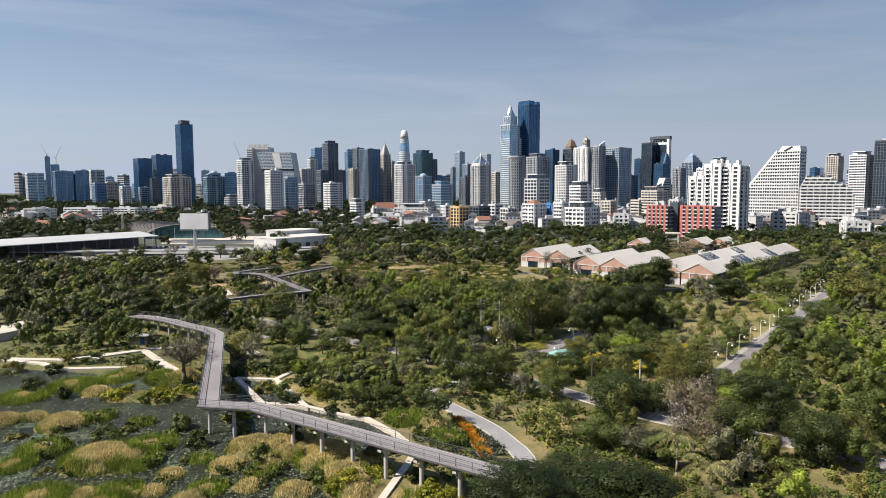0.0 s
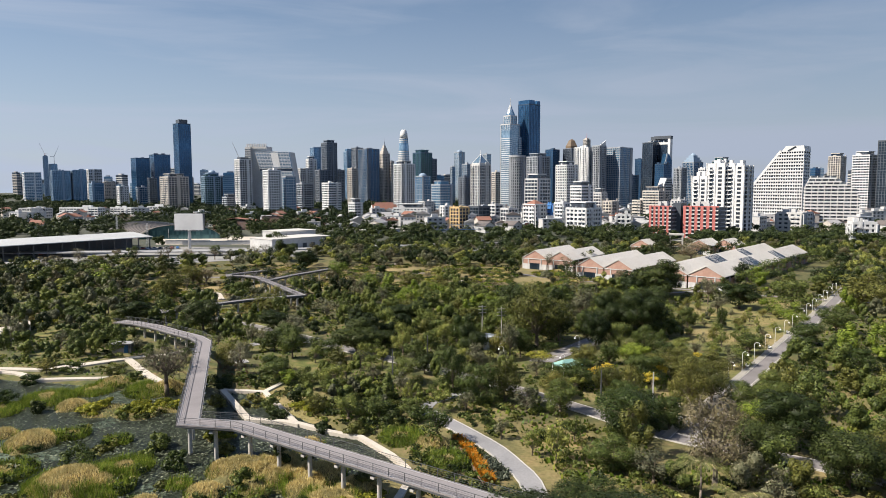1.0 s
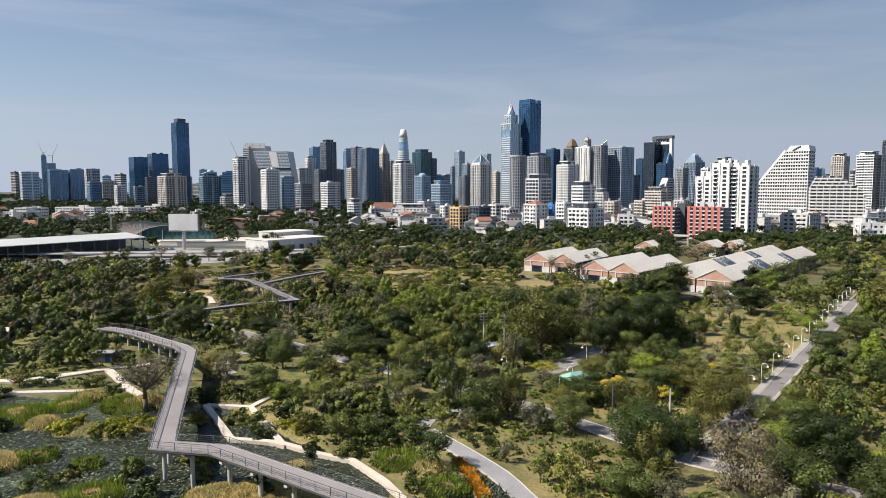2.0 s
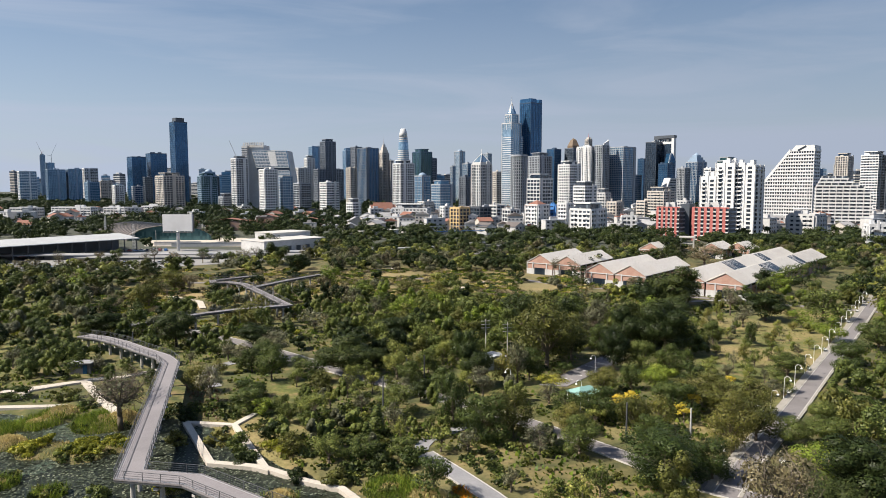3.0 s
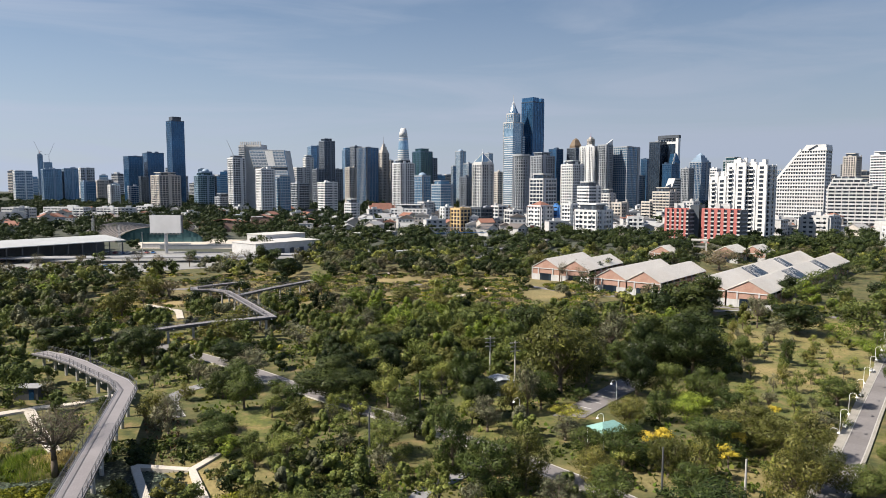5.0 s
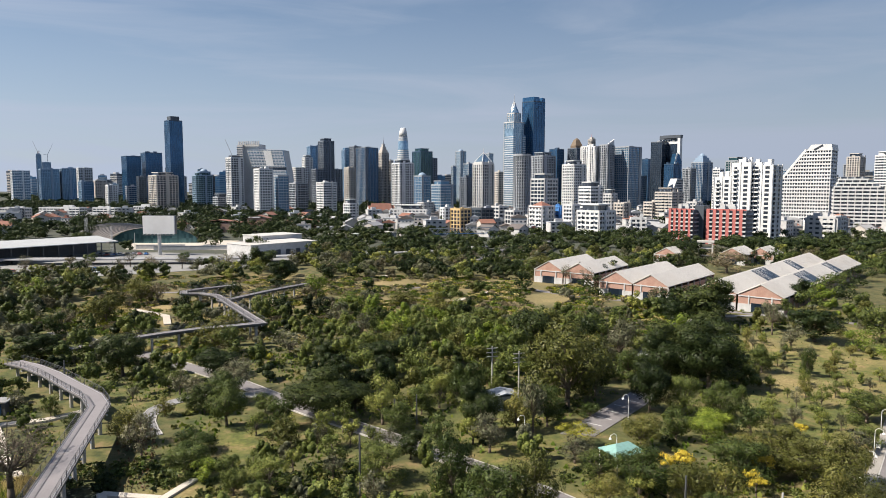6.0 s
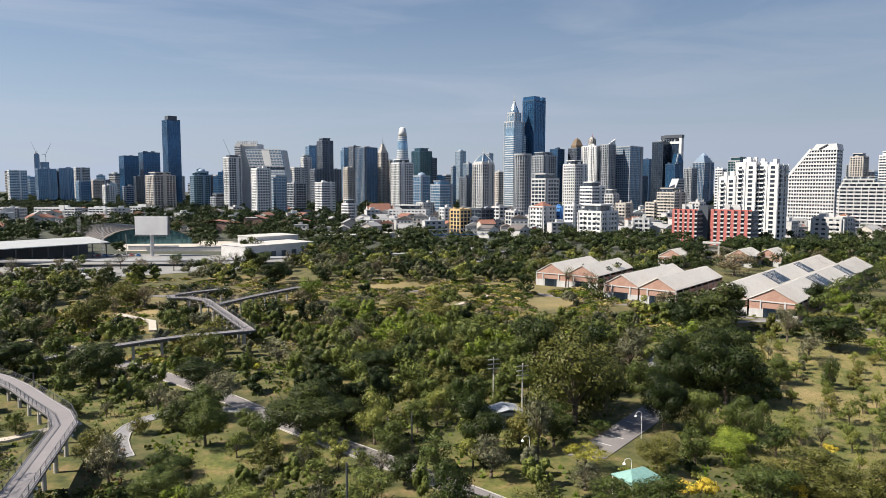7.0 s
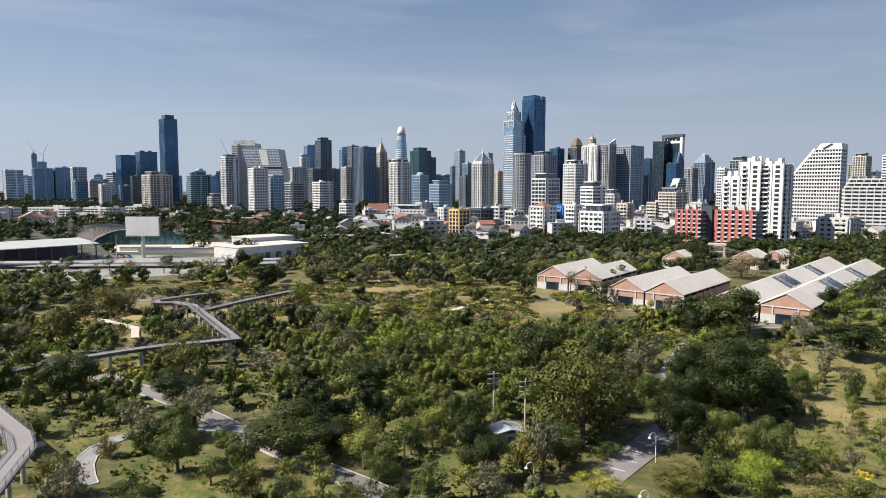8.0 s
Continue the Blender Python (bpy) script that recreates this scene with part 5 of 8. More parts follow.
        part("crown_cap", Geo().lathe([(w * 0.2, h * 1.17), (w * 0.13, h * 1.20), (0.4, h * 1.23)], 12), M["bluewall"], t)
    elif crown == "ring":
        r = w * 0.5
        for i in range(14):
            a = 2 * math.pi * i / 14
            part("crown_post", Geo().box(-0.5, 0.5, -0.5, 0.5, h, h + 6), M[wall], t, at=pose(r * math.cos(a), r * math.sin(a), 0))
        part("crown_ring", Geo().lathe([(r + 1, h + 6), (r + 1, h + 7.5), (r - 1, h + 7.5)], 20), M[wall], t)
    elif crown == "gold":
        g = Geo()
        n = 5
        g.lathe([(w * 0.5, h), (w * 0.5, h + 6), (w * 0.26, h + 18), (w * 0.03, h + 22)], n)
        part("crown", g, M["gold"], t)
    elif crown == "mast":
        part("mast", Geo().lathe([(0.8, h + 5), (0.4, h + 9), (0.15, h + 16)], 6), M["red"], t)
        part("rooftop_plant", Geo().box(-w * 0.3, w * 0.3, -d * 0.3, d * 0.3, h, h + 5), M[wall], t)
    elif crown == "pyramid":
        g = Geo()
        g.v = [(-w * 0.42, -d * 0.42, h + 3), (w * 0.42, -d * 0.42, h + 3), (w * 0.42, d * 0.42, h + 3), (-w * 0.42, d * 0.42, h + 3), (0, 0, h + 3 + w * 0.62)]
        g.f = [(0, 1, 4), (1, 2, 4), (2, 3, 4), (3, 0, 4), (3, 2, 1, 0)]
        part("crown_base", Geo().box(-w * 0.46, w * 0.46, -d * 0.46, d * 0.46, h, h + 3), M[wall], t)
        part("glass_roof", g, M["gl_sky"], t, "pointed glass roof")
        for sx, sy in ((-1, -1), (1, -1), (1, 1), (-1, 1)):
            part("ridge", Geo().tube((sx * w * 0.42, sy * d * 0.42, h + 3), (0, 0, h + 3.4 + w * 0.62), 0.45, 0.3, 5), M["white"], t)
        part("spire", Geo().lathe([(0.5, h + w * 0.6), (0.15, h + w * 1.1)], 6), M["white"], t)
    elif crown == "notch":
        part("crown", Geo().slab_y([(-w / 2, h), (w / 2, h), (w / 2, h + 7), (w * 0.24, h + 7), (w * 0.20, h + 1.5), (w * 0.04, h + 1.5), (0, h + 7.5), (-w / 2, h + 7.5)], -d / 2, d / 2), M[glass], t)
    elif crown == "sail":
        part("crown", Geo().slab_y([(-w / 2, h), (w / 2, h), (w / 2, h + 9.0), (-w * 0.1, h + 4.0)], -d / 2, -d / 2 + 2), M["white"], t)
    elif crown == "hip":
        v = Geo()
        v.v = [(-w * 0.55, -d * 0.55, h), (w * 0.55, -d * 0.55, h), (w * 0.55, d * 0.55, h), (-w * 0.55, d * 0.55, h), (0, 0, h + w * 0.32)]
        v.f = [(0, 1, 4), (1, 2, 4), (2, 3, 4), (3, 0, 4), (3, 2, 1, 0)]
        part("hipped_roof", v, M["roofrust"], t)
    else:
        roof_clutter(t, w, d, h, rng, 5 if crown == "plant" else 2, wall if wall != "darkgrey" else "grey")
    return t


tower(-957, 1509, 32.1, 32.1, 71.2, 41, "white", "gl_blue", 4, 0.32, 0.1, label="pale office slab with blue window bands")
tower(-864, 1461, 33.4, 33.4, 73.6, 39, "bluewall", "gl_blue", 3, 0.12, 0.15, label="blue glass office block")
tower(-1415, 2306, 14.1, 14.1, 143.1, 35, "bluewall", "gl_blue", 4, 0.4, 0.2, crown="mast", label="slim grey-blue tower under construction")
tower(-1405, 2330, 24.3, 24.3, 117.9, 37, "bluewall", "gl_blue", 4, 0.4, 0.2, label="grey-blue tower under construction")
tower(-834, 1479, 25.8, 25.8, 75.4, 39, "bluewall", "gl_blue", 3, 0.1, 0.25, label="blue glass office tower with pale piers")
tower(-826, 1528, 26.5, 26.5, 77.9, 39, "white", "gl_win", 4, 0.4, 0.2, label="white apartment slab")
tower(-773, 1437, 22.6, 22.6, 47.3, 45, "bluewall", "gl_blue", 4, 0.2, 0.1, label="low blue glass block")
tower(-835, 1607, 23.8, 23.8, 50.9, 40, "beige", "gl_win", 4, 0.5, 0.3, label="beige office block")
tower(-626, 1256, 15.2, 15.2, 40.4, 46, "white", "gl_win", 4, 0.45, 0.3, label="white stepped low block")
tower(-664, 1410, 27.3, 27.3, 97.9, 46, "navyclad", "gl_navy", 5, 0.06, 0.05, label="dark navy glass office tower")
tower(-635, 1437, 32.2, 32.2, 105.7, 41, "navyclad", "gl_navy", 5, 0.06, 0.05, label="taller dark navy glass office tower")
tower(-589, 1256, 19.5, 19.5, 38.5, 34, "grey", "gl_navy", 4, 0.25, 0.1, label="low navy glass block")
tower(-547, 1205, 12.3, 12.3, 54.5, 42, "darkgrey", "gl_dark", 4, 0.2, 0.1, label="dark narrow office block")
tower(-532, 1306, 23.6, 23.6, 157.6, 45, "navyclad", "gl_navy", 4, 0.05, 0.08, crown="cap", label="tall slender navy glass tower with dark cap")
tower(-460, 1093, 32.3, 32.3, 54.6, 46, "beige", "gl_win", 4.5, 0.30, 0.24, crown="plant", label="beige grid-fronted apartment tower")
tower(-606, 1508, 18.7, 18.7, 59.9, 38, "offwhite", "gl_win", 4, 0.4, 0.3, label="pale slim residential tower")
tower(-444, 1209, 26.7, 26.7, 56.5, 35, "bluewall", "gl_teal", 4, 0.22, 0.12, crown="plant", label="teal glass office building")
tower(-451, 1236, 17.7, 17.7, 63.7, 35, "bluewall", "gl_blue", 4, 0.2, 0.1, crown="dome", label="blue glass office building with rounded top")
tower(-452, 1265, 13.2, 13.2, 55.5, 38, "darkgrey", "gl_dark", 4, 0.3, 0.2, label="dark residential tower")
tower(-337, 1058, 18.6, 18.6, 80.1, 42, "white", "gl_win", 3.6, 0.32, 0.22, crown="cap", label="white residential tower with dark rooftop cap")
tower(-304, 1309, 19.5, 19.5, 72.5, 44, "offwhite", "gl_win", 4, 0.4, 0.25, label="pale residential tower")
tower(-231, 1007, 19.1, 19.1, 42.9, 44, "grey", "gl_dark", 4, 0.3, 0.1, label="low dark office block")
tower(-304, 1388, 15.4, 15.4, 94.1, 34, "white", "gl_win", 4, 0.45, 0.3, crown="plant", label="white stepped residential tower")
tower(-316, 1487, 17.0, 17.0, 122.5, 38, "bluewall", "gl_blue", 3, 0.1, 0.2, label="blue glass residential tower")
tower(-266, 1383, 22.5, 22.5, 125.7, 39, "brown", "gl_dark", 3.4, 0.16, 0.2, crown="plant", label="tall dark grey-brown residential tower")
tower(-276, 1348, 17.2, 17.2, 70.6, 43, "brown", "gl_dark", 3.4, 0.3, 0.3, label="brown lower wing of a tower")
tower(-187, 987, 19.6, 19.6, 43.7, 40, "white", "gl_win", 4, 0.5, 0.1, label="white banded office block")
tower(-268, 1507, 15.8, 15.8, 74.6, 35, "grey", "gl_win", 4, 0.3, 0.3, label="grey residential block")
tower(-265, 1609, 16.8, 16.8, 120.9, 34, "bluewall", "gl_blue", 3, 0.12, 0.15, crown="plant", label="stepped blue glass tower")
tower(-232, 1529, 17.7, 17.7, 123.7, 44, "brown", "gl_dark", 3.2, 0.25, 0.35, label="brown residential tower")
tower(-201, 1485, 32.4, 32.4, 118.5, 46, "brown", "gl_navy", 4, 0.10, 0.30, label="broad glass tower with brown piers")
tower(-188, 1186, 12.2, 12.2, 69.4, 46, "beige", "gl_win", 3.4, 0.4, 0.35, label="beige residential tower")
tower(-174, 1549, 16.8, 16.8, 111.8, 36, "beige", "gl_win", 3.4, 0.3, 0.35, crown="spire", label="beige tower with stepped top and spire")
tower(-158, 1545, 7.8, 7.8, 95, 42, "beige", "gl_win", 3.4, 0.35, 0.35, label="slim beige tower")
tower(-84, 1009, 22.3, 22.3, 70.6, 35, "white", "gl_win", 3.6, 0.30, 0.28, crown="plant", label="white residential tower with recessed dark bays")
tower(-66, 1161, 22.7, 22.7, 94.2, 40, "navyclad", "gl_teal", 4, 0.08, 0.20, crown="plant", label="dark teal glass tower")
tower(-58, 1356, 12.1, 12.1, 92, 36, "brown", "gl_dark", 3.6, 0.3, 0.3, label="brown residential tower")
tower(-54, 957, 15.3, 15.3, 52.4, 46, "grey", "gl_blue", 3, 0.18, 0.08, crown="dome", label="blue glass office building with arched roof")
tower(-26, 907, 19.5, 19.5, 40.8, 38, "grey", "gl_blue", 4, 0.3, 0.08, crown="plant", label="low blue-grey office building")
tower(-6, 1709, 18.0, 18.0, 122.5, 42, "grey", "gl_sky", 3, 0.12, 0.2, crown="dome", label="pale glass tower with curved crown")
tower(-20, 1505, 7.6, 7.6, 80.8, 35, "grey", "gl_blue", 3, 0.12, 0.2, label="slim blue glass tower")
tower(12, 1329, 16.8, 16.8, 80.6, 36, "grey", "gl_blue", 3, 0.1, 0.2, label="blue glass office tower")
tower(5, 1106, 13.9, 12.5, 53.1, 46, "brown", "gl_win", 4, 0.3, 0.4, label="brown slab block")
tower(22, 808, 16.1, 16.1, 63.3, 38, "offwhite", "gl_win", 3.2, 0.18, 0.36, crown="pyramid", label="pale ribbed tower with pointed glass top")
tower(53, 1456, 11.1, 11.1, 105.2, 41, "grey", "gl_sky", 3, 0.2, 0.2, label="grey glass tower")
tower(57, 1155, 10.0, 10.0, 61.8, 37, "beige", "gl_win", 3.4, 0.4, 0.3, label="beige residential tower")
tower(79, 1136, 23.0, 20.7, 138.2, 43, "offwhite", "gl_sky", 5, 0.07, 0.12, crown="dome_spire", label="tall pale blue glass tower with domed spire")
tower(111, 1152, 26.4, 23.7, 171.3, 42, "navyclad", "gl_navy", 4, 0.05, 0.06, crown="notch", label="very tall navy glass tower with notched top")
tower(111, 1011, 23.5, 23.5, 80.7, 35, "grey", "gl_win", 3.4, 0.25, 0.35, crown="plant", label="grey ribbed residential tower")
tower(197, 1511, 22.4, 20.2, 117, 44, "navyclad", "gl_navy", 3.4, 0.15, 0.2, label="dark blue tower")
tower(77, 707, 18.8, 16.9, 45.7, 42, "offwhite", "gl_dark", 4, 0.32, 0.14, crown="plant", label="pale office block with dark window bands")
tower(137, 908, 20.9, 18.8, 65.5, 38, "white", "gl_win", 3.4, 0.4, 0.3, crown="plant", label="white stepped apartment tower")
tower(239, 1514, 26.0, 26.0, 119.3, 35, "brown", "gl_dark", 3.2, 0.06, 0.2, crown="gold", label="dark glass tower with a bronze faceted top")
tower(306, 1707, 12.7, 11.4, 151.6, 43, "beige", "gl_win", 3.2, 0.3, 0.3, crown="mast", label="slim pinkish tower with a mast")
tower(189, 1080, 24.0, 15.0, 97.6, -42, "white", "gl_win", 3.2, 0.08, 0.5, label="pale ribbed high-rise wing")
tower(210, 1068, 15.5, 14.0, 99.4, 41, "grey", "gl_win", 3.2, 0.2, 0.4, crown="sail", label="grey ribbed high-rise core with sail top")
tower(243, 1087, 33.3, 30.0, 97.1, 43, "grey", "gl_blue", 3.2, 0.30, 0.22, label="blue-grey gridded high-rise wing")
tower(386, 1507, 16.1, 14.5, 96.3, 42, "navyclad", "gl_navy", 3.2, 0.2, 0.2, label="dark navy tower")
tower(306, 1258, 19.2, 17.3, 57.6, 35, "grey", "gl_blue", 3.4, 0.3, 0.2, label="blue-grey lower block")
tower(339, 1247, 24.2, 21.8, 114.8, 38, "darkgrey", "gl_dark", 4, 0.05, 0.05, label="black glass tower")
tower(358, 1257, 26.6, 23.9, 120.2, 45, "white", "gl_dark", 5, 0.03, 0.14, crown="capdark", label="dark tower framed in white with black top")
tower(346, 1200, 20.0, 18.0, 75.8, 37, "navyclad", "gl_navy", 3.4, 0.1, 0.1, label="navy glass block")
tower(441, 1408, 18.6, 16.7, 74.1, 39, "grey", "gl_win", 3.2, 0.3, 0.3, label="grey residential tower")
tower(479, 1448, 30.2, 27.1, 87.1, 35, "grey", "gl_navy", 3.2, 0.12, 0.2, crown="taper", label="blue tower with a stepped rounded crown")
tower(231, 829, 23.2, 20.9, 32.6, 43, "beige", "gl_win", 4, 0.5, 0.08, crown="plant", label="beige office block with window bands")
tower(214, 836, 13.1, 11.8, 21.4, 36, "beige", "gl_win", 4, 0.5, 0.08, label="low beige wing")
tower(374, 1008, 19.7, 17.7, 74.1, 34, "grey", "gl_teal", 4, 0.15, 0.1, crown="plant", label="teal glass office building")
tower(313, 906, 9.8, 8.8, 60.3, 42, "white", "gl_win", 3.2, 0.45, 0.1, label="white rounded apartment tower")
tower(575, 1078, 18.7, 16.8, 82.5, 39, "beige", "gl_dark", 3.2, 0.3, 0.35, crown="plant", label="dark and beige residential tower")
tower(659, 1253, 8.3, 7.5, 77.2, 34, "grey", "gl_dark", 3.4, 0.2, 0.2, label="dark grey tower")
tower(557, 1256, 15.4, 13.8, 67.5, 44, "grey", "gl_blue", 3.4, 0.2, 0.2, label="blue-grey distant tower")
tower(532, 930, 23.2, 20.9, 77.8, 35, "white", "gl_win", 3.4, 0.45, 0.1, crown="plant", label="white banded apartment tower")
tower(551, 909, 22.7, 20.4, 95.4, 40, "darkgrey", "gl_dark", 3.4, 0.2, 0.2, label="tall dark tower")
tower(-361, 1067, 19.0, 19.0, 22.5, 42, "grey", "gl_win", 4, 0.45, 0.1, crown="plant", label="grey stepped office block")
tower(-553, 880, 40, 11, 11.5, -10, "offwhite", "gl_win", 4, 0.5, 0.2, label="long low white building")
tower(-487, 872, 56, 12.6, 12.5, -10, "white", "gl_win", 5, 0.45, 0.1, label="long white low-rise with window bands")
tower(-440, 885, 30, 10.9, 12, -10, "white", "gl_win", 5, 0.45, 0.1, label="white low-rise school block")
tower(-426, 967, 35.1, 14.0, 11.2, -10, "white", "gl_win", 4, 0.45, 0.2, label="white low office block")
tower(-127, 825, 11.8, 11.8, 19.4, 44, "white", "gl_win", 3.4, 0.45, 0.15, crown="plant", label="white apartment block")
tower(-57, 788, 40.0, 16.0, 14.2, -10, "white", "gl_win", 4, 0.5, 0.4, crown="plant", label="wide white institutional building")
tower(-47, 905, 14.3, 14.3, 19, 36, "offwhite", "gl_win", 4, 0.5, 0.3, label="pale low block")
tower(-2, 645, 12.9, 11.6, 19.3, 46, "tan", "gl_dark", 4.5, 0.25, 0.22, label="tan framed office block")
tower(17, 655, 13.6, 13.6, 19.5, 38, "darkgrey", "gl_dark", 4, 0.2, 0.1, label="dark office block")
tower(34, 694, 10.0, 10.0, 20.2, 40, "offwhite", "gl_dark", 4, 0.4, 0.2, label="pale low-rise shop block")
tower(-16, 704, 8.2, 8.2, 18.7, 35, "white", "gl_win", 4, 0.4, 0.3, label="white low-rise block")
tower(44, 644, 10.9, 10.9, 18, 38, "offwhite", "gl_dark", 4, 0.3, 0.2, label="low white office with dark bands")
tower(69, 657, 16.3, 14.7, 21.5, 44, "white", "gl_win", 4, 0.45, 0.4, crown="hip", label="white house block with red hipped roof")
tower(86, 664, 7.8, 7.0, 21.3, 41, "bluesteel", "gl_win", 5, 0.7, 0.4, label="blue panelled low building")
tower(93, 645, 10.2, 9.2, 23.3, 46, "white", "gl_win", 3.4, 0.4, 0.3, label="white apartment block")
tower(132, 767, 16.9, 16.9, 38.6, 35, "white", "gl_win", 3.4, 0.5, 0.08, crown="plant", label="white rounded stepped apartment block")
tower(160, 805, 11.7, 10.6, 30.9, 46, "offwhite", "gl_win", 3.4, 0.45, 0.3, crown="plant", label="pale apartment block")
tower(99, 566, 21.1, 19.0, 20.8, 46, "white", "gl_win", 4, 0.45, 0.3, crown="plant", label="white low apartment block")
tower(155, 725, 12.0, 10.8, 22.8, 44, "beige", "gl_win", 3.6, 0.4, 0.3, label="beige apartment block")
tower(140, 604, 11.6, 8.1, 13.7, -10, "white", "gl_win", 4, 0.4, 0.3, label="white low house block")
tower(238, 765, 12.3, 11.0, 23.1, 43, "offwhite", "gl_win", 4, 0.4, 0.3, label="pale low block")
tower(277, 645, 18.7, 9.3, 11.3, -10, "offwhite", "gl_win", 4, 0.5, 0.4, label="pale low-rise block")
tower(268, 565, 21.1, 19.0, 16.9, 43, "offwhite", "gl_win", 5, 0.55, 0.4, label="pale office annex")
tower(269, 474, 14.3, 8.6, 13.7, -10, "white", "gl_win", 4, 0.5, 0.4, label="white modern low building")

# round concrete grid tower with an open ring of posts on top
_t = thing("tower", pose(64, 803, 0), "round grey concrete grid tower with open crown", "tower", "city skyline")
part("glass_core", Geo().lathe([(8.4, 0), (8.4, 68)], 28), M["gl_win"], _t, smooth=False)
for _i in range(21):
    part("floor_slab", Geo().lathe([(9.1, 0), (9.1, 1.15)], 28), M["grey"], _t, at=Matrix.Translation((0, 0, 3.3 * _i)))
for _i in range(22):
    _a = 2 * math.pi * _i / 22
    part("pier", Geo().box(-0.55, 0.55, -0.42, 0.42, 0, 72.5), M["grey"], _t, at=pose(8.9 * math.cos(_a), 8.9 * math.sin(_a), 0, 0, 0, math.degrees(_a)))
part("crown_ring", Geo().lathe([(9.6, 72.5), (9.6, 74.5), (7.0, 74.5)], 28), M["grey"], _t)

# rounded white cylinder tower with a slanted cap
_t = thing("tower", pose(-112, 1335, 0), "slim round white tower with a tapered top", "tower", "city skyline")
_pr = [(10.5, 0), (10.5, 92), (9.4, 118), (7.6, 132)]
part("glass_core", Geo().lathe(_pr + [(4.5, 146)], 24), M["gl_sky"], _t, smooth=True)
for _i in range(38):
    _z = 3.5 * _i
    _r = 10.9 if _z < 92 else 10.9 - (_z - 92) * 0.072
    part("floor_slab", Geo().lathe([(_r, 0), (_r, 2.0)], 24), M["offwhite"], _t, at=Matrix.Translation((0, 0, _z)))
part("crown", Geo().lathe([(7.9, 132), (7.2, 140), (5.2, 147), (4.0, 148)], 24), M["white"], _t, smooth=True)

# broad grey office slab: a slanting hatched curtain over a blue glass base, a pale wing on one side
_t = thing("tower", pose(-298, 1082, 0, 0, 0, -6), "pale grey office slab with slanting hatched panels over blue glass", "tower", "city skyline")
part("body", Geo().slab_y([(-33, 0), (40, 0), (40, 44), (32, 93), (-5, 95), (-5, 102), (-33, 102)], -10, 14), M["offwhite"], _t)
part("side_wing", Geo().box(-38, -29, -15, 12, 0, 101), M["offwhite"], _t)
_g = Geo()
for _i in range(29):
    _g.box(-38.2, -29, -15.25, -14.9, 4 + 3.3 * _i, 5.2 + 3.3 * _i)
tagged(part("window_band", _g, M["gl_win"], _t), kind="stuff")


def hatched(z0, z1, x0, x1, x2, x3):
    """A slanting pane between z0 and z1, x0..x1 at its foot and x2..x3 at its head, under a grid of pale ribs."""
    pane = part("hatched_panel", Geo().slab_y([(x0, z0), (x1, z0), (x3, z1), (x2, z1)], -14.6, -10), M["gl_sky"], _t, "ribbed grey-blue panel")
    g = Geo()
    n = int((z1 - z0) / 2.2)
    for i in range(n + 1):
        f = i / n
        g.box(x0 + (x2 - x0) * f, x1 + (x3 - x1) * f, -15.1, -14.5, z0 + (z1 - z0) * f - 0.4, z0 + (z1 - z0) * f + 0.4)
    for i in range(13):
        f = i / 12
        g.tube((x0 + (x1 - x0) * f, -14.8, z0), (x2 + (x3 - x2) * f, -14.8, z1), 0.3, 0.3, 4, False)
    tagged(part("rib", g, M["offwhite"], pane), kind="stuff")


hatched(68, 93, -15, 36.5, -22, 32)
hatched(47, 63, -9, 39.5, -14, 37)
part("dark_band", Geo().slab_y([(-14, 63), (37.2, 63), (36.6, 68), (-15.2, 68)], -14.2, -10), M["gl_dark"], _t)
part("blank_panel", Geo().slab_y([(8, 69.5), (19, 69.5), (15, 92), (3, 92)], -15.4, -14.5), M["white"], _t, "blank pale panel")
part("glass_base", Geo().box(6, 41, -15.5, -9, 0, 46), M["gl_sky"], _t, "blue glass base")
_g = Geo()
for _i in range(15):
    _g.box(5.8, 41.2, -15.8, -15.3, 3.1 * _i, 3.1 * _i + 0.7)
tagged(part("mullion", _g, M["grey"], _t), kind="stuff")
part("lower_wall", Geo().box(-29, 6, -12.5, -9, 0, 47), M["offwhite"], _t)
for _i in range(12):
    part("roof_post", Geo().box(-36 + 2.8 * _i, -34.6 + 2.8 * _i, -14, -12.5, 101, 106), M["offwhite"], _t)

# white pair of residential towers
_t = thing("tower", pose(-250, 905, 0, 0, 0, 40), "white residential tower with shaded flank", "tower", "city skyline")
storeys(_t, 17, 17, 0, 60, "white", "gl_win", 3.4, 0.42, 0.34)
roof_clutter(_t, 17, 17, 60, random.Random(4), 4, "white")
# grey wall and blue glass put the white tower's shaded side into colour
_t = thing("tower", pose(-233, 925, 0, 0, 0, 40), "white residential tower wing, its shade painted in blue-grey", "tower", "city skyline")
storeys(_t, 14, 14, 0, 52, "grey", "gl_blue", 3.4, 0.3, 0.2)


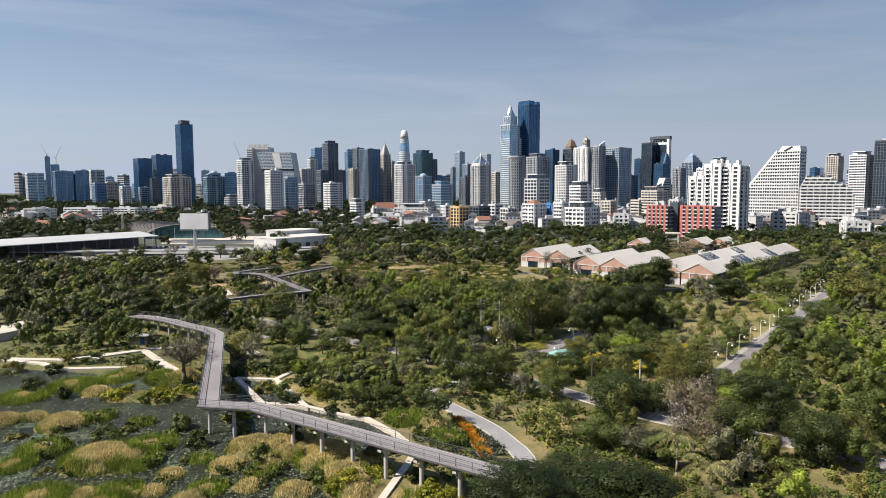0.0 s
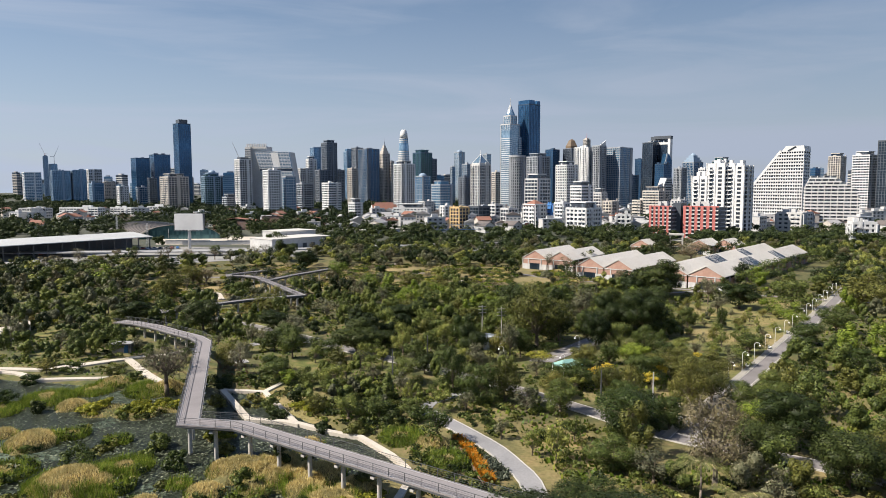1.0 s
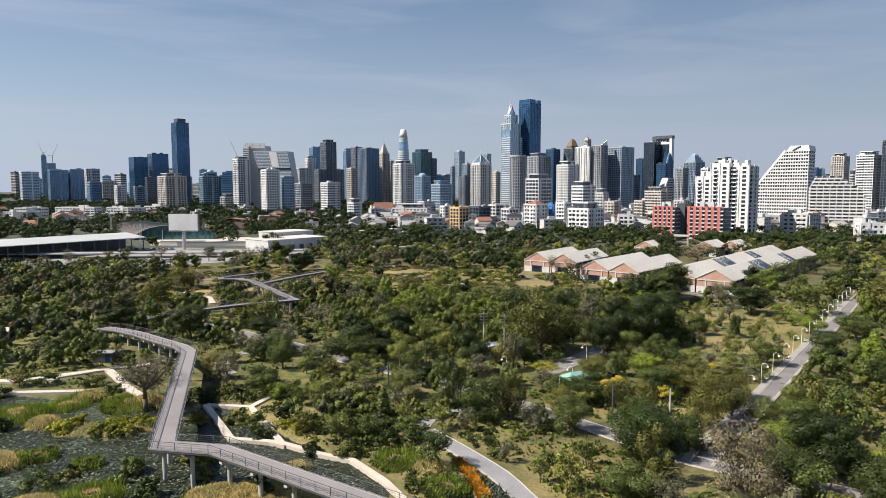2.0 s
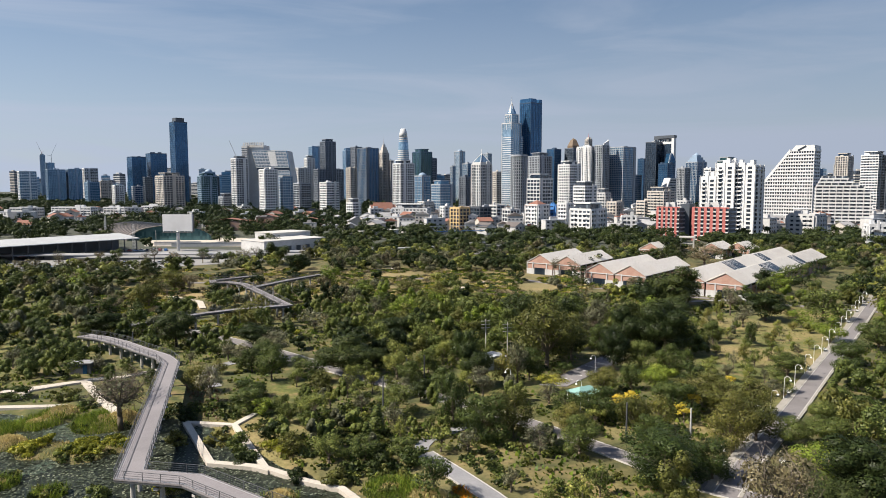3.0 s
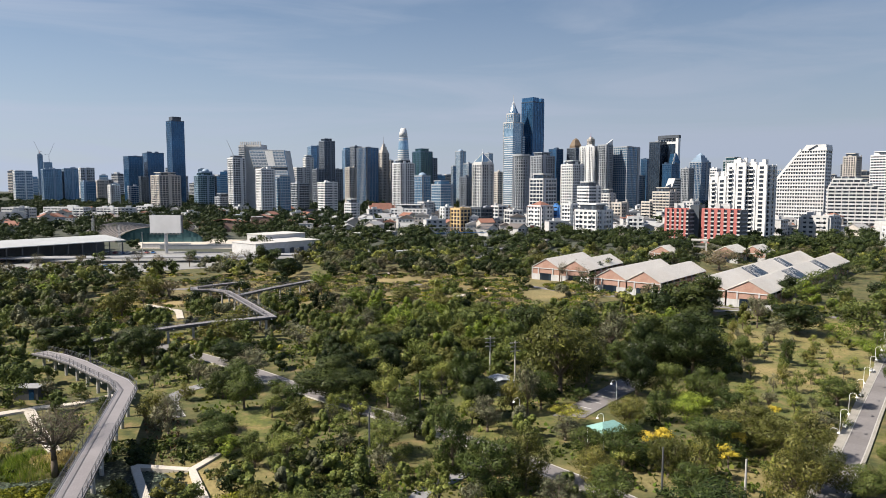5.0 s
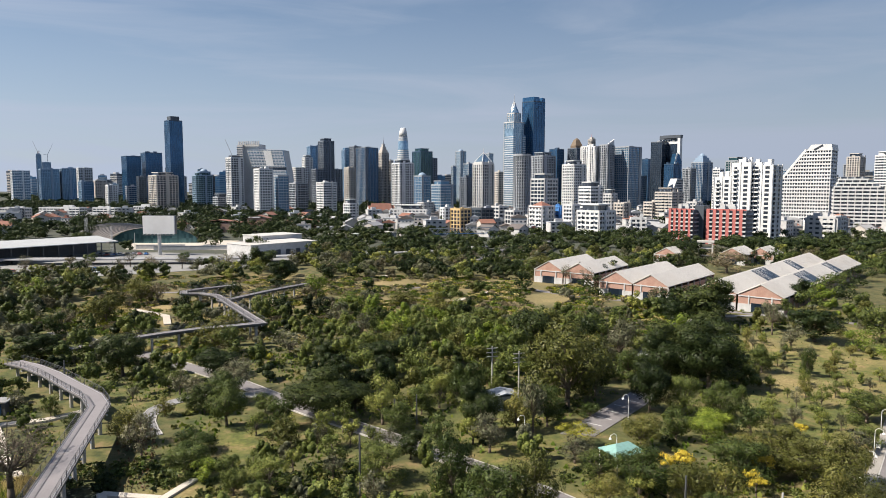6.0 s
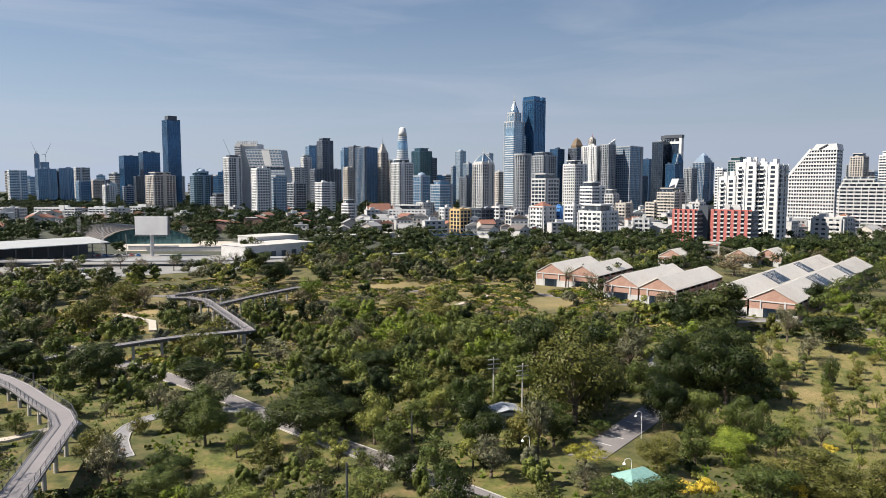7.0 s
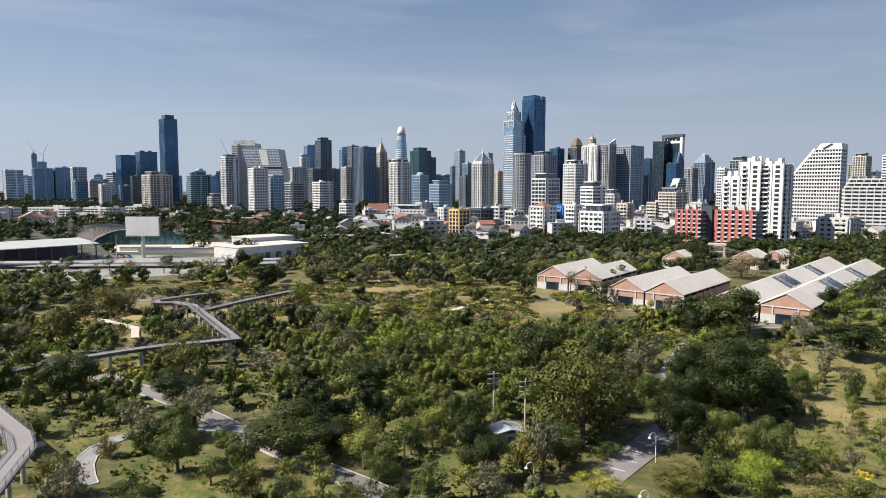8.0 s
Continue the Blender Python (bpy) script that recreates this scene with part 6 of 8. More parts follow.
# red apartment block: red upright panels between stacks of balconies
def red_block(x, y, w, rot, bays, label):
    t = thing("apartment_block", pose(x, y, 0, 0, 0, rot), label, "apartment block", "red apartment blocks")
    d, h = 15.0, 23.5
    part("body", Geo().box(-w / 2, w / 2, -d / 2, d / 2, 0, h), M["darkgrey"], t)
    s = w / bays
    pan = Geo().box(-s * 0.25, s * 0.25, -0.9, 0.0, 0, h + 0.8).mesh("panel", M["red"])
    rail = Geo().box(-s * 0.25, s * 0.25, -1.25, -0.15, 0, 0.9).mesh("balcony", M["offwhite"])
    win = Geo().box(-s * 0.16, s * 0.16, -0.08, 0.05, 1.0, 2.3).mesh("window", M["gl_win"])
    for i in range(bays):
        c = -w / 2 + s * (i + 0.5)
        part("panel", pan, None, t, "red rendered panel", at=Matrix.Translation((c - s * 0.25, -d / 2, 0)))
        for k in range(8):
            b = part("balcony", rail, None, t, at=Matrix.Translation((c + s * 0.25, -d / 2, 0.4 + 2.9 * k)))
            part("window", win, None, t, at=Matrix.Translation((c + s * 0.25, -d / 2 - 0.02, 0.4 + 2.9 * k)))
    for k in range(8):
        part("side_balcony", Geo().box(w / 2, w / 2 + 1.1, -d * 0.4, d * 0.4, 0.3 + 2.9 * k, 1.2 + 2.9 * k), M["grey"], t)
    roof_clutter(t, w, d, h, random.Random(3), 4, "offwhite")
    part("parapet", Geo().box(-w / 2, w / 2, -d / 2 - 0.2, -d / 2 + 0.2, h, h + 0.9), M["red"], t)


red_block(155.5, 537, 17, -38, 5, "red and grey apartment block with stacked balconies")
red_block(182.5, 527, 26, -38, 6, "longer red apartment block with stacked balconies")
_t = thing("stair_tower", pose(167, 536, 0, 0, 0, -38), "dark stair tower between the red blocks", "stair tower")
part("body", Geo().box(-3, 3, -6, 6, 0, 26.5), M["darkgrey"], _t)


# white apartment complex; the shade of its deep bays is painted as dark strips
def white_block(x, y, w, d, h, rot, label):
    t = thing("apartment_tower", pose(x, y, 0, 0, 0, rot), label, "apartment tower", "white apartment towers")
    part("body", Geo().box(-w / 2, w / 2, -d / 2, d / 2, 0, h), M["white"], t)
    n = int(h / 3.2)
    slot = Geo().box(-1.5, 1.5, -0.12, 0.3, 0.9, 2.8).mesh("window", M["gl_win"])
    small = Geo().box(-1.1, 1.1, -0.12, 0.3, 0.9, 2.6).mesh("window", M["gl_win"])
    bal = Geo().box(-1.9, 1.9, -1.5, 0.2, 0, 0.95).mesh("balcony", M["white"])
    fin = Geo().box(-0.22, 0.22, -0.5, 0.0, 6, h + 0.6).mesh("fin", M["white"])
    for face in (0, 1):
        length = w if face == 0 else d
        base = Matrix.Translation((0, -d / 2, 0)) if face == 0 else Matrix.Translation((w / 2, 0, 0)) @ pose(0, 0, 0, 0, 0, 90)
        m = max(2, int(length / 5.2))
        for i in range(m):
            c = -length / 2 + length * (i + 0.5) / m
            for k in range(n):
                at = base @ Matrix.Translation((c, 0, 3.2 * k))
                part("window", slot if (i + face) % 2 else small, None, t, at=at)
                if i % 2 == 0 or face == 1:
                    part("balcony", bal, None, t, at=at)
        # dark strips proud of the wall carry the shade of deep recesses
        for c in (-length * 0.22,):
            for k in range(n // 4):
                part("recess", Geo().box(-0.9, 0.9, -0.45, 0.2, 0, 9.6), M["gl_dark"], t, "dark proud strip painted as the shade of a recess", at=base @ Matrix.Translation((c, 0, 3.2 * 4 * k + 1.2)))
        for i in range(m + 1):
            part("fin", fin, None, t, at=base @ Matrix.Translation((-length / 2 + length * i / m, 0, 0)))
    roof_clutter(t, w, d, h, random.Random(int(x)), 5, "white")
    return t


white_block(196.0, 572, 13, 10, 47, -48, "lower white apartment tower with deep window slots")
white_block(206, 563, 15, 12, 57, -48, "tallest white apartment tower with deep window slots")
white_block(219, 556, 15, 15, 55, -48, "white apartment tower with stacked balconies")

# stepped white hotel: one flank falls like a stair
_t = thing("hotel", pose(317, 698, 0, 0, 0, -40), "white stepped hotel with a stair-like sloping flank", "hotel")
_s = 3.2
_side = Geo().box(21.5, 22.6, -0.6, 0.6, 0, _s).mesh("side_pier", M["white"])
for _i in range(20):
    _z = 8 + _s * _i
    _l = -26 if _z < 34 else -26 + (_z - 34) * 0.74
    _fl = part("storey", Geo().box(_l, 22, -10, 12, _z, _z + _s), M["gl_win"], _t)
    part("balcony_band", Geo().box(_l - 0.5, 22.5, -11.2, 12.5, _z, _z + 1.45), M["white"], _fl)
    _g = Geo()
    for _k in range(int((22 - _l) / 2.2) + 1):
        _g.box(21.7 - 2.2 * _k, 22.3 - 2.2 * _k, -10.9, -9.8, _z, _z + _s)
    tagged(part("pier", _g, M["white"], _fl), kind="stuff")
    for _k in range(4):
        part("side_pier", _side, None, _fl, at=Matrix.Translation((0, -9.3 + 6.5 * _k, _z)))
part("podium", Geo().box(-30, 26, -13, 16, 0, 8), M["white"], _t)
part("sloping_wall", Geo().slab_y([(-27.5, 8), (-26, 8), (-26, 34), (2, 72), (1, 74), (-27.5, 36)], -11.3, 12.6), M["white"], _t)
part("crown", Geo().slab_y([(2, 72), (23, 72), (22, 77.5), (6, 77.5)], -11, 12), M["white"], _t)
part("roof_brace", Geo().tube((8, -11.4, 73), (15, -11.4, 77), 0.5, 0.5, 6), M["darkgrey"], _t)

# wide white banded hotel beside it
_t = thing("hotel", pose(334, 640, 0, 0, 0, -24), "wide white hotel with long balcony bands and stepped ends", "hotel")
_wall = Geo().box(-0.3, 0.3, -9.3, -7.9, 0, 3.0).mesh("divider", M["white"])
for _i in range(16):
    _z = 3.0 * _i
    _l, _r = (-20, 23 - (_i > 9) * 2.0) if _i < 12 else (-20 + (_i - 12) * 1.4, 21 - (_i - 11) * 4.2)
    _fl = part("storey", Geo().box(_l, _r, -8, 8, _z, _z + 3.0), M["gl_win"], _t)
    part("balcony_band", Geo().box(_l - 0.5, _r + 0.5, -9.2, 8.5, _z, _z + 1.4), M["white"], _fl)
    for _k in range(int((_r - _l) / 5.2) + 1):
        part("divider", _wall, None, _fl, at=Matrix.Translation((_l + 5.2 * _k, 0, _z)))

# white frame round the dark tower's face
_t = thing("tower", pose(356, 1242, 0, 0, 0, -40), "dark glass slab in a broad white frame", "tower", "city skyline")
part("glass_core", Geo().box(-15, 15, -4, 4, 0, 112), M["gl_dark"], _t)
part("frame_side", Geo().box(-16.5, -12.5, -4.8, 4.6, 0, 116), M["white"], _t)
part("frame_side", Geo().box(12.0, 16.5, -4.8, 4.6, 0, 122), M["white"], _t)
part("frame_head", Geo().box(-12.5, 12.0, -4.8, 4.6, 112, 116), M["white"], _t)
part("dark_top", Geo().box(-14, 17, -5, 5, 122, 127), M["darkgrey"], _t)

# slanted white brace on the dark framed tower
_t = thing("tower", pose(352, 1222, 0, 0, 0, 15), "slanting white-edged glass wedge", "tower", "city skyline")
part("wedge", Geo().slab_y([(-16, 0), (14, 0), (14, 82), (8, 95), (3, 95)], -6, 6), M["gl_navy"], _t)
part("edge_strip", Geo().slab_y([(-17.5, 0), (-15, 0), (6, 96), (3.5, 96)], -6.6, -5.9), M["white"], _t)

# sloping-sided block
_t = thing("building", pose(318, 1105, 0, 0, 0, 16), "pale banded office with one sloping side", "building", "city skyline")
part("body", Geo().slab_y([(-18, 0), (12, 0), (12, 52), (2, 52)], -9, 9), M["offwhite"], _t)
for _i in range(13):
    _z = 2 + 3.8 * _i
    part("window_band", Geo().box(-16 + _z * 0.38, 11, -9.3, -8.9, _z, _z + 1.6), M["gl_dark"], _t)


# temple with stacked red roofs
_t = thing("temple", pose(-98, 868, 0, 0, 0, 24), "white temple hall with tiered red-orange gabled roof", "temple")
part("hall", Geo().box(-14, 14, -9, 9, 0, 8), M["white"], _t)
for _k, (_a, _b, _z, _hh) in enumerate(((16, 11, 7.5, 9.5), (12, 8.5, 10.5, 9.0))):
    part("roof", Geo().slab_y([(-_b, _z), (_b, _z), (0, _z + _hh)], -_a, _a), M["roofrust"], _t, at=pose(0, 0, 0, 0, 0, 90))
for _s in (-1, 1):
    part("gable", Geo().slab_y([(-8, 8), (8, 8), (0, 16.5)], -0.2, 0.2), M["white"], _t, at=pose(_s * 16.1, 0, 0, 0, 0, 90))
    part("finial", Geo().lathe([(0.4, 17), (0.3, 19), (0.05, 22)], 6), M["gold"], _t, at=pose(_s * 16.1, 0, 0))


# far hazy edge of the city
_rng = random.Random(12)
for _i in range(120):
    _y = _rng.uniform(1700, 3600)
    _x = _rng.uniform(-0.66, 0.62) * _y
    if -0.28 * _y < _x < 0.5 * _y and _rng.random() < 0.35:
        continue
    _w, _h = _rng.uniform(18, 46), _rng.uniform(45, 105) * (1.15 if _y > 2600 else 0.85)
    _t = thing("distant_tower", pose(_x, _y, 0, 0, 0, _rng.uniform(-30, 30)), "distant pale high-rise on the skyline", "tower", "distant skyline")
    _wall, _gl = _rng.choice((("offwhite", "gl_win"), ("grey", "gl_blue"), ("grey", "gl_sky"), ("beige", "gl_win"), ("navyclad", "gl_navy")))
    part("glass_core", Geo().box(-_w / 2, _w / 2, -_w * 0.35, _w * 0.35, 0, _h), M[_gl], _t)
    _g = Geo()
    for _k in range(int(_h / 6.5)):
        _g.box(-_w / 2 - 0.4, _w / 2 + 0.4, -_w * 0.35 - 0.4, _w * 0.35 + 0.4, 6.5 * _k, 6.5 * _k + _rng.choice((2.2, 3.0)))
    tagged(part("floor_band", _g, M[_wall], _t), kind="stuff")
    part("rooftop_plant", Geo().box(-_w * 0.25, _w * 0.2, -_w * 0.2, _w * 0.2, _h, _h + 4), M[_wall], _t)

# ---- low-rise quarter before the towers ----
def gable_roof(w, d, z, rise, over=0.5, thick=0.18):
    """A double-pitched roof shell, ridge along y."""
    a, b = w / 2 + over, d / 2 + over
    k = rise * over / (w / 2)
    o = [(-a, z - k), (0, z + rise), (a, z - k), (a, z - k + thick), (0, z + rise + thick), (-a, z - k + thick)]
    return Geo().slab_y(o, -b, b)


def house_template(w, d, h, wall, roof, kind):
    t = thing("house", pose(0, 0, 0), "low %s house with a %s roof" % ("pale" if wall in ("white", "offwhite") else "tinted", {"roofrust": "terracotta", "roofgrey": "grey sheet", "roofbrown": "brown sheet", "roofwhite": "pale metal", "grey": "flat grey"}[roof]), "house", "low houses of the city")
    part("wall", Geo().box(-w / 2, w / 2, -d / 2, d / 2, 0, h), M[wall], t)
    if kind == "gable":
        part("roof", gable_roof(w, d, h, w * 0.24, 0.6), M[roof], t)
        part("gable", Geo().slab_y([(-w / 2, h), (w / 2, h), (0, h + w * 0.23)], -d / 2 + 0.05, d / 2 - 0.05), M[wall], t)
    else:
        part("roof", Geo().box(-w / 2 - 0.3, w / 2 + 0.3, -d / 2 - 0.3, d / 2 + 0.3, h, h + 0.35), M[roof], t)
        part("roof_hut", Geo().box(-w * 0.2, w * 0.15, -d * 0.2, d * 0.1, h + 0.35, h + 2.8), M[wall], t)
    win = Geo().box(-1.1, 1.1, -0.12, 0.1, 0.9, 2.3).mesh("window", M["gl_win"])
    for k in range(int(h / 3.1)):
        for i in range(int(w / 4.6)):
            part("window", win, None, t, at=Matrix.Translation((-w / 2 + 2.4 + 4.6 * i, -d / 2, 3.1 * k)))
    return t


HOUSES = [house_template(*a) for a in ((14, 11, 6.5, "offwhite", "roofrust", "gable"), (18, 12, 9.5, "offwhite", "grey", "flat"), (11, 16, 6.5, "beige", "roofgrey", "gable"), (15, 10, 6, "beige", "roofgrey", "gable"),
                                      (16, 12, 12.6, "offwhite", "grey", "flat"), (12, 12, 9.5, "beige", "roofrust", "gable"), (13, 12, 6.2, "offwhite", "roofbrown", "gable"))]
HOUSE_AT = []
_rng = random.Random(5)
_places = []
while len(_places) < 150:
    _y = 590 + 410 * _rng.random() ** 1.1
    _x = _rng.uniform(-0.7, 0.64) * _y
    if _x < -110 and _rng.random() < 0.55:
        continue
    if _x < -110 and _y < 640 and _x > -340:
        continue
    if abs(_x) < 150 and _y < 585:
        continue
    if 140 < _x < 240 and _y < 600:
        continue
    if any(abs(_x - a) < 19 and abs(_y - b) < 19 for a, b in _places):
        continue
    _places.append((_x, _y))
for _i, (_x, _y) in enumerate(_places):
    _k = _i % len(HOUSES)
    _m = pose(_x, _y, 0, 0, 0, _rng.choice((14, 24, -20, 50, 104)) + _rng.uniform(-6, 6))
    if _i < len(HOUSES):
        HOUSES[_k].matrix_basis = _m
    else:
        copy_thing(HOUSES[_k], _m)


# crowded low roofs and walls behind the tree belt, joined by colour
_low = {k: Geo() for k in ("offwhite", "white", "beige", "roofgrey", "roofrust", "roofbrown", "gl_win", "grey")}
for _i in range(560):
    _y = 605 + 420 * _rng.random() ** 1.2
    _x = _rng.uniform(-0.62, 0.62) * _y
    if (_x < -90 and _y < 640) or (_x < -110 and _rng.random() < 0.75) or (130 < _x < 250 and _y < 600) or any(abs(_x - a) < 13 and abs(_y - b) < 13 for a, b in _places):
        continue
    _w, _d, _h = _rng.uniform(7, 17), _rng.uniform(6, 12), _rng.choice((4.0, 6.5, 6.5, 9.5, 12.5)) * _rng.uniform(0.85, 1.15)
    if _x < -100:
        _h = min(_h, 6.5)
    _low[_rng.choice(("offwhite", "white", "beige", "grey", "offwhite", "roofgrey"))].box(_x - _w / 2, _x + _w / 2, _y - _d / 2, _y + _d / 2, 0, _h)
    _g = _low[_rng.choice(("roofgrey", "roofgrey", "roofrust", "roofbrown", "roofbrown", "grey"))]
    if _rng.random() < 0.5:
        _g.slab_y([(_x - _w / 2 - 0.5, _h), (_x + _w / 2 + 0.5, _h), (_x, _h + 0.22 * _w)], _y - _d / 2 - 0.5, _y + _d / 2 + 0.5)
    else:
        _g.box(_x - _w / 2 - 0.3, _x + _w / 2 + 0.3, _y - _d / 2 - 0.3, _y + _d / 2 + 0.3, _h, _h + 0.5)
        _g.box(_x - _w * 0.2, _x + _w * 0.1, _y - _d * 0.2, _y + _d * 0.2, _h + 0.5, _h + 2.6)
    for _k in range(int(_h / 3)):
        for _j in range(int(_w / 3.4)):
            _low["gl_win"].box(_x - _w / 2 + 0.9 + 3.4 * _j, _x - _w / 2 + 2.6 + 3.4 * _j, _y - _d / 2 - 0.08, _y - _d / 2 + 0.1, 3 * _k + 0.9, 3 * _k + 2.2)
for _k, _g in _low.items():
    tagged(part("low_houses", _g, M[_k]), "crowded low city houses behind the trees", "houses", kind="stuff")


# ---- warehouses ----
def warehouse(x, y, ang, bay, length, label, strips=(), eave=5.0, rise=3.4, bays=2):
    """A row of gabled halls; x, y is the near end of the first ridge, ang the ridge's direction."""
    t = thing("warehouse", pose(x, y, 0, 0, 0, ang - 90), label, "warehouse", "warehouses by the park")
    for b in range(bays):
        c = b * bay
        at = Matrix.Translation((c, length / 2, 0))
        part("roof", gable_roof(bay - 0.3, length, eave, rise, 0.1, 0.22), M["roofwhite"], t, "pale metal roof", at=at)
        for end, y0 in (("front", 0.2), ("back", length - 0.5)):
            g = part("gable", Geo().slab_y([(-bay / 2 + 0.3, 0), (bay / 2 - 0.3, 0), (bay / 2 - 0.3, eave - 0.15), (0, eave + rise - 0.2), (-bay / 2 + 0.3, eave - 0.15)], y0, y0 + 0.3), M["brick"], t, "salmon brick gable", at=Matrix.Translation((c, 0, 0)))
            if end == "front":
                part("band", Geo().box(-bay / 2 + 0.3, bay / 2 - 0.3, -0.03, 0.25, 0.0, 2.5), M["offwhite"], g)
                part("frame", Geo().box(-bay / 2 + 0.3, bay / 2 - 0.3, -0.08, 0.22, eave - 0.5, eave - 0.2), M["offwhite"], g)
                # no opening is cut: a dark box stands for the doorway's inner shade
                part("doorway", Geo().box(-2.6, 2.6, -0.12, 0.3, 0, 2.9), M["gl_dark"], g, "dark box painted as the shade in an open doorway")
                for s in (-1, 1):
                    part("pier", Geo().box(s * 3.4 - 0.2, s * 3.4 + 0.2, -0.1, 0.25, 0, eave), M["offwhite"], g)
        g = Geo()
        n = int(length / 1.2)
        for i in range(n):
            yy = -length / 2 + (i + 0.5) * length / n
            for s in (-1, 1):
                a = Vector((s * 0.1, yy, eave + rise + 0.24))
                e = Vector((s * (bay / 2 - 0.1), yy, eave + 0.28))
                g.tube(a, e, 0.05, 0.05, 3, False)
        tagged(part("roof_seam", g, M["roofwhite"], t, at=at), kind="stuff")
        # dark slats laid on the roof, coloured as the shade in open roof gaps
        for y0, y1, s in strips:
            for k in range(int((y1 - y0) / 1.1)):
                yy = y0 + 1.1 * k - length / 2
                p = Geo()
                sl = rise / (bay / 2)
                p.v = [(s * 0.5, yy, eave + rise - 0.5 * sl + 0.30), (s * 0.5, yy + 0.6, eave + rise - 0.5 * sl + 0.30), (s * (bay / 2 - 0.6), yy + 0.6, eave + 0.6 * sl + 0.30), (s * (bay / 2 - 0.6), yy, eave + 0.6 * sl + 0.30)]
                p.v += [(a, b_, c_ - 0.12) for a, b_, c_ in p.v]
                p.f = [(0, 1, 2, 3), (7, 6, 5, 4), (0, 4, 5, 1), (1, 5, 6, 2), (2, 6, 7, 3), (3, 7, 4, 0)]
                part("skylight", p, M["gl_dark"], t, "dark slat painted as a shaded roof opening", at=at)
    for k in range(int(length / 6) + 1):
        for xx in (-bay / 2 + 0.2, (bays - 0.5) * bay - 0.2):
            part("post", Geo().box(xx - 0.2, xx + 0.2, 6 * k, 6 * k + 0.4, 0, eave - 0.2), M["concrete"], t)
    for s, xx in ((-1, -bay / 2 + 0.4), (1, (bays - 0.5) * bay - 0.4)):
        part("side_wall", Geo().box(xx - 0.15, xx + 0.15, 0.5, length - 0.5, 0, eave - 1.0), M["brick"], t)
    return t


warehouse(34.9, 332.0, 55.5, 13.2, 37, "twin-gabled warehouse with pale roof and open brick front", eave=5.3, rise=3.6)
warehouse(54.6, 298.0, 51.5, 13.0, 46, "twin-gabled warehouse with pale roof and salmon brick gables", eave=5.3, rise=3.6)
warehouse(81.7, 276.0, 51, 14.0, 125, "long twin-gabled warehouse with dark slatted roof openings", strips=((36, 52, 1), (30, 38, -1), (78, 88, 1)), eave=5.3, rise=3.6)
for _x, _y, _l in ((103, 402, 26), (136, 402, 20), (151, 404, 18)):
    warehouse(_x, _y, 51, 13, _l, "small gabled store with pale roof", bays=1)

# open concrete frame beside the warehouses
_t = thing("concrete_frame", pose(127, 414, 0, 0, 0, -20), "open grey concrete frame tower", "frame tower")
for _sx in (-3.4, 3.4):
    for _sy in (-3.2, 3.2):
        part("post", Geo().box(_sx - 0.4, _sx + 0.4, _sy - 0.4, _sy + 0.4, 0, 10.5), M["concrete"], _t)
part("roof", Geo().box(-4.2, 4.2, -4.0, 4.0, 10.5, 11.2), M["concrete"], _t)
for _z in (3.6, 7.2):
    part("mid_slab", Geo().box(-3.8, 3.8, -3.6, 3.6, _z, _z + 0.35), M["concrete"], _t)

# long open shed with pale roof
_t = thing("shed", pose(-238, 413, 0, 0, 0, 55), "long open-sided shed with a pale metal roof", "shed")
part("roof", gable_roof(46, 110, 8.0, 2.0, 0.4, 0.4), M["shedroof"], _t, at=pose(-14, 0, 0, 0, 0, 90))
for _i in range(15):
    for _s in (-21.5, 0, 21.5):
        part("post", Geo().box(-0.25, 0.25, -0.25, 0.25, 0, 8.2 if _s else 9.8), M["darksteel"], _t, at=pose(-66 + 7.6 * _i, _s, 0))

# added dark sheet: it supplies the shade seen under the open roof
part("inner_wall", Geo().box(-68, 40, -0.2, 0.2, 0, 7.9), M["darkgrey"], _t, "dark sheet standing for the shade under the roof")

# barrel-roofed arena
_t = thing("arena", pose(-216, 548, 0, 0, 0, 6), "low arena with a ribbed grey barrel roof and teal end wall", "arena")
_arc = [(31 * math.cos(a), 11.0 * math.sin(a)) for a in np.linspace(0, math.pi, 21)]
_g = Geo()
_n = len(_arc)
_g.v = [(x, -30, z) for x, z in _arc] + [(x - 46, 26, z) for x, z in _arc]
_g.f = [(i, i + 1, _n + i + 1, _n + i) for i in range(_n - 1)]
part("roof", _g, M["roofbrown"], _t)
for _k in range(1, 14):
    _f = _k / 13
    _r = Geo()
    for (_x0, _z0), (_x1, _z1) in zip(_arc, _arc[1:]):
        _r.tube((_x0 * 1.005 - 46 * _f, -30 + 56 * _f, _z0 * 1.005), (_x1 * 1.005 - 46 * _f, -30 + 56 * _f, _z1 * 1.005), 0.4, 0.4, 4, False)
    part("roof_rib", _r, M["darkgrey"], _t)
part("end_wall", Geo().slab_y([(x * 0.97, z * 0.97) for x, z in _arc], -28.6, -28.0), M["gl_teal"], _t)

# billboard on a single post
_t = thing("billboard", pose(-173.4, 438, 0, 0, 0, -3), "large blank grey billboard on a single steel post", "billboard")
part("panel", Geo().box(-9.3, 9.3, -0.6, 0.6, 12.2, 22.4), M["screen"], _t)
part("frame", Geo().box(-9.5, 9.5, 0.6, 2.2, 12.0, 22.6), M["darksteel"], _t)
part("catwalk", Geo().box(-9.5, 9.5, -1.6, -0.2, 11.4, 11.7), M["darksteel"], _t)
part("post", Geo().lathe([(1.0, 0), (1.0, 12.2)], 12), M["steel"], _t)
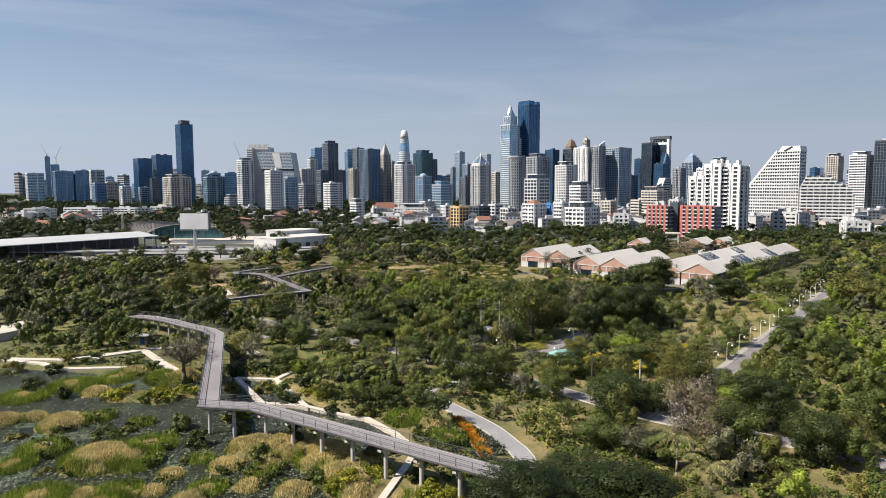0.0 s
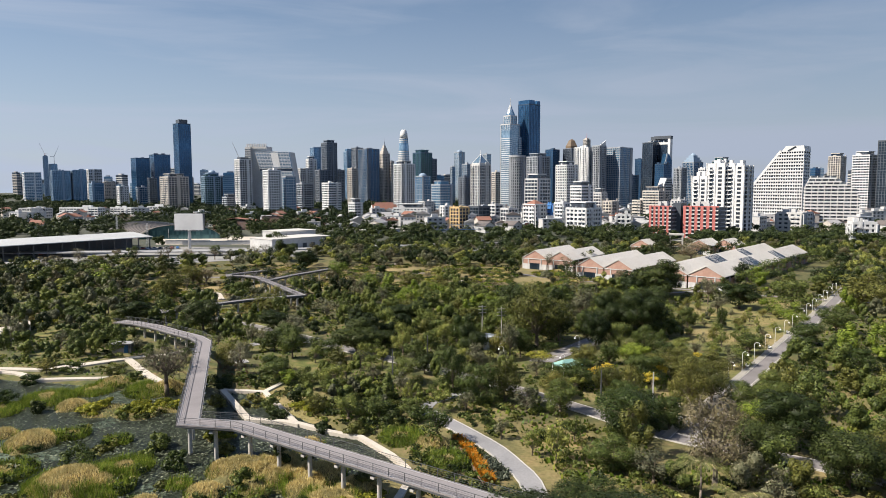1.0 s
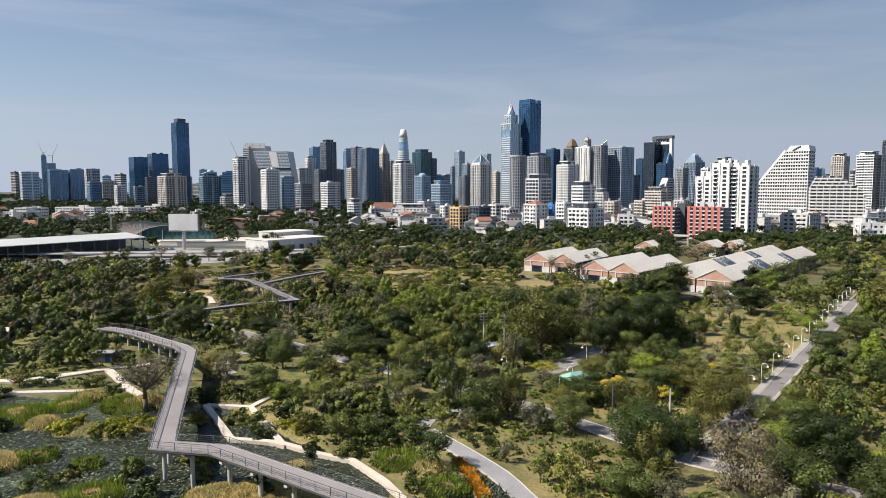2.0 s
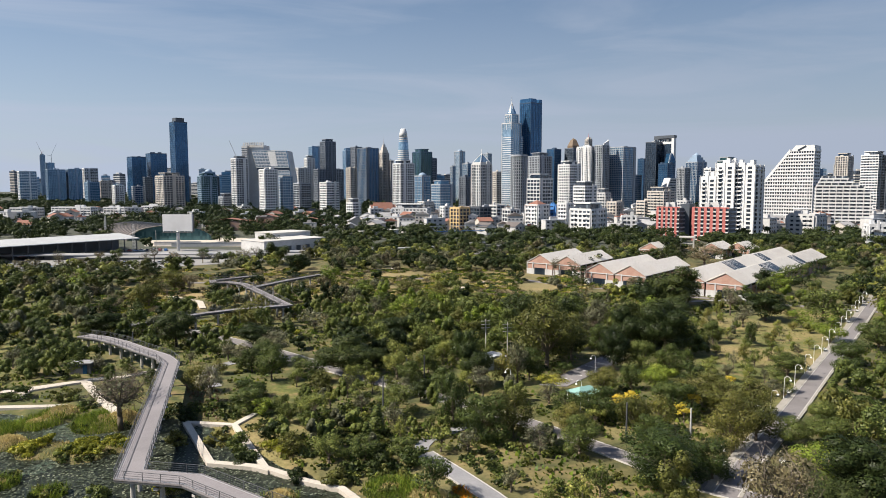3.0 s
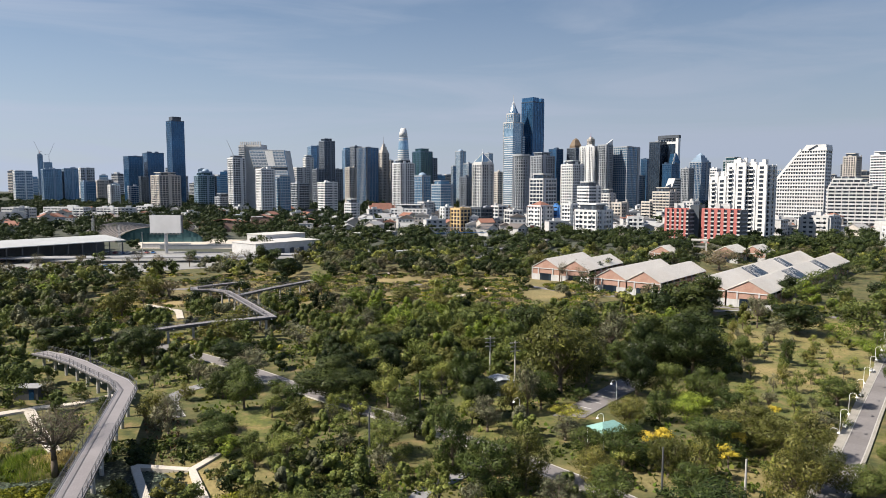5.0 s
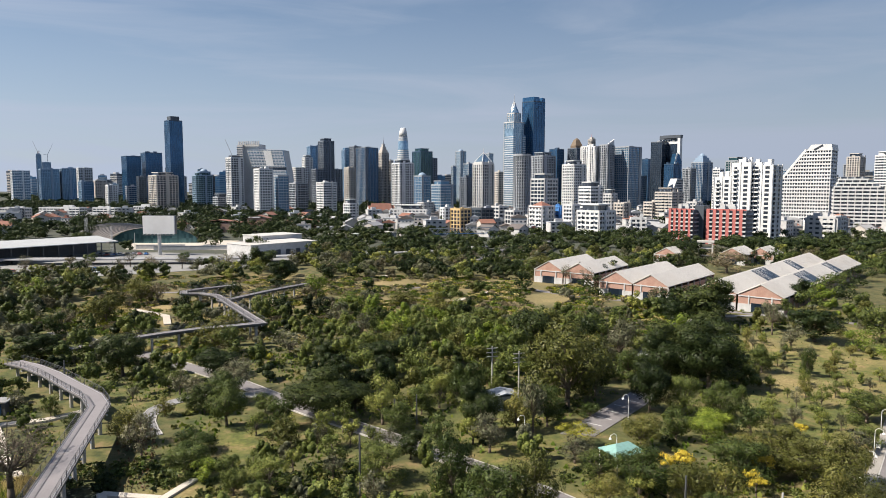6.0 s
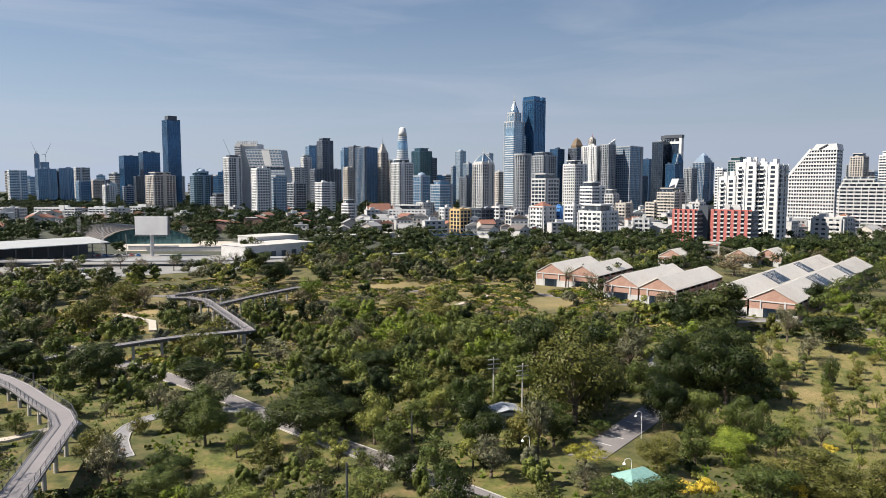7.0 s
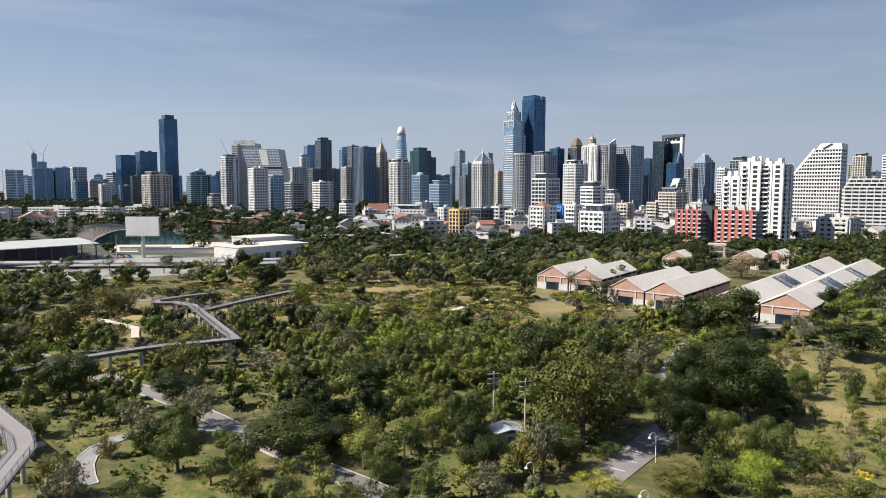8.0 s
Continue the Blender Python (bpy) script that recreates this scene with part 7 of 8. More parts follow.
for _i in range(9):
    part("brace", Geo().tube((-9.2 + 2.2 * _i, -1.5, 11.6), (-8.2 + 2.2 * _i, -0.2, 12.4), 0.08, 0.08, 4), M["steel"], _t)

# flat-roofed white depots and yards
for _x, _y, _w, _d, _h, _a in ((-112, 452, 46, 24, 6.5, 51), (-120, 480, 30, 20, 9.0, 51), (-75, 560, 50, 16, 4.5, 40)):
    _t = thing("depot", pose(_x, _y, 0, 0, 0, _a), "low flat-roofed white depot building", "depot", "depots")
    part("wall", Geo().box(-_w / 2, _w / 2, -_d / 2, _d / 2, 0, _h), M["offwhite"], _t)
    part("roof", Geo().box(-_w / 2 - 0.3, _w / 2 + 0.3, -_d / 2 - 0.3, _d / 2 + 0.3, _h, _h + 0.4), M["roofwhite"], _t)
    for _i in range(int(_w / 7)):
        part("door", Geo().box(-1.6, 1.6, -0.1, 0.1, 0, 3.2), M["darkgrey"], _t, at=Matrix.Translation((-_w / 2 + 4 + 7 * _i, -_d / 2, 0)))
for _p, _lab in (([(-300, 318), (-200, 325), (-150, 350), (-100, 385), (-80, 405), (-80, 436), (-180, 452), (-320, 440)], "pale worn concrete yard with parked cars"), ([(-210, 470), (-100, 470), (-70, 540), (-240, 545)], "pale concrete yard behind the billboard")):
    tagged(part("yard", Geo().prism(_p, -0.4, 0.12), M["paving" if "behind" in _lab else "yardcon"]), _lab, "yard", kind="structure")
tagged(part("expressway", strip(Geo(), [(-420, 372), (-260, 384), (-120, 398), (-20, 440), (60, 520)], -5, 5, 2.4, 3.0), M["roofgrey"]), "raised concrete road along the park edge", "road", kind="structure")

# ---- far woods, joined ----
def far_leaves(rng, spots, per, size, mat, name, label, inner=1.8):
    vs, qs, ns, n = [], [], [], 0
    for x, y, h, r in spots:
        p, d, _c = crown_points(rng, "broad", per, 0.85, 0.6, 0.12, 7)
        p = p * (r, r, h) + (x, y, 0)
        nrm = d + rng.normal(size=d.shape) * 0.36 + (0, 0, 0.3)
        nrm /= np.linalg.norm(nrm, axis=1, keepdims=True)
        v, q = leaf_tris(rng, p, nrm, size, inner)
        vs.append(v)
        qs.append(q + n)
        ns.append(clump_normals(nrm, d))
        n += len(v)
    ob = new(name, flat_mesh(name, np.concatenate(vs), np.concatenate(qs), mat, 3, np.concatenate(ns)))
    tagged(ob, label, "woods", kind="stuff")


def in_warehouses(x, y):
    u, v = (x - 60) * 0.63 + (y - 310) * 0.78, (x - 60) * 0.78 - (y - 310) * 0.63
    return 28 < x < 185 and -14 < v < 82 and -8 < u < 128


YARD = [(-300, 318), (-200, 325), (-150, 350), (-100, 385), (-80, 405), (-80, 436), (-180, 452), (-320, 440)]
_r = np.random.default_rng(8)
_groups = {k: [] for k in ("lf_rain", "lf_broad", "lf_olive", "lf_young", "lf_grey", "lf_twig", "lf_far")}
_n = 0
while _n < 760:
    _y = float(_r.uniform(252, 440))
    _x = float(_r.uniform(-0.7, 0.68)) * _y
    if in_warehouses(_x, _y) or off_line(FOREST_ROAD, _x, _y) < 5 or any(off_line(l, _x, _y) < 4 for l in (SKYWALK_FAR, SKYWALK_SPUR, PATH_MEADOW, PATH_WALK)):
        continue
    if inside(YARD, _x, _y) and _r.random() < 0.9:
        continue
    if (_x < -85 and _y > 385 and _r.random() < 0.85) or (_x < -60 and 338 < _y <= 385 and _r.random() < 0.55):
        continue
    if -130 < _x < 52 and _y < 338 and _r.random() < 0.93:
        continue
    if _x < -60 and _y > 300 and _r.random() < 0.12:
        continue
    _k = ("lf_rain", "lf_broad", "lf_broad", "lf_olive", "lf_young", "lf_grey", "lf_twig", "lf_far", "lf_far")[int(_r.integers(9))]
    _s = float(_r.uniform(0.7, 1.25))
    _groups[_k].append((_x, _y, 7.2 * _s, 3.7 * _s))
    _n += 1
for _x, _y in ((118, 284), (129, 297), (141, 311), (154, 326), (167, 341), (180, 357), (192, 372), (94, 378), (107, 371), (121, 380), (136, 386), (152, 394), (112, 396), (76, 352), (84, 362), (70, 372), (165, 400), (176, 392), (140, 408), (100, 410), (125, 412), (46, 298), (108, 268), (122, 272)):
    _groups["lf_rain" if _x % 3 else "lf_broad"].append((_x, _y, 8.5, 6.0))
for _k, _sp in _groups.items():
    far_leaves(_r, _sp, 620, 0.46, M[_k], "far_woods", "belt of mixed trees beyond the park forest")
for _k, _sp in FILL.items():
    _near = [q for q in _sp if q[1] < 122]
    _rest = [q for q in _sp if q[1] >= 122]
    if _near:
        far_leaves(_r, _near, 2400, 0.22, M[_k], "woodland", "dense mixed woodland close to the pond")
    if _rest:
        far_leaves(_r, _rest, 1250, 0.32, M[_k], "woodland", "dense mixed woodland between the single trees")
# low bushes everywhere under the trees
_low = {"lf_rain": [], "lf_broad": [], "lf_olive": [], "lf_young": []}
for _i in range(3400):
    _y = 84 + 185 * float(_r.random()) ** 1.2
    _x = float(_r.uniform(-0.68, 0.68)) * _y
    _nz = noise.noise(Vector((_x * 0.05, _y * 0.05, 7)))
    if lawn_cover(_x, _y)[0] > 0.75 + 0.3 * _nz or not free(_x, _y, 0, 0.0):
        continue
    _s = float(_r.uniform(0.5, 1.4))
    _low[("lf_rain", "lf_broad", "lf_olive", "lf_young", "lf_broad")[int(_r.integers(5))]].append((_x, _y, 1.1 * _s, 1.0 * _s))
for _k, _sp in _low.items():
    far_leaves(_r, _sp, 100, 0.26, M[_k], "low_bushes", "low bushes and saplings under the trees")
# hummocks of tall dry grass and scrub in the meadow before the warehouses
_mead = {"straw": [], "lf_twig": [], "lf_olive": [], "reed": [], "lf_broad": [], "goldshrub": []}
for _i in range(6200):
    _y = float(_r.uniform(200, 345))
    _x = float(_r.uniform(-140, 64))
    if _i > 3600 and (_y < 248 or _x < -70):
        continue
    if _y < 232 and (_x > -40 or _r.random() < 0.4):
        continue
    if in_warehouses(_x, _y) or any(off_line(l, _x, _y) < 2.2 for l in (PATH_MEADOW, PATH_WALK)) or noise.noise(Vector((_x * 0.05, _y * 0.05, 1))) < -0.2:
        continue
    _s = float(_r.uniform(0.5, 1.3))
    _mead[("straw", "lf_twig", "goldshrub", "reed", "lf_olive", "lf_broad", "lf_twig", "reed")[int(_r.integers(8))]].append((_x, _y, 1.1 * _s, 2.0 * _s))
for _k, _sp in _mead.items():
    far_leaves(_r, _sp, 90, 0.42, M[_k], "meadow_scrub", "hummocks of tall dry grass and scrub")
_city = {"lf_far": [], "lf_rain": []}
for _i in range(1500):
    _y = 440 + 1150 * float(_r.random()) ** 1.5
    _x = float(_r.uniform(-0.7, 0.66)) * _y
    if (-330 < _x < -95 and 380 < _y < 545 and _r.random() < 0.85) or in_warehouses(_x, _y):
        continue
    if (_x > -100 and 600 < _y < 900 and _r.random() < 0.45) or (-590 < _x < -370 and 690 < _y < 900):
        continue
    _s = float(_r.uniform(0.8, 1.5)) * (1.25 if _x < -200 and _y > 600 else 1.0)
    _city["lf_far" if _r.random() < 0.7 else "lf_rain"].append((_x, _y, (8.2 if _x > -150 else 9.5) * _s, 6.2 * _s))
for _i in range(620):
    _y = 560 + 900 * float(_r.random())
    _x = float(_r.uniform(-0.68, -0.16)) * _y
    if (-590 < _x < -370 and 690 < _y < 900) or (_x > -330 and _y < 600):
        continue
    _s = float(_r.uniform(0.8, 1.4))
    _city["lf_far"].append((_x, _y, 10.5 * _s, 8.0 * _s))
for _i in range(420):
    _y = 1350 + 1500 * float(_r.random())
    _x = float(_r.uniform(-0.70, 0.66)) * _y
    _s = float(_r.uniform(0.8, 1.5))
    _city["lf_far"].append((_x, _y, 12.0 * _s, 22.0 * _s))
for _k, _sp in _city.items():
    far_leaves(_r, [q for q in _sp if q[1] < 640], 620, 0.80, M[_k], "city_trees", "dark street trees before the city's low houses")
    far_leaves(_r, [q for q in _sp if 640 <= q[1] < 1350], 200, 1.45, M[_k], "city_trees", "street trees between the city's low houses")
    if _k == "lf_far":
        far_leaves(_r, [q for q in _sp if q[1] >= 1350], 220, 3.2, M[_k], "distant_trees", "distant dark trees at the foot of the skyline")


# ---- wetland planting ----
def blades(name, mat, spots, label, lean=0.45, width=0.10):
    """Tufts of upright blades; spots: x, y, height."""
    rng = np.random.default_rng(len(spots))
    s = np.array(spots)
    n = len(s)
    a = rng.uniform(0, 2 * np.pi, n)
    out = np.stack([np.cos(a), np.sin(a), np.zeros(n)], 1)
    side = np.stack([-np.sin(a), np.cos(a), np.zeros(n)], 1) * (width * rng.uniform(0.6, 1.6, n))[:, None]
    base = s[:, :3]
    h = (s[:, 3] * rng.uniform(0.6, 1.3, n))[:, None]
    up = np.array([0, 0, 1.0])
    l1, l2 = lean * 0.3 * h, lean * rng.uniform(0.5, 1.6, n)[:, None] * h
    v = np.stack([base - side, base + side, base + out * l1 + up * h * 0.65 + side * 0.8, base + out * l1 + up * h * 0.65 - side * 0.8,
                  base + out * l2 + up * h], 1).reshape(-1, 3)
    k = np.arange(n)[:, None] * 5
    tri = np.concatenate([k + [0, 1, 2], k + [0, 2, 3], k + [3, 2, 4]], 1).reshape(-1, 3)
    tagged(new(name, flat_mesh(name, v, tri, mat, 3)), label, "plants", kind="stuff")


def turf(name, mat, spots, label, width):
    """Short dense grass, one pointed blade each; spots: x, y, z, height."""
    rng = np.random.default_rng(len(spots))
    s = np.array(spots)
    n = len(s)
    a = rng.uniform(0, 2 * np.pi, n)
    side = np.stack([-np.sin(a), np.cos(a), np.zeros(n)], 1) * (width * rng.uniform(0.6, 1.5, n))[:, None]
    tip = np.stack([np.cos(a) * 0.5, np.sin(a) * 0.5, np.ones(n)], 1) * (s[:, 3] * rng.uniform(0.6, 1.3, n))[:, None]
    b = s[:, :3]
    v = np.stack([b - side, b + side, b + tip], 1).reshape(-1, 3)
    tagged(new(name, flat_mesh(name, v, np.arange(3 * n).reshape(n, 3), mat, 3)), label, "plants", kind="stuff")


BED = [(-0.3, 112.4), (1.4, 107.6), (2.6, 102.8), (3.4, 99.0), (4.2, 96.1)]
_rng = random.Random(21)
_straw, _reed = [], []
for _c, _x, _y, _rr in MOUNDS:
    for _i in range(int(380 * _rr * _rr * (1.0 if _c != "gold" else 0.15))):
        _a, _d = _rng.uniform(0, 6.283), math.sqrt(_rng.random()) * _rr * 1.2
        _px, _py = _x + _d * math.cos(_a), _y + _d * math.sin(_a)
        if off_line(BED, _px, _py) < 1.5 or any(off_line(l, _px, _py) < 1.5 for l in (PATH_EAST, PATH_WEST, PATH_Y, PATH_DECK, PATH_BOTTOM)):
            continue
        _e = _d / (_rr * 1.2)
        _mix = 0.30 * noise.noise(Vector((_px * 0.35, _py * 0.35, 2))) + _e + (0.46 if _c == "reed" else -0.12)
        if _mix < 0.80:
            _straw.append((_px, _py, height(_px, _py) - 0.05, 0.42))
        elif _rng.random() < 0.75 and not any(c == "straw" and math.hypot(_px - a, _py - b) < 0.75 * q for c, a, b, q in MOUNDS):
            _reed.append((_px, _py, height(_px, _py) - 0.1, 0.7 + 0.7 * _e * _rng.random()))
turf("dry_grass", M["straw"], _straw, "short straw-coloured grass on the islands", 0.042)
turf("reeds", M["reed"], _reed, "green reeds along the pond's edge", 0.034)


def bush(name, mat, x, y, r, h, n, seed, label, size=0.3):
    rng = np.random.default_rng(seed)
    p, d, _c = crown_points(rng, "broad", n, 0.85, 0.7, 0.0, 8)
    p = p * (r, r, h)
    nrm = d + rng.normal(size=d.shape) * 0.6 + (0, 0, 0.3)
    nrm /= np.linalg.norm(nrm, axis=1, keepdims=True)
    v, q = leaf_tris(rng, p, nrm, size)
    ob = new(name, flat_mesh(name, v, q, mat, 3, clump_normals(nrm, d)))
    ob.matrix_basis = pose(x, y, height(x, y) - 0.15)
    return tagged(ob, label, "shrub", "shrubs of the wetland")


for _i, (_c, _x, _y, _rr) in enumerate(MOUNDS):
    if _c == "gold":
        for _k in range(max(3, int(_rr * 2.2))):
            _a, _d = _rng.uniform(0, 6.283), math.sqrt(_rng.random()) * _rr
            _px, _py = _x + _d * math.cos(_a), _y + _d * math.sin(_a) * 0.7
            if off_line(PATH_EAST, _px, _py) > 2.3:
                bush("shrub", M["goldshrub"], _px, _py, _rng.uniform(1.3, 2.1), _rng.uniform(0.9, 1.5), 700, _i * 31 + _k, "yellow-green flowering shrub by the pond", 0.2)
for _x, _y, _r2, _h2, _m in ((-54.7, 102.0, 3.0, 4.2, "lf_broad"), (-45.4, 108.0, 2.0, 3.7, "lf_broad"), (-39.9, 100.7, 2.1, 3.6, "lf_broad"), (-24.5, 100.0, 1.7, 3.9, "lf_rain"), (-45.8, 104.2, 1.6, 2.2, "lf_young"), (-28.1, 93.2, 1.8, 2.9, "lf_young"), (-74.4, 124.0, 1.5, 3.8, "lf_rain"), (-82.5, 127.3, 2.9, 3.1, "lf_broad"), (-33.3, 125.1, 2.3, 4.3, "lf_broad"), (-29.3, 128.9, 2.2, 3.7, "lf_rain"), (-30.7, 121.1, 2.3, 2.9, "lf_rain"), (-35.0, 107.0, 1.8, 2.2, "lf_olive"), (-58.6, 122.7, 1.5, 1.5, "lf_young"), (-37.5, 128.6, 2.6, 2.9, "lf_olive"), (-21.9, 115.7, 2.0, 2.4, "lf_rain"), (-16.7, 114.4, 2.3, 2.1, "lf_olive"), (-22.5, 104.8, 1.4, 2.7, "lf_olive")):
    bush("bush", M[_m], _x, _y, _r2, _h2, 1100, abs(int(_x * 11 + _y)), "rounded green bush in the wetland", 0.24)
for _x, _y, _r2, _h2, _m in ((-96.3, 141.3, 3.2, 3.6, "lf_olive"), (-87.2, 141.5, 2.4, 2.7, "lf_broad"), (-82.6, 148.8, 3.1, 2.8, "lf_broad"), (-73.6, 149.1, 3.3, 2.0, "lf_olive"), (-67.0, 144.4, 2.0, 1.7, "lf_broad"), (-44.1, 128.4, 2.2, 3.3, "lf_olive"), (-46.3, 138.3, 1.9, 2.8, "lf_rain"), (-11.3, 119.1, 2.4, 2.6, "lf_rain"), (-6.8, 120.8, 2.7, 2.9, "lf_broad"), (-70.0, 103.5, 2.3, 1.8, "lf_olive"), (-53.8, 106.5, 2.2, 1.8, "lf_olive"), (-39.3, 94.9, 1.8, 1.5, "lf_olive"), (-31.1, 87.8, 1.4, 1.1, "lf_broad"), (-57.6, 90.7, 1.9, 1.3, "lf_olive"), (-18.9, 88.2, 1.7, 1.1, "lf_broad"), (-12.2, 95.0, 1.8, 1.6, "lf_olive"), (-5.6, 88.6, 1.8, 1.5, "lf_olive")):
    bush("bush", M[_m], _x, _y, _r2, _h2, 1100, abs(int(_x * 11 + _y)), "rounded green bush in the wetland", 0.24)

# marsh plants on the wet ground round the boardwalks
_mp = {"lf_rain": [], "lf_broad": [], "lf_olive": []}
for _i in range(3600):
    _x, _y = float(_r.uniform(-66, 6)), float(_r.uniform(86, 146))
    if any(off_line(l, _x, _y) < 1.5 for l in (PATH_EAST, PATH_WEST, PATH_Y, PATH_DECK)) or off_line(PATH_BOTTOM, _x, _y) < 2.4 or noise.noise(Vector((_x * 0.09, _y * 0.09, 4))) < -0.05:
        continue
    if height(_x, _y) > 0.9 or height(_x, _y) < -0.8:
        continue
    _s = float(_r.uniform(0.5, 1.3))
    _mp[("lf_rain", "lf_broad", "lf_olive", "lf_broad", "lf_rain")[int(_r.integers(5))]].append((_x, _y, 0.75 * _s, 0.85 * _s))
for _k, _sp in _mp.items():
    far_leaves(_r, [(x, y, h, r) for x, y, h, r in _sp], 36, 0.30, M[_k], "marsh_plants", "low dark marsh plants by the boardwalks")

# water lilies: flat round pads, joined
_v, _q, _n = [], [], 0
_lr = np.random.default_rng(4)
_done = 0
while _done < 42000:
    _x, _y = float(_lr.uniform(-110, -8)), float(_lr.uniform(76, 146))
    if not inside(POND, _x, _y) or height(_x, _y) > -0.36:
        continue
    if _x < -50 and noise.noise(Vector((_x * 0.06, _y * 0.06, 9))) < -0.3:
        continue
    _s = float(_lr.uniform(0.08, 0.20))
    _t0, _z = float(_lr.uniform(0, 6.28)), -0.325 + float(_lr.uniform(0, 0.22))
    _tl = _lr.normal(size=2) * 0.12
    for _k in range(5):
        _a = _t0 + _k * 1.2566
        _cx, _cy = _s * math.cos(_a), _s * math.sin(_a)
        _v.append((_x + _cx, _y + _cy, _z + _cx * _tl[0] + _cy * _tl[1]))
    _q.append([_n + _k for _k in range(5)])
    _n += 5
    _done += 1
tagged(new("lily_pads", flat_mesh("lily_pads", _v, _q, M["lily"], 5)), "carpet of grey-green lotus and lily pads on the pond", "water plants", kind="stuff")

# pale duckweed floating in patches between the pads
_v, _q = [], []
_done = 0
while _done < 9000:
    _x, _y = float(_lr.uniform(-112, -40)), float(_lr.uniform(84, 140))
    if not inside(POND, _x, _y) or height(_x, _y) > -0.40 or noise.noise(Vector((_x * 0.07, _y * 0.07, 12))) < 0.08 + 0.3 * max(0.0, (_x + 75) / 35):
        continue
    _s, _t0 = float(_lr.uniform(0.12, 0.3)), float(_lr.uniform(0, 6.28))
    for _k in range(5):
        _a = _t0 + _k * 1.2566
        _v.append((_x + _s * math.cos(_a), _y + _s * math.sin(_a), -0.335 + 0.00001 * (_done % 900)))
    _q.append([5 * _done + _k for _k in range(5)])
    _done += 1
tagged(new("duckweed", flat_mesh("duckweed", _v, _q, M["duckweed"], 5)), "pale blue-green duckweed floating on the pond", "water plants", kind="stuff")

# orange flower bed beside the curved path
_fl = [(-0.3, 112.4), (1.4, 107.6), (2.6, 102.8), (3.4, 99.0), (4.2, 96.1)]
_t = part("flower_bed", strip(Geo(), smooth_line(_fl), -1.1, 1.0, -0.4, 0.16, [height(x, y) for x, y in smooth_line(_fl)]), M["bedearth"])
tagged(_t, "curved flower bed of orange blossom beside the path", "flower bed")
_sp = []
for _i in range(2600):
    _k = _rng.random() * 4
    _j = min(3, int(_k))
    _o = _rng.uniform(-0.75, 0.7)
    _bx = _fl[_j][0] + (_fl[_j + 1][0] - _fl[_j][0]) * (_k - _j) + _o
    _by = _fl[_j][1] + (_fl[_j + 1][1] - _fl[_j][1]) * (_k - _j) + _o * 0.3
    if abs(_o) < 0.55 or _rng.random() < 0.3:
        _sp.append((_bx, _by, height(_bx, _by) + 0.12, 0.6))
blades("flowers", M["flower"], _sp, "orange flowers in the bed", 0.8, 0.12)
_sp = [(_rng.uniform(3.5, 6.8), _rng.uniform(97, 105), 0.0, 0.5) for _i in range(700)]
blades("ground_cover", M["lily"], [q for q in _sp if off_line(PATH_BOTTOM, q[0], q[1]) > 1.7], "low grey-green planting between bed and path", 0.8, 0.12)

# reddish-brown ground cover in the bed beside the walkway
RED_BED = [(-55.5, 159.0), (-52.0, 164.5), (-40.6, 141.8), (-42.1, 133.5)]
_sp = []
for _i in range(2600):
    _x, _y = _rng.uniform(-60, -30), _rng.uniform(130, 172)
    if inside(RED_BED, _x, _y):
        _sp.append((_x, _y, height(_x, _y) - 0.02, 0.4))
blades("ground_cover", M["redleaf"], _sp, "reddish-brown ground cover beside the walkway", 0.9, 0.14)

# rough undergrowth in the forest
TUFT_CLEAR = [(ROAD_MAIN, 3.2), (ROAD_EAST, 4.2), (PATH_LOOP, 1.8), (PATH_BOTTOM, 1.8), (PATH_MEADOW, 2.0), (CARPARK, 3.5), (PATH_LOW, 1.6), (PATH_LAWN, 1.6), (PATH_DECK, 1.6)]
_sp = []
for _i in range(26000):
    _y = 96 + 170 * _rng.random() ** 1.3
    _x = _rng.uniform(-0.68, 0.68) * _y
    if lawn_cover(_x, _y)[0] < 0.62 and free(_x, _y, 0, 0.0):
        _sp.append((_x, _y, height(_x, _y) - 0.05, 0.55))
blades("undergrowth", M["reed"], _sp, "rough grass and undergrowth between the trees", 0.7, 0.22)


# uneven tufts in the mown grass
_sp = []
for _i in range(42000):
    _y = 96 + 170 * _rng.random() ** 1.2
    _x = _rng.uniform(-0.68, 0.68) * _y
    if lawn_cover(_x, _y)[0] >= 0.5 and noise.noise(Vector((_x * 0.11, _y * 0.11, 6))) > -0.15 and all(off_line(l, _x, _y) > d for l, d in TUFT_CLEAR):
        _sp.append((_x, _y, height(_x, _y) - 0.03, 0.34))
turf("grass_tufts", M["lf_broad"], _sp[::2], "uneven green tufts in the mown lawn", 0.11)
turf("dry_tufts", M["lf_olive"], _sp[1::2], "yellowing tufts in the mown lawn", 0.11)


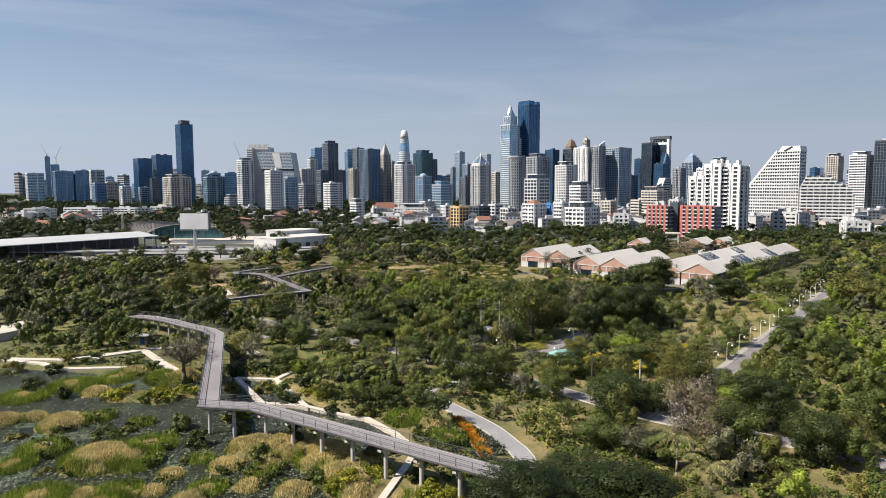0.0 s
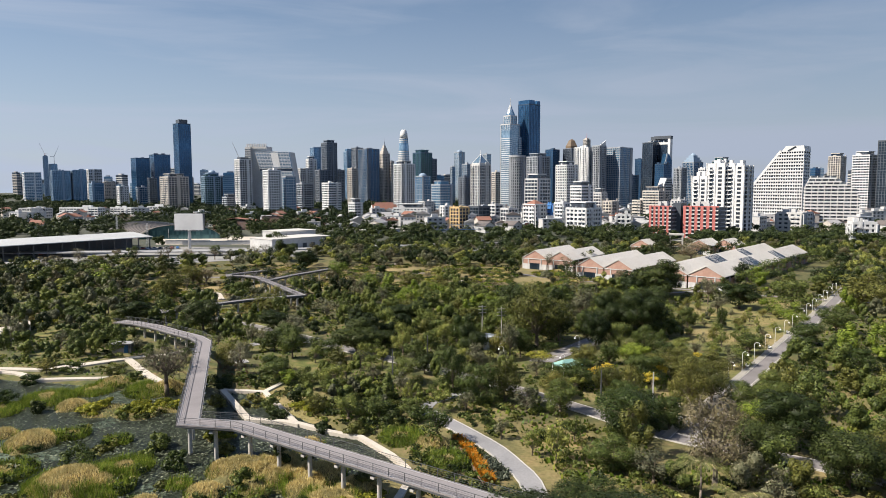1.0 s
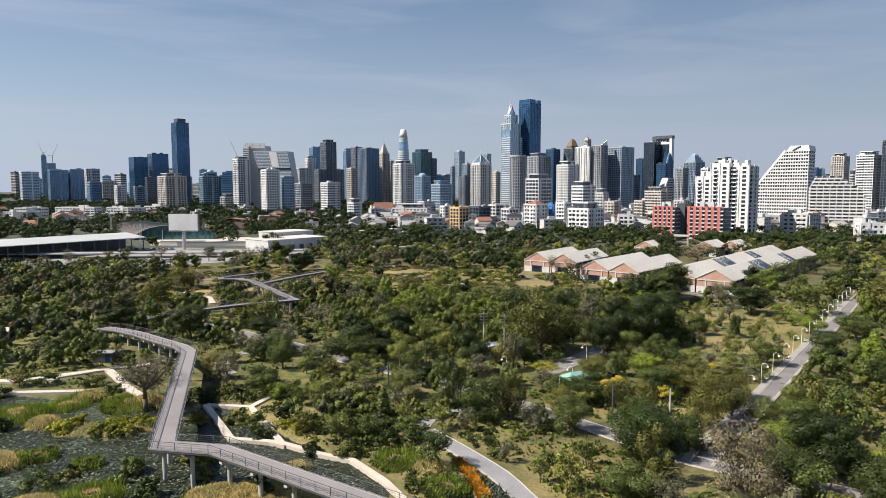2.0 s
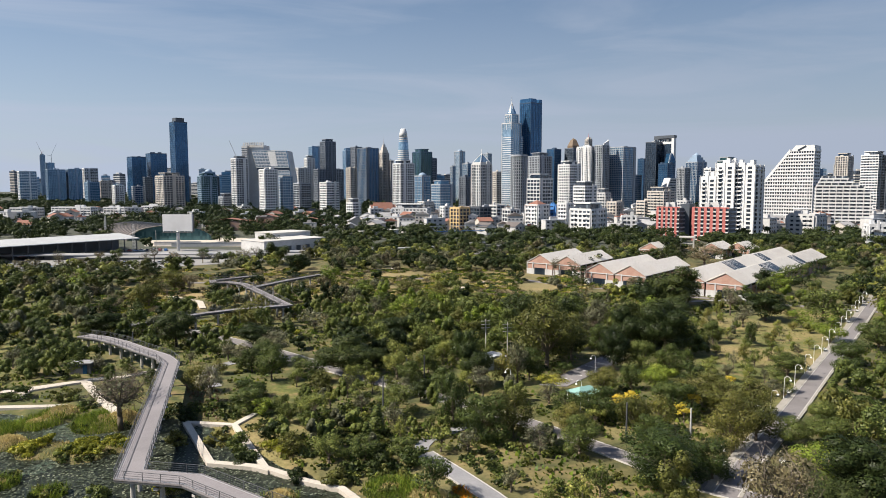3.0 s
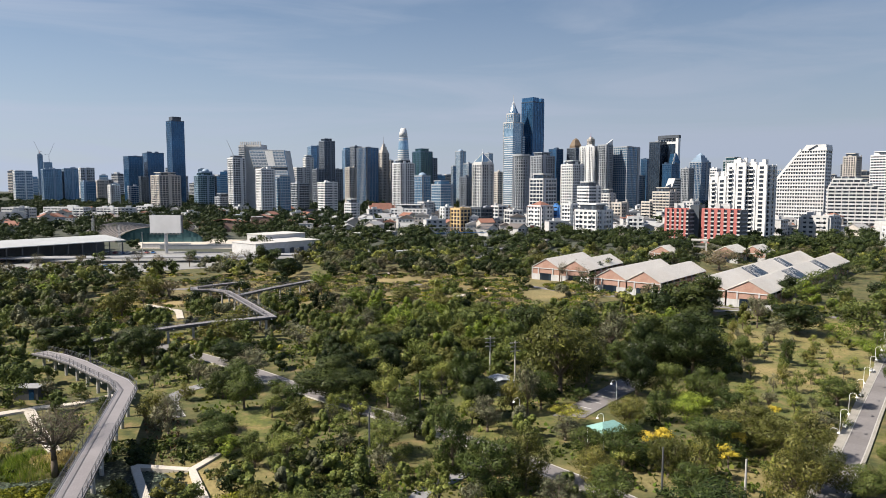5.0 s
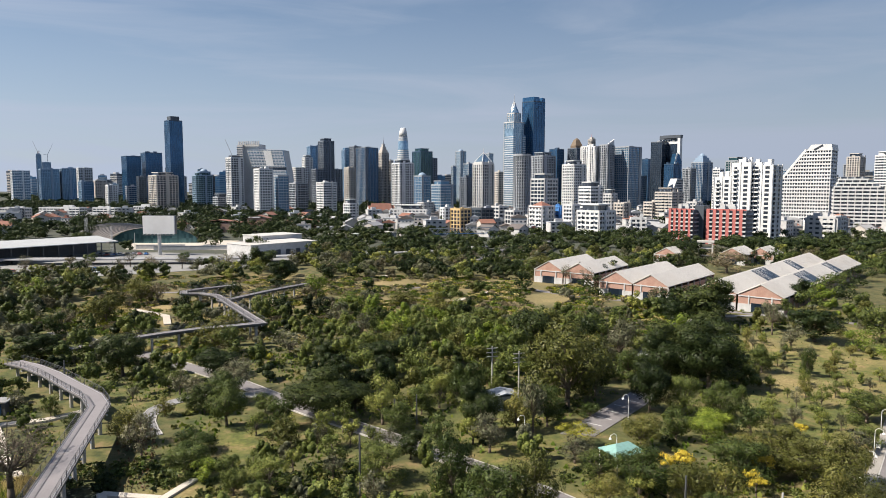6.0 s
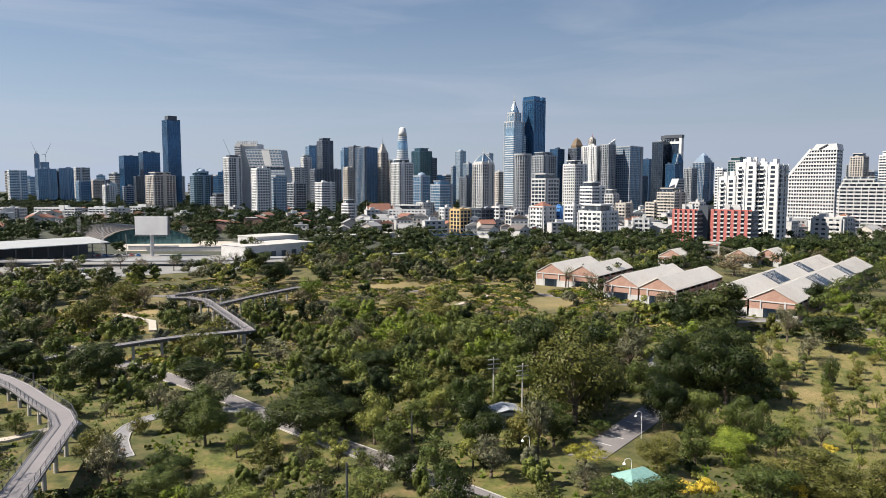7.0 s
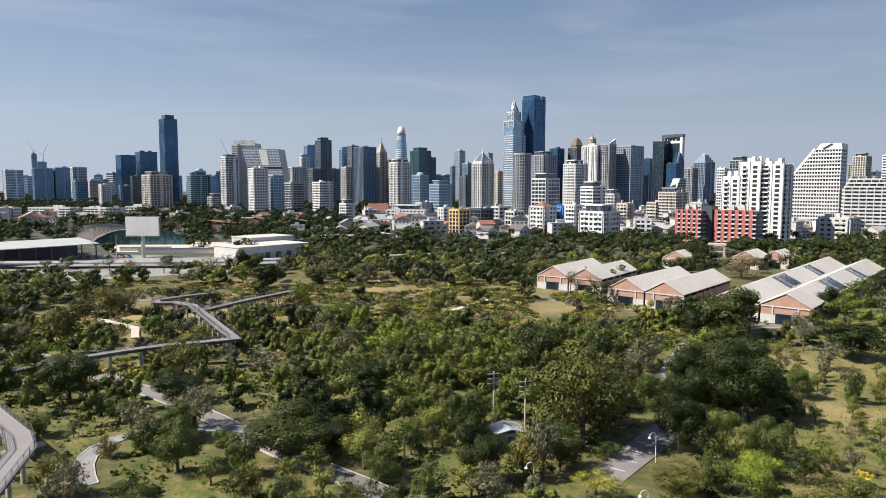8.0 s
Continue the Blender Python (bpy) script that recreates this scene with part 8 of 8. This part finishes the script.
# ---- park furniture ----
def street_lamp(x, y, h, a):
    t = thing("street_lamp", pose(x, y, 0.1, 0, 0, a), "white swan-neck lamp post with a bell shade", "street lamp", "lamps along the park road")
    g = Geo().lathe([(0.075, 0), (0.05, 0.5), (0.038, h - 0.5)], 8)
    part("post", g, M["lampwhite"], t)
    n = Geo()
    pts = [Vector((0.55 - 0.55 * math.cos(s), 0, h - 0.5 + 0.5 * math.sin(s))) for s in np.linspace(0, math.pi * 0.93, 8)]
    for k, s in enumerate(np.linspace(0, math.pi * 0.93, 8)):
        for j in range(6):
            a = j * math.pi / 3
            o = Vector((-math.cos(s) * math.cos(a), math.sin(a), math.sin(s) * math.cos(a))) * 0.034
            n.v.append(tuple(pts[k] + o))
    n.f = [(6 * k + j, 6 * k + (j + 1) % 6, 6 * k + 6 + (j + 1) % 6, 6 * k + 6 + j) for k in range(7) for j in range(6)]
    part("neck", n, M["lampwhite"], t)
    part("shade", Geo().lathe([(0.23, h - 0.72), (0.20, h - 0.62), (0.10, h - 0.52), (0.04, h - 0.44)], 12, 1.08, 0), M["lampwhite"], t)


for _x, _y, _z, _a in along(offset_line(ROAD_EAST, 2.7), [0] * len(ROAD_EAST), 10.6, 5.5):
    street_lamp(_x, _y, 4.3, _a - 90)
for _x, _y in ((9.5, 156.0), (27.9, 167.0), (21.8, 148.5)):
    street_lamp(_x, _y, 4.4, 200)


def pole(x, y, h, arms, label, mat="concrete"):
    t = thing("utility_pole", pose(x, y, 0, 0, 0, 20), label, "utility pole", "poles in the forest")
    part("shaft", Geo().lathe([(0.17, -0.2), (0.11, h)], 8), M[mat], t)
    for k in range(arms):
        part("crossarm", Geo().box(-1.1, 1.1, -0.06, 0.06, h - 0.5 - 0.8 * k, h - 0.36 - 0.8 * k), M[mat], t)


pole(5.6, 182.0, 9.0, 3, "grey concrete utility pole with crossarms")
pole(10.2, 176.0, 9.5, 3, "grey concrete utility pole with crossarms beside the hut")
pole(32.8, 122.5, 8.0, 0, "bare pale concrete pole among trees")
pole(25.8, 131.0, 6.0, 0, "thin dark steel pole by the path", "darksteel")
pole(-13.0, 137.5, 8.0, 0, "thin dark lamp pole on the lawn", "darksteel")
pole(-11.0, 161.5, 5.0, 0, "thin dark lamp pole on the lawn", "darksteel")
pole(-7.6, 164.0, 5.0, 0, "thin dark lamp pole on the lawn", "darksteel")
pole(-75.0, 178.0, 6.5, 0, "thin dark lamp pole on the lawn", "darksteel")
pole(-178.0, 418.0, 14.0, 0, "pale tall mast by the yard")
for _x, _y in ((-196, 428), (-262, 520), (-275, 545)):
    _t = thing("lattice_mast", pose(_x, _y, 0), "thin steel lattice mast", "mast", "masts")
    for _a in range(4):
        part("leg", Geo().tube((0.7 * (1 if _a & 1 else -1), 0.7 * (1 if _a & 2 else -1), 0), (0.3 * (1 if _a & 1 else -1), 0.3 * (1 if _a & 2 else -1), 17), 0.09, 0.07, 4), M["steel"], _t)
    for _k in range(9):
        part("brace", Geo().box(-0.65, 0.65, -0.65, 0.65, 1.8 * _k + 1, 1.8 * _k + 1.1), M["steel"], _t)

# small plant hut in the trees
_t = thing("hut", pose(7.2, 172.8, 0, 0, 0, 15), "small grey service hut with a pale roof", "hut")
part("wall", Geo().box(-2.2, 2.2, -1.8, 1.8, 0, 2.6), M["grey"], _t)
part("roof", gable_roof(4.4, 3.6, 2.6, 0.5, 0.3), M["grey"], _t)
part("door", Geo().box(-0.5, 0.5, -1.86, -1.7, 0, 2.05), M["darksteel"], _t)

# turquoise canopy
_t = thing("canopy", pose(22.0, 146.2, 0, 0, 0, 28), "turquoise fabric shade canopy on thin posts", "canopy")
_g = Geo()
_g.v = [(-2.5, -2.0, 3.1), (2.5, -2.0, 3.1), (2.5, 2.0, 3.1), (-2.5, 2.0, 3.1), (-1.1, 0, 4.1), (1.1, 0, 4.1), (-2.5, -2.0, 2.95), (2.5, -2.0, 2.95), (2.5, 2.0, 2.95), (-2.5, 2.0, 2.95)]
_g.f = [(0, 1, 5, 4), (1, 2, 5), (2, 3, 4, 5), (3, 0, 4), (0, 6, 7, 1), (1, 7, 8, 2), (2, 8, 9, 3), (3, 9, 6, 0), (9, 8, 7, 6)]
part("fabric", _g, M["turq"], _t)
for _sx in (-2.35, 2.35):
    for _sy in (-1.85, 1.85):
        part("post", Geo().lathe([(0.06, 0), (0.06, 3.0)], 8), M["lampwhite"], _t, at=pose(_sx, _sy, 0))

# small dark kiosk on the lawn
_t = thing("kiosk", pose(-80.6, 167.0, 0, 0, 0, 4), "small slate-blue kiosk with a flat roof", "kiosk")
part("wall", Geo().box(-2.2, 2.2, -1.3, 1.3, 0, 2.2), M["darksteel"], _t)
part("roof", Geo().box(-2.4, 2.4, -1.5, 1.5, 2.2, 2.38), M["roofgrey"], _t)
part("door", Geo().box(0.6, 1.5, -1.36, -1.2, 0, 1.95), M["gl_navy"], _t)

# ---- smaller things in the distance ----
# raised walks at the far end of the park
skywalk([(6.0, 372.0), (26.0, 442.0)], [5.0, 5.0], 2.4, "far raised walkway with a pale deck", 12.0)
skywalk([(33.0, 425.0), (42.0, 446.0), (58.0, 498.0)], [4.6, 5.0, 5.4], 2.4, "far raised walkway behind the tree belt", 12.0)
paved("path", [(-38.5, 425.0), (-24.0, 462.0), (-10.0, 498.0)], 4.0, M["paving"], "pale path at the park's far end", 0.12)
paved("path", [(-48.0, 334.0), (-31.0, 352.0)], 2.6, M["paving"], "pale path among the scrub", 0.5)
paved("path", [(-3.0, 285.0), (8.0, 303.0), (19.0, 322.0)], 2.0, M["paving"], "narrow pale meadow path", 0.22)
paved("path", [(0.0, 445.0), (44.0, 412.0), (70.0, 396.0)], 5.0, M["paving"], "pale service road behind the warehouses", 0.12)


def gantry(x0, y0, x1, y1, z, h, label):
    """A steel lattice girder on trestles."""
    t = thing("gantry", pose(0, 0, 0), label, "steel gantry")
    a, b = Vector((x0, y0, 0)), Vector((x1, y1, 0))
    n = max(4, int((b - a).length / 4))
    side = Vector((-(b - a).y, (b - a).x, 0)).normalized() * 1.6
    for s in (-1, 1):
        for zz in (z, z + h):
            part("chord", Geo().tube(a + side * s + Vector((0, 0, zz)), b + side * s + Vector((0, 0, zz)), 0.22, 0.22, 4), M["bluesteel"] if zz == z else M["steel"], t)
        for i in range(n):
            p, q = a.lerp(b, i / n) + side * s, a.lerp(b, (i + 1) / n) + side * s
            u, v = (z, z + h) if i % 2 else (z + h, z)
            part("brace", Geo().tube(p + Vector((0, 0, u)), q + Vector((0, 0, v)), 0.15, 0.15, 4), M["steel"], t)
    for k in range(0, n + 1, 3):
        p = a.lerp(b, k / n)
        for s in (-1, 1):
            part("leg", Geo().tube(p + side * s, p + side * s + Vector((0, 0, z)), 0.22, 0.22, 4), M["steel"], t)


gantry(-24.0, 545.0, 22.0, 562.0, 5.0, 4.0, "blue-grey steel lattice gantry among the trees")


# parked cars
def car_template(paint):
    t = thing("car", pose(0, 0, 0), "%s parked car on the yard" % paint, "car", "parked cars")
    col = {"white": M["lampwhite"], "dark grey": M["darkgrey"], "silver": M["steel"], "red": M["red"], "blue": M["bluesteel"]}[paint]
    part("body", Geo().slab_y([(-2.15, 0.35), (2.15, 0.35), (2.2, 0.75), (1.2, 0.92), (-1.9, 0.95), (-2.2, 0.8)], -0.86, 0.86), col, t)
    part("cabin", Geo().slab_y([(-1.75, 0.93), (1.05, 0.91), (0.45, 1.42), (-1.3, 1.46)], -0.74, 0.74), M["gl_dark"], t, "dark glazed cabin")
    part("roof", Geo().box(-1.2, 0.4, -0.72, 0.72, 1.42, 1.49), col, t)
    wheel = Geo().tube((0, -0.1, 0), (0, 0.1, 0), 0.33, 0.33, 10).mesh("wheel", M["darksteel"])
    for x in (-1.35, 1.35):
        for y in (-0.8, 0.8):
            part("wheel", wheel, None, t, at=Matrix.Translation((x, y, 0.33)))
    return t


_rng = random.Random(9)
_cars = [car_template(p) for p in ("white", "dark grey", "silver", "red", "blue")]
_spots = [(-268 + 3.0 * i, 392 + 0.6 * i + 4 * (i % 2)) for i in range(12)] + [(-205 + 3.4 * i, 433 + 0.7 * i) for i in range(8)] + [(-150 + 4 * i, 410 + 0.8 * i) for i in range(6)] + [(-140 + 4 * i, 505 + 1.5 * i) for i in range(5)] + [(-215 + 5.5 * i, 342 + 1.6 * i + 5 * (i % 3)) for i in range(12)]
for _i, (_x, _y) in enumerate(_spots):
    _m = pose(_x, _y, 0.12, 0, 0, 100 + _rng.uniform(-6, 6))
    _k = _i % 5
    if _i < 5:
        _cars[_k].matrix_basis = _m
    else:
        copy_thing(_cars[_k], _m)


# benches beside the road
def bench(x, y, a):
    t = thing("bench", pose(x, y, 0.2, 0, 0, a), "pale slatted park bench beside the road", "bench", "benches")
    for k in range(3):
        part("slat", Geo().box(-0.8, 0.8, -0.24 + 0.17 * k, -0.10 + 0.17 * k, 0.42, 0.46), M["lampwhite"], t)
    part("backrest", Geo().box(-0.8, 0.8, 0.27, 0.31, 0.5, 0.85), M["lampwhite"], t)
    for s in (-0.65, 0.65):
        part("leg", Geo().box(s - 0.04, s + 0.04, -0.22, 0.28, 0, 0.42), M["darksteel"], t)


for _x, _y, _z, _a in along(offset_line(ROAD_EAST, 2.4), [0] * len(ROAD_EAST), 21.2, 9.0):
    bench(_x, _y, _a)
bench(45.6, 121.6, 52)


# tower cranes on the unfinished high-rises
def crane(x, y, z, h, jib, a):
    t = thing("tower_crane", pose(x, y, z, 0, 0, a), "slim luffing tower crane on an unfinished tower", "crane", "cranes")
    part("mast", Geo().tube((0, 0, 0), (0, 0, h), 0.9, 0.9, 4), M["grey"], t)
    part("jib", Geo().tube((0, 0, h), (jib * 0.45, 0, h + jib), 0.6, 0.35, 4), M["grey"], t)
    part("counter_jib", Geo().tube((0, 0, h), (-jib * 0.3, 0, h + 1), 0.7, 0.7, 4), M["grey"], t)


crane(-1414, 2300, 140, 14, 34, 180)
crane(-1396, 2325, 118, 26, 40, 20)
crane(-417, 1290, 0, 90, 34, 170)
crane(-405, 1300, 0, 92, 30, 10)

# brick-red sheds behind the yard
for _x, _y, _w, _d, _h in ((-210, 640, 40, 16, 8), (-176, 640, 18, 14, 12), (-150, 700, 30, 16, 6)):
    _t = thing("shed", pose(_x, _y, 0, 0, 0, 6), "red-brown shed with a low pitched roof", "shed", "red sheds")
    part("wall", Geo().box(-_w / 2, _w / 2, -_d / 2, _d / 2, 0, _h), M["brick"], _t)
    part("roof", gable_roof(_w, _d, _h, 2.5, 0.5), M["roofrust"], _t)
    part("door", Geo().box(-2, 2, -_d / 2 - 0.1, -_d / 2 + 0.1, 0, 3.5), M["darkgrey"], _t)

# low boundary walls and kerbed beds at the depot
for _x, _y, _l in ((-160, 470, 60), (-120, 462, 40), (-190, 476, 30)):
    _t = thing("boundary_wall", pose(_x, _y, 0, 0, 0, 8), "long pale boundary wall of the depot yard", "wall", "yard walls")
    part("wall", Geo().box(-_l / 2, _l / 2, -0.2, 0.2, 0, 2.6), M["offwhite"], _t)
    part("coping", Geo().box(-_l / 2, _l / 2, -0.3, 0.3, 2.6, 2.75), M["grey"], _t)
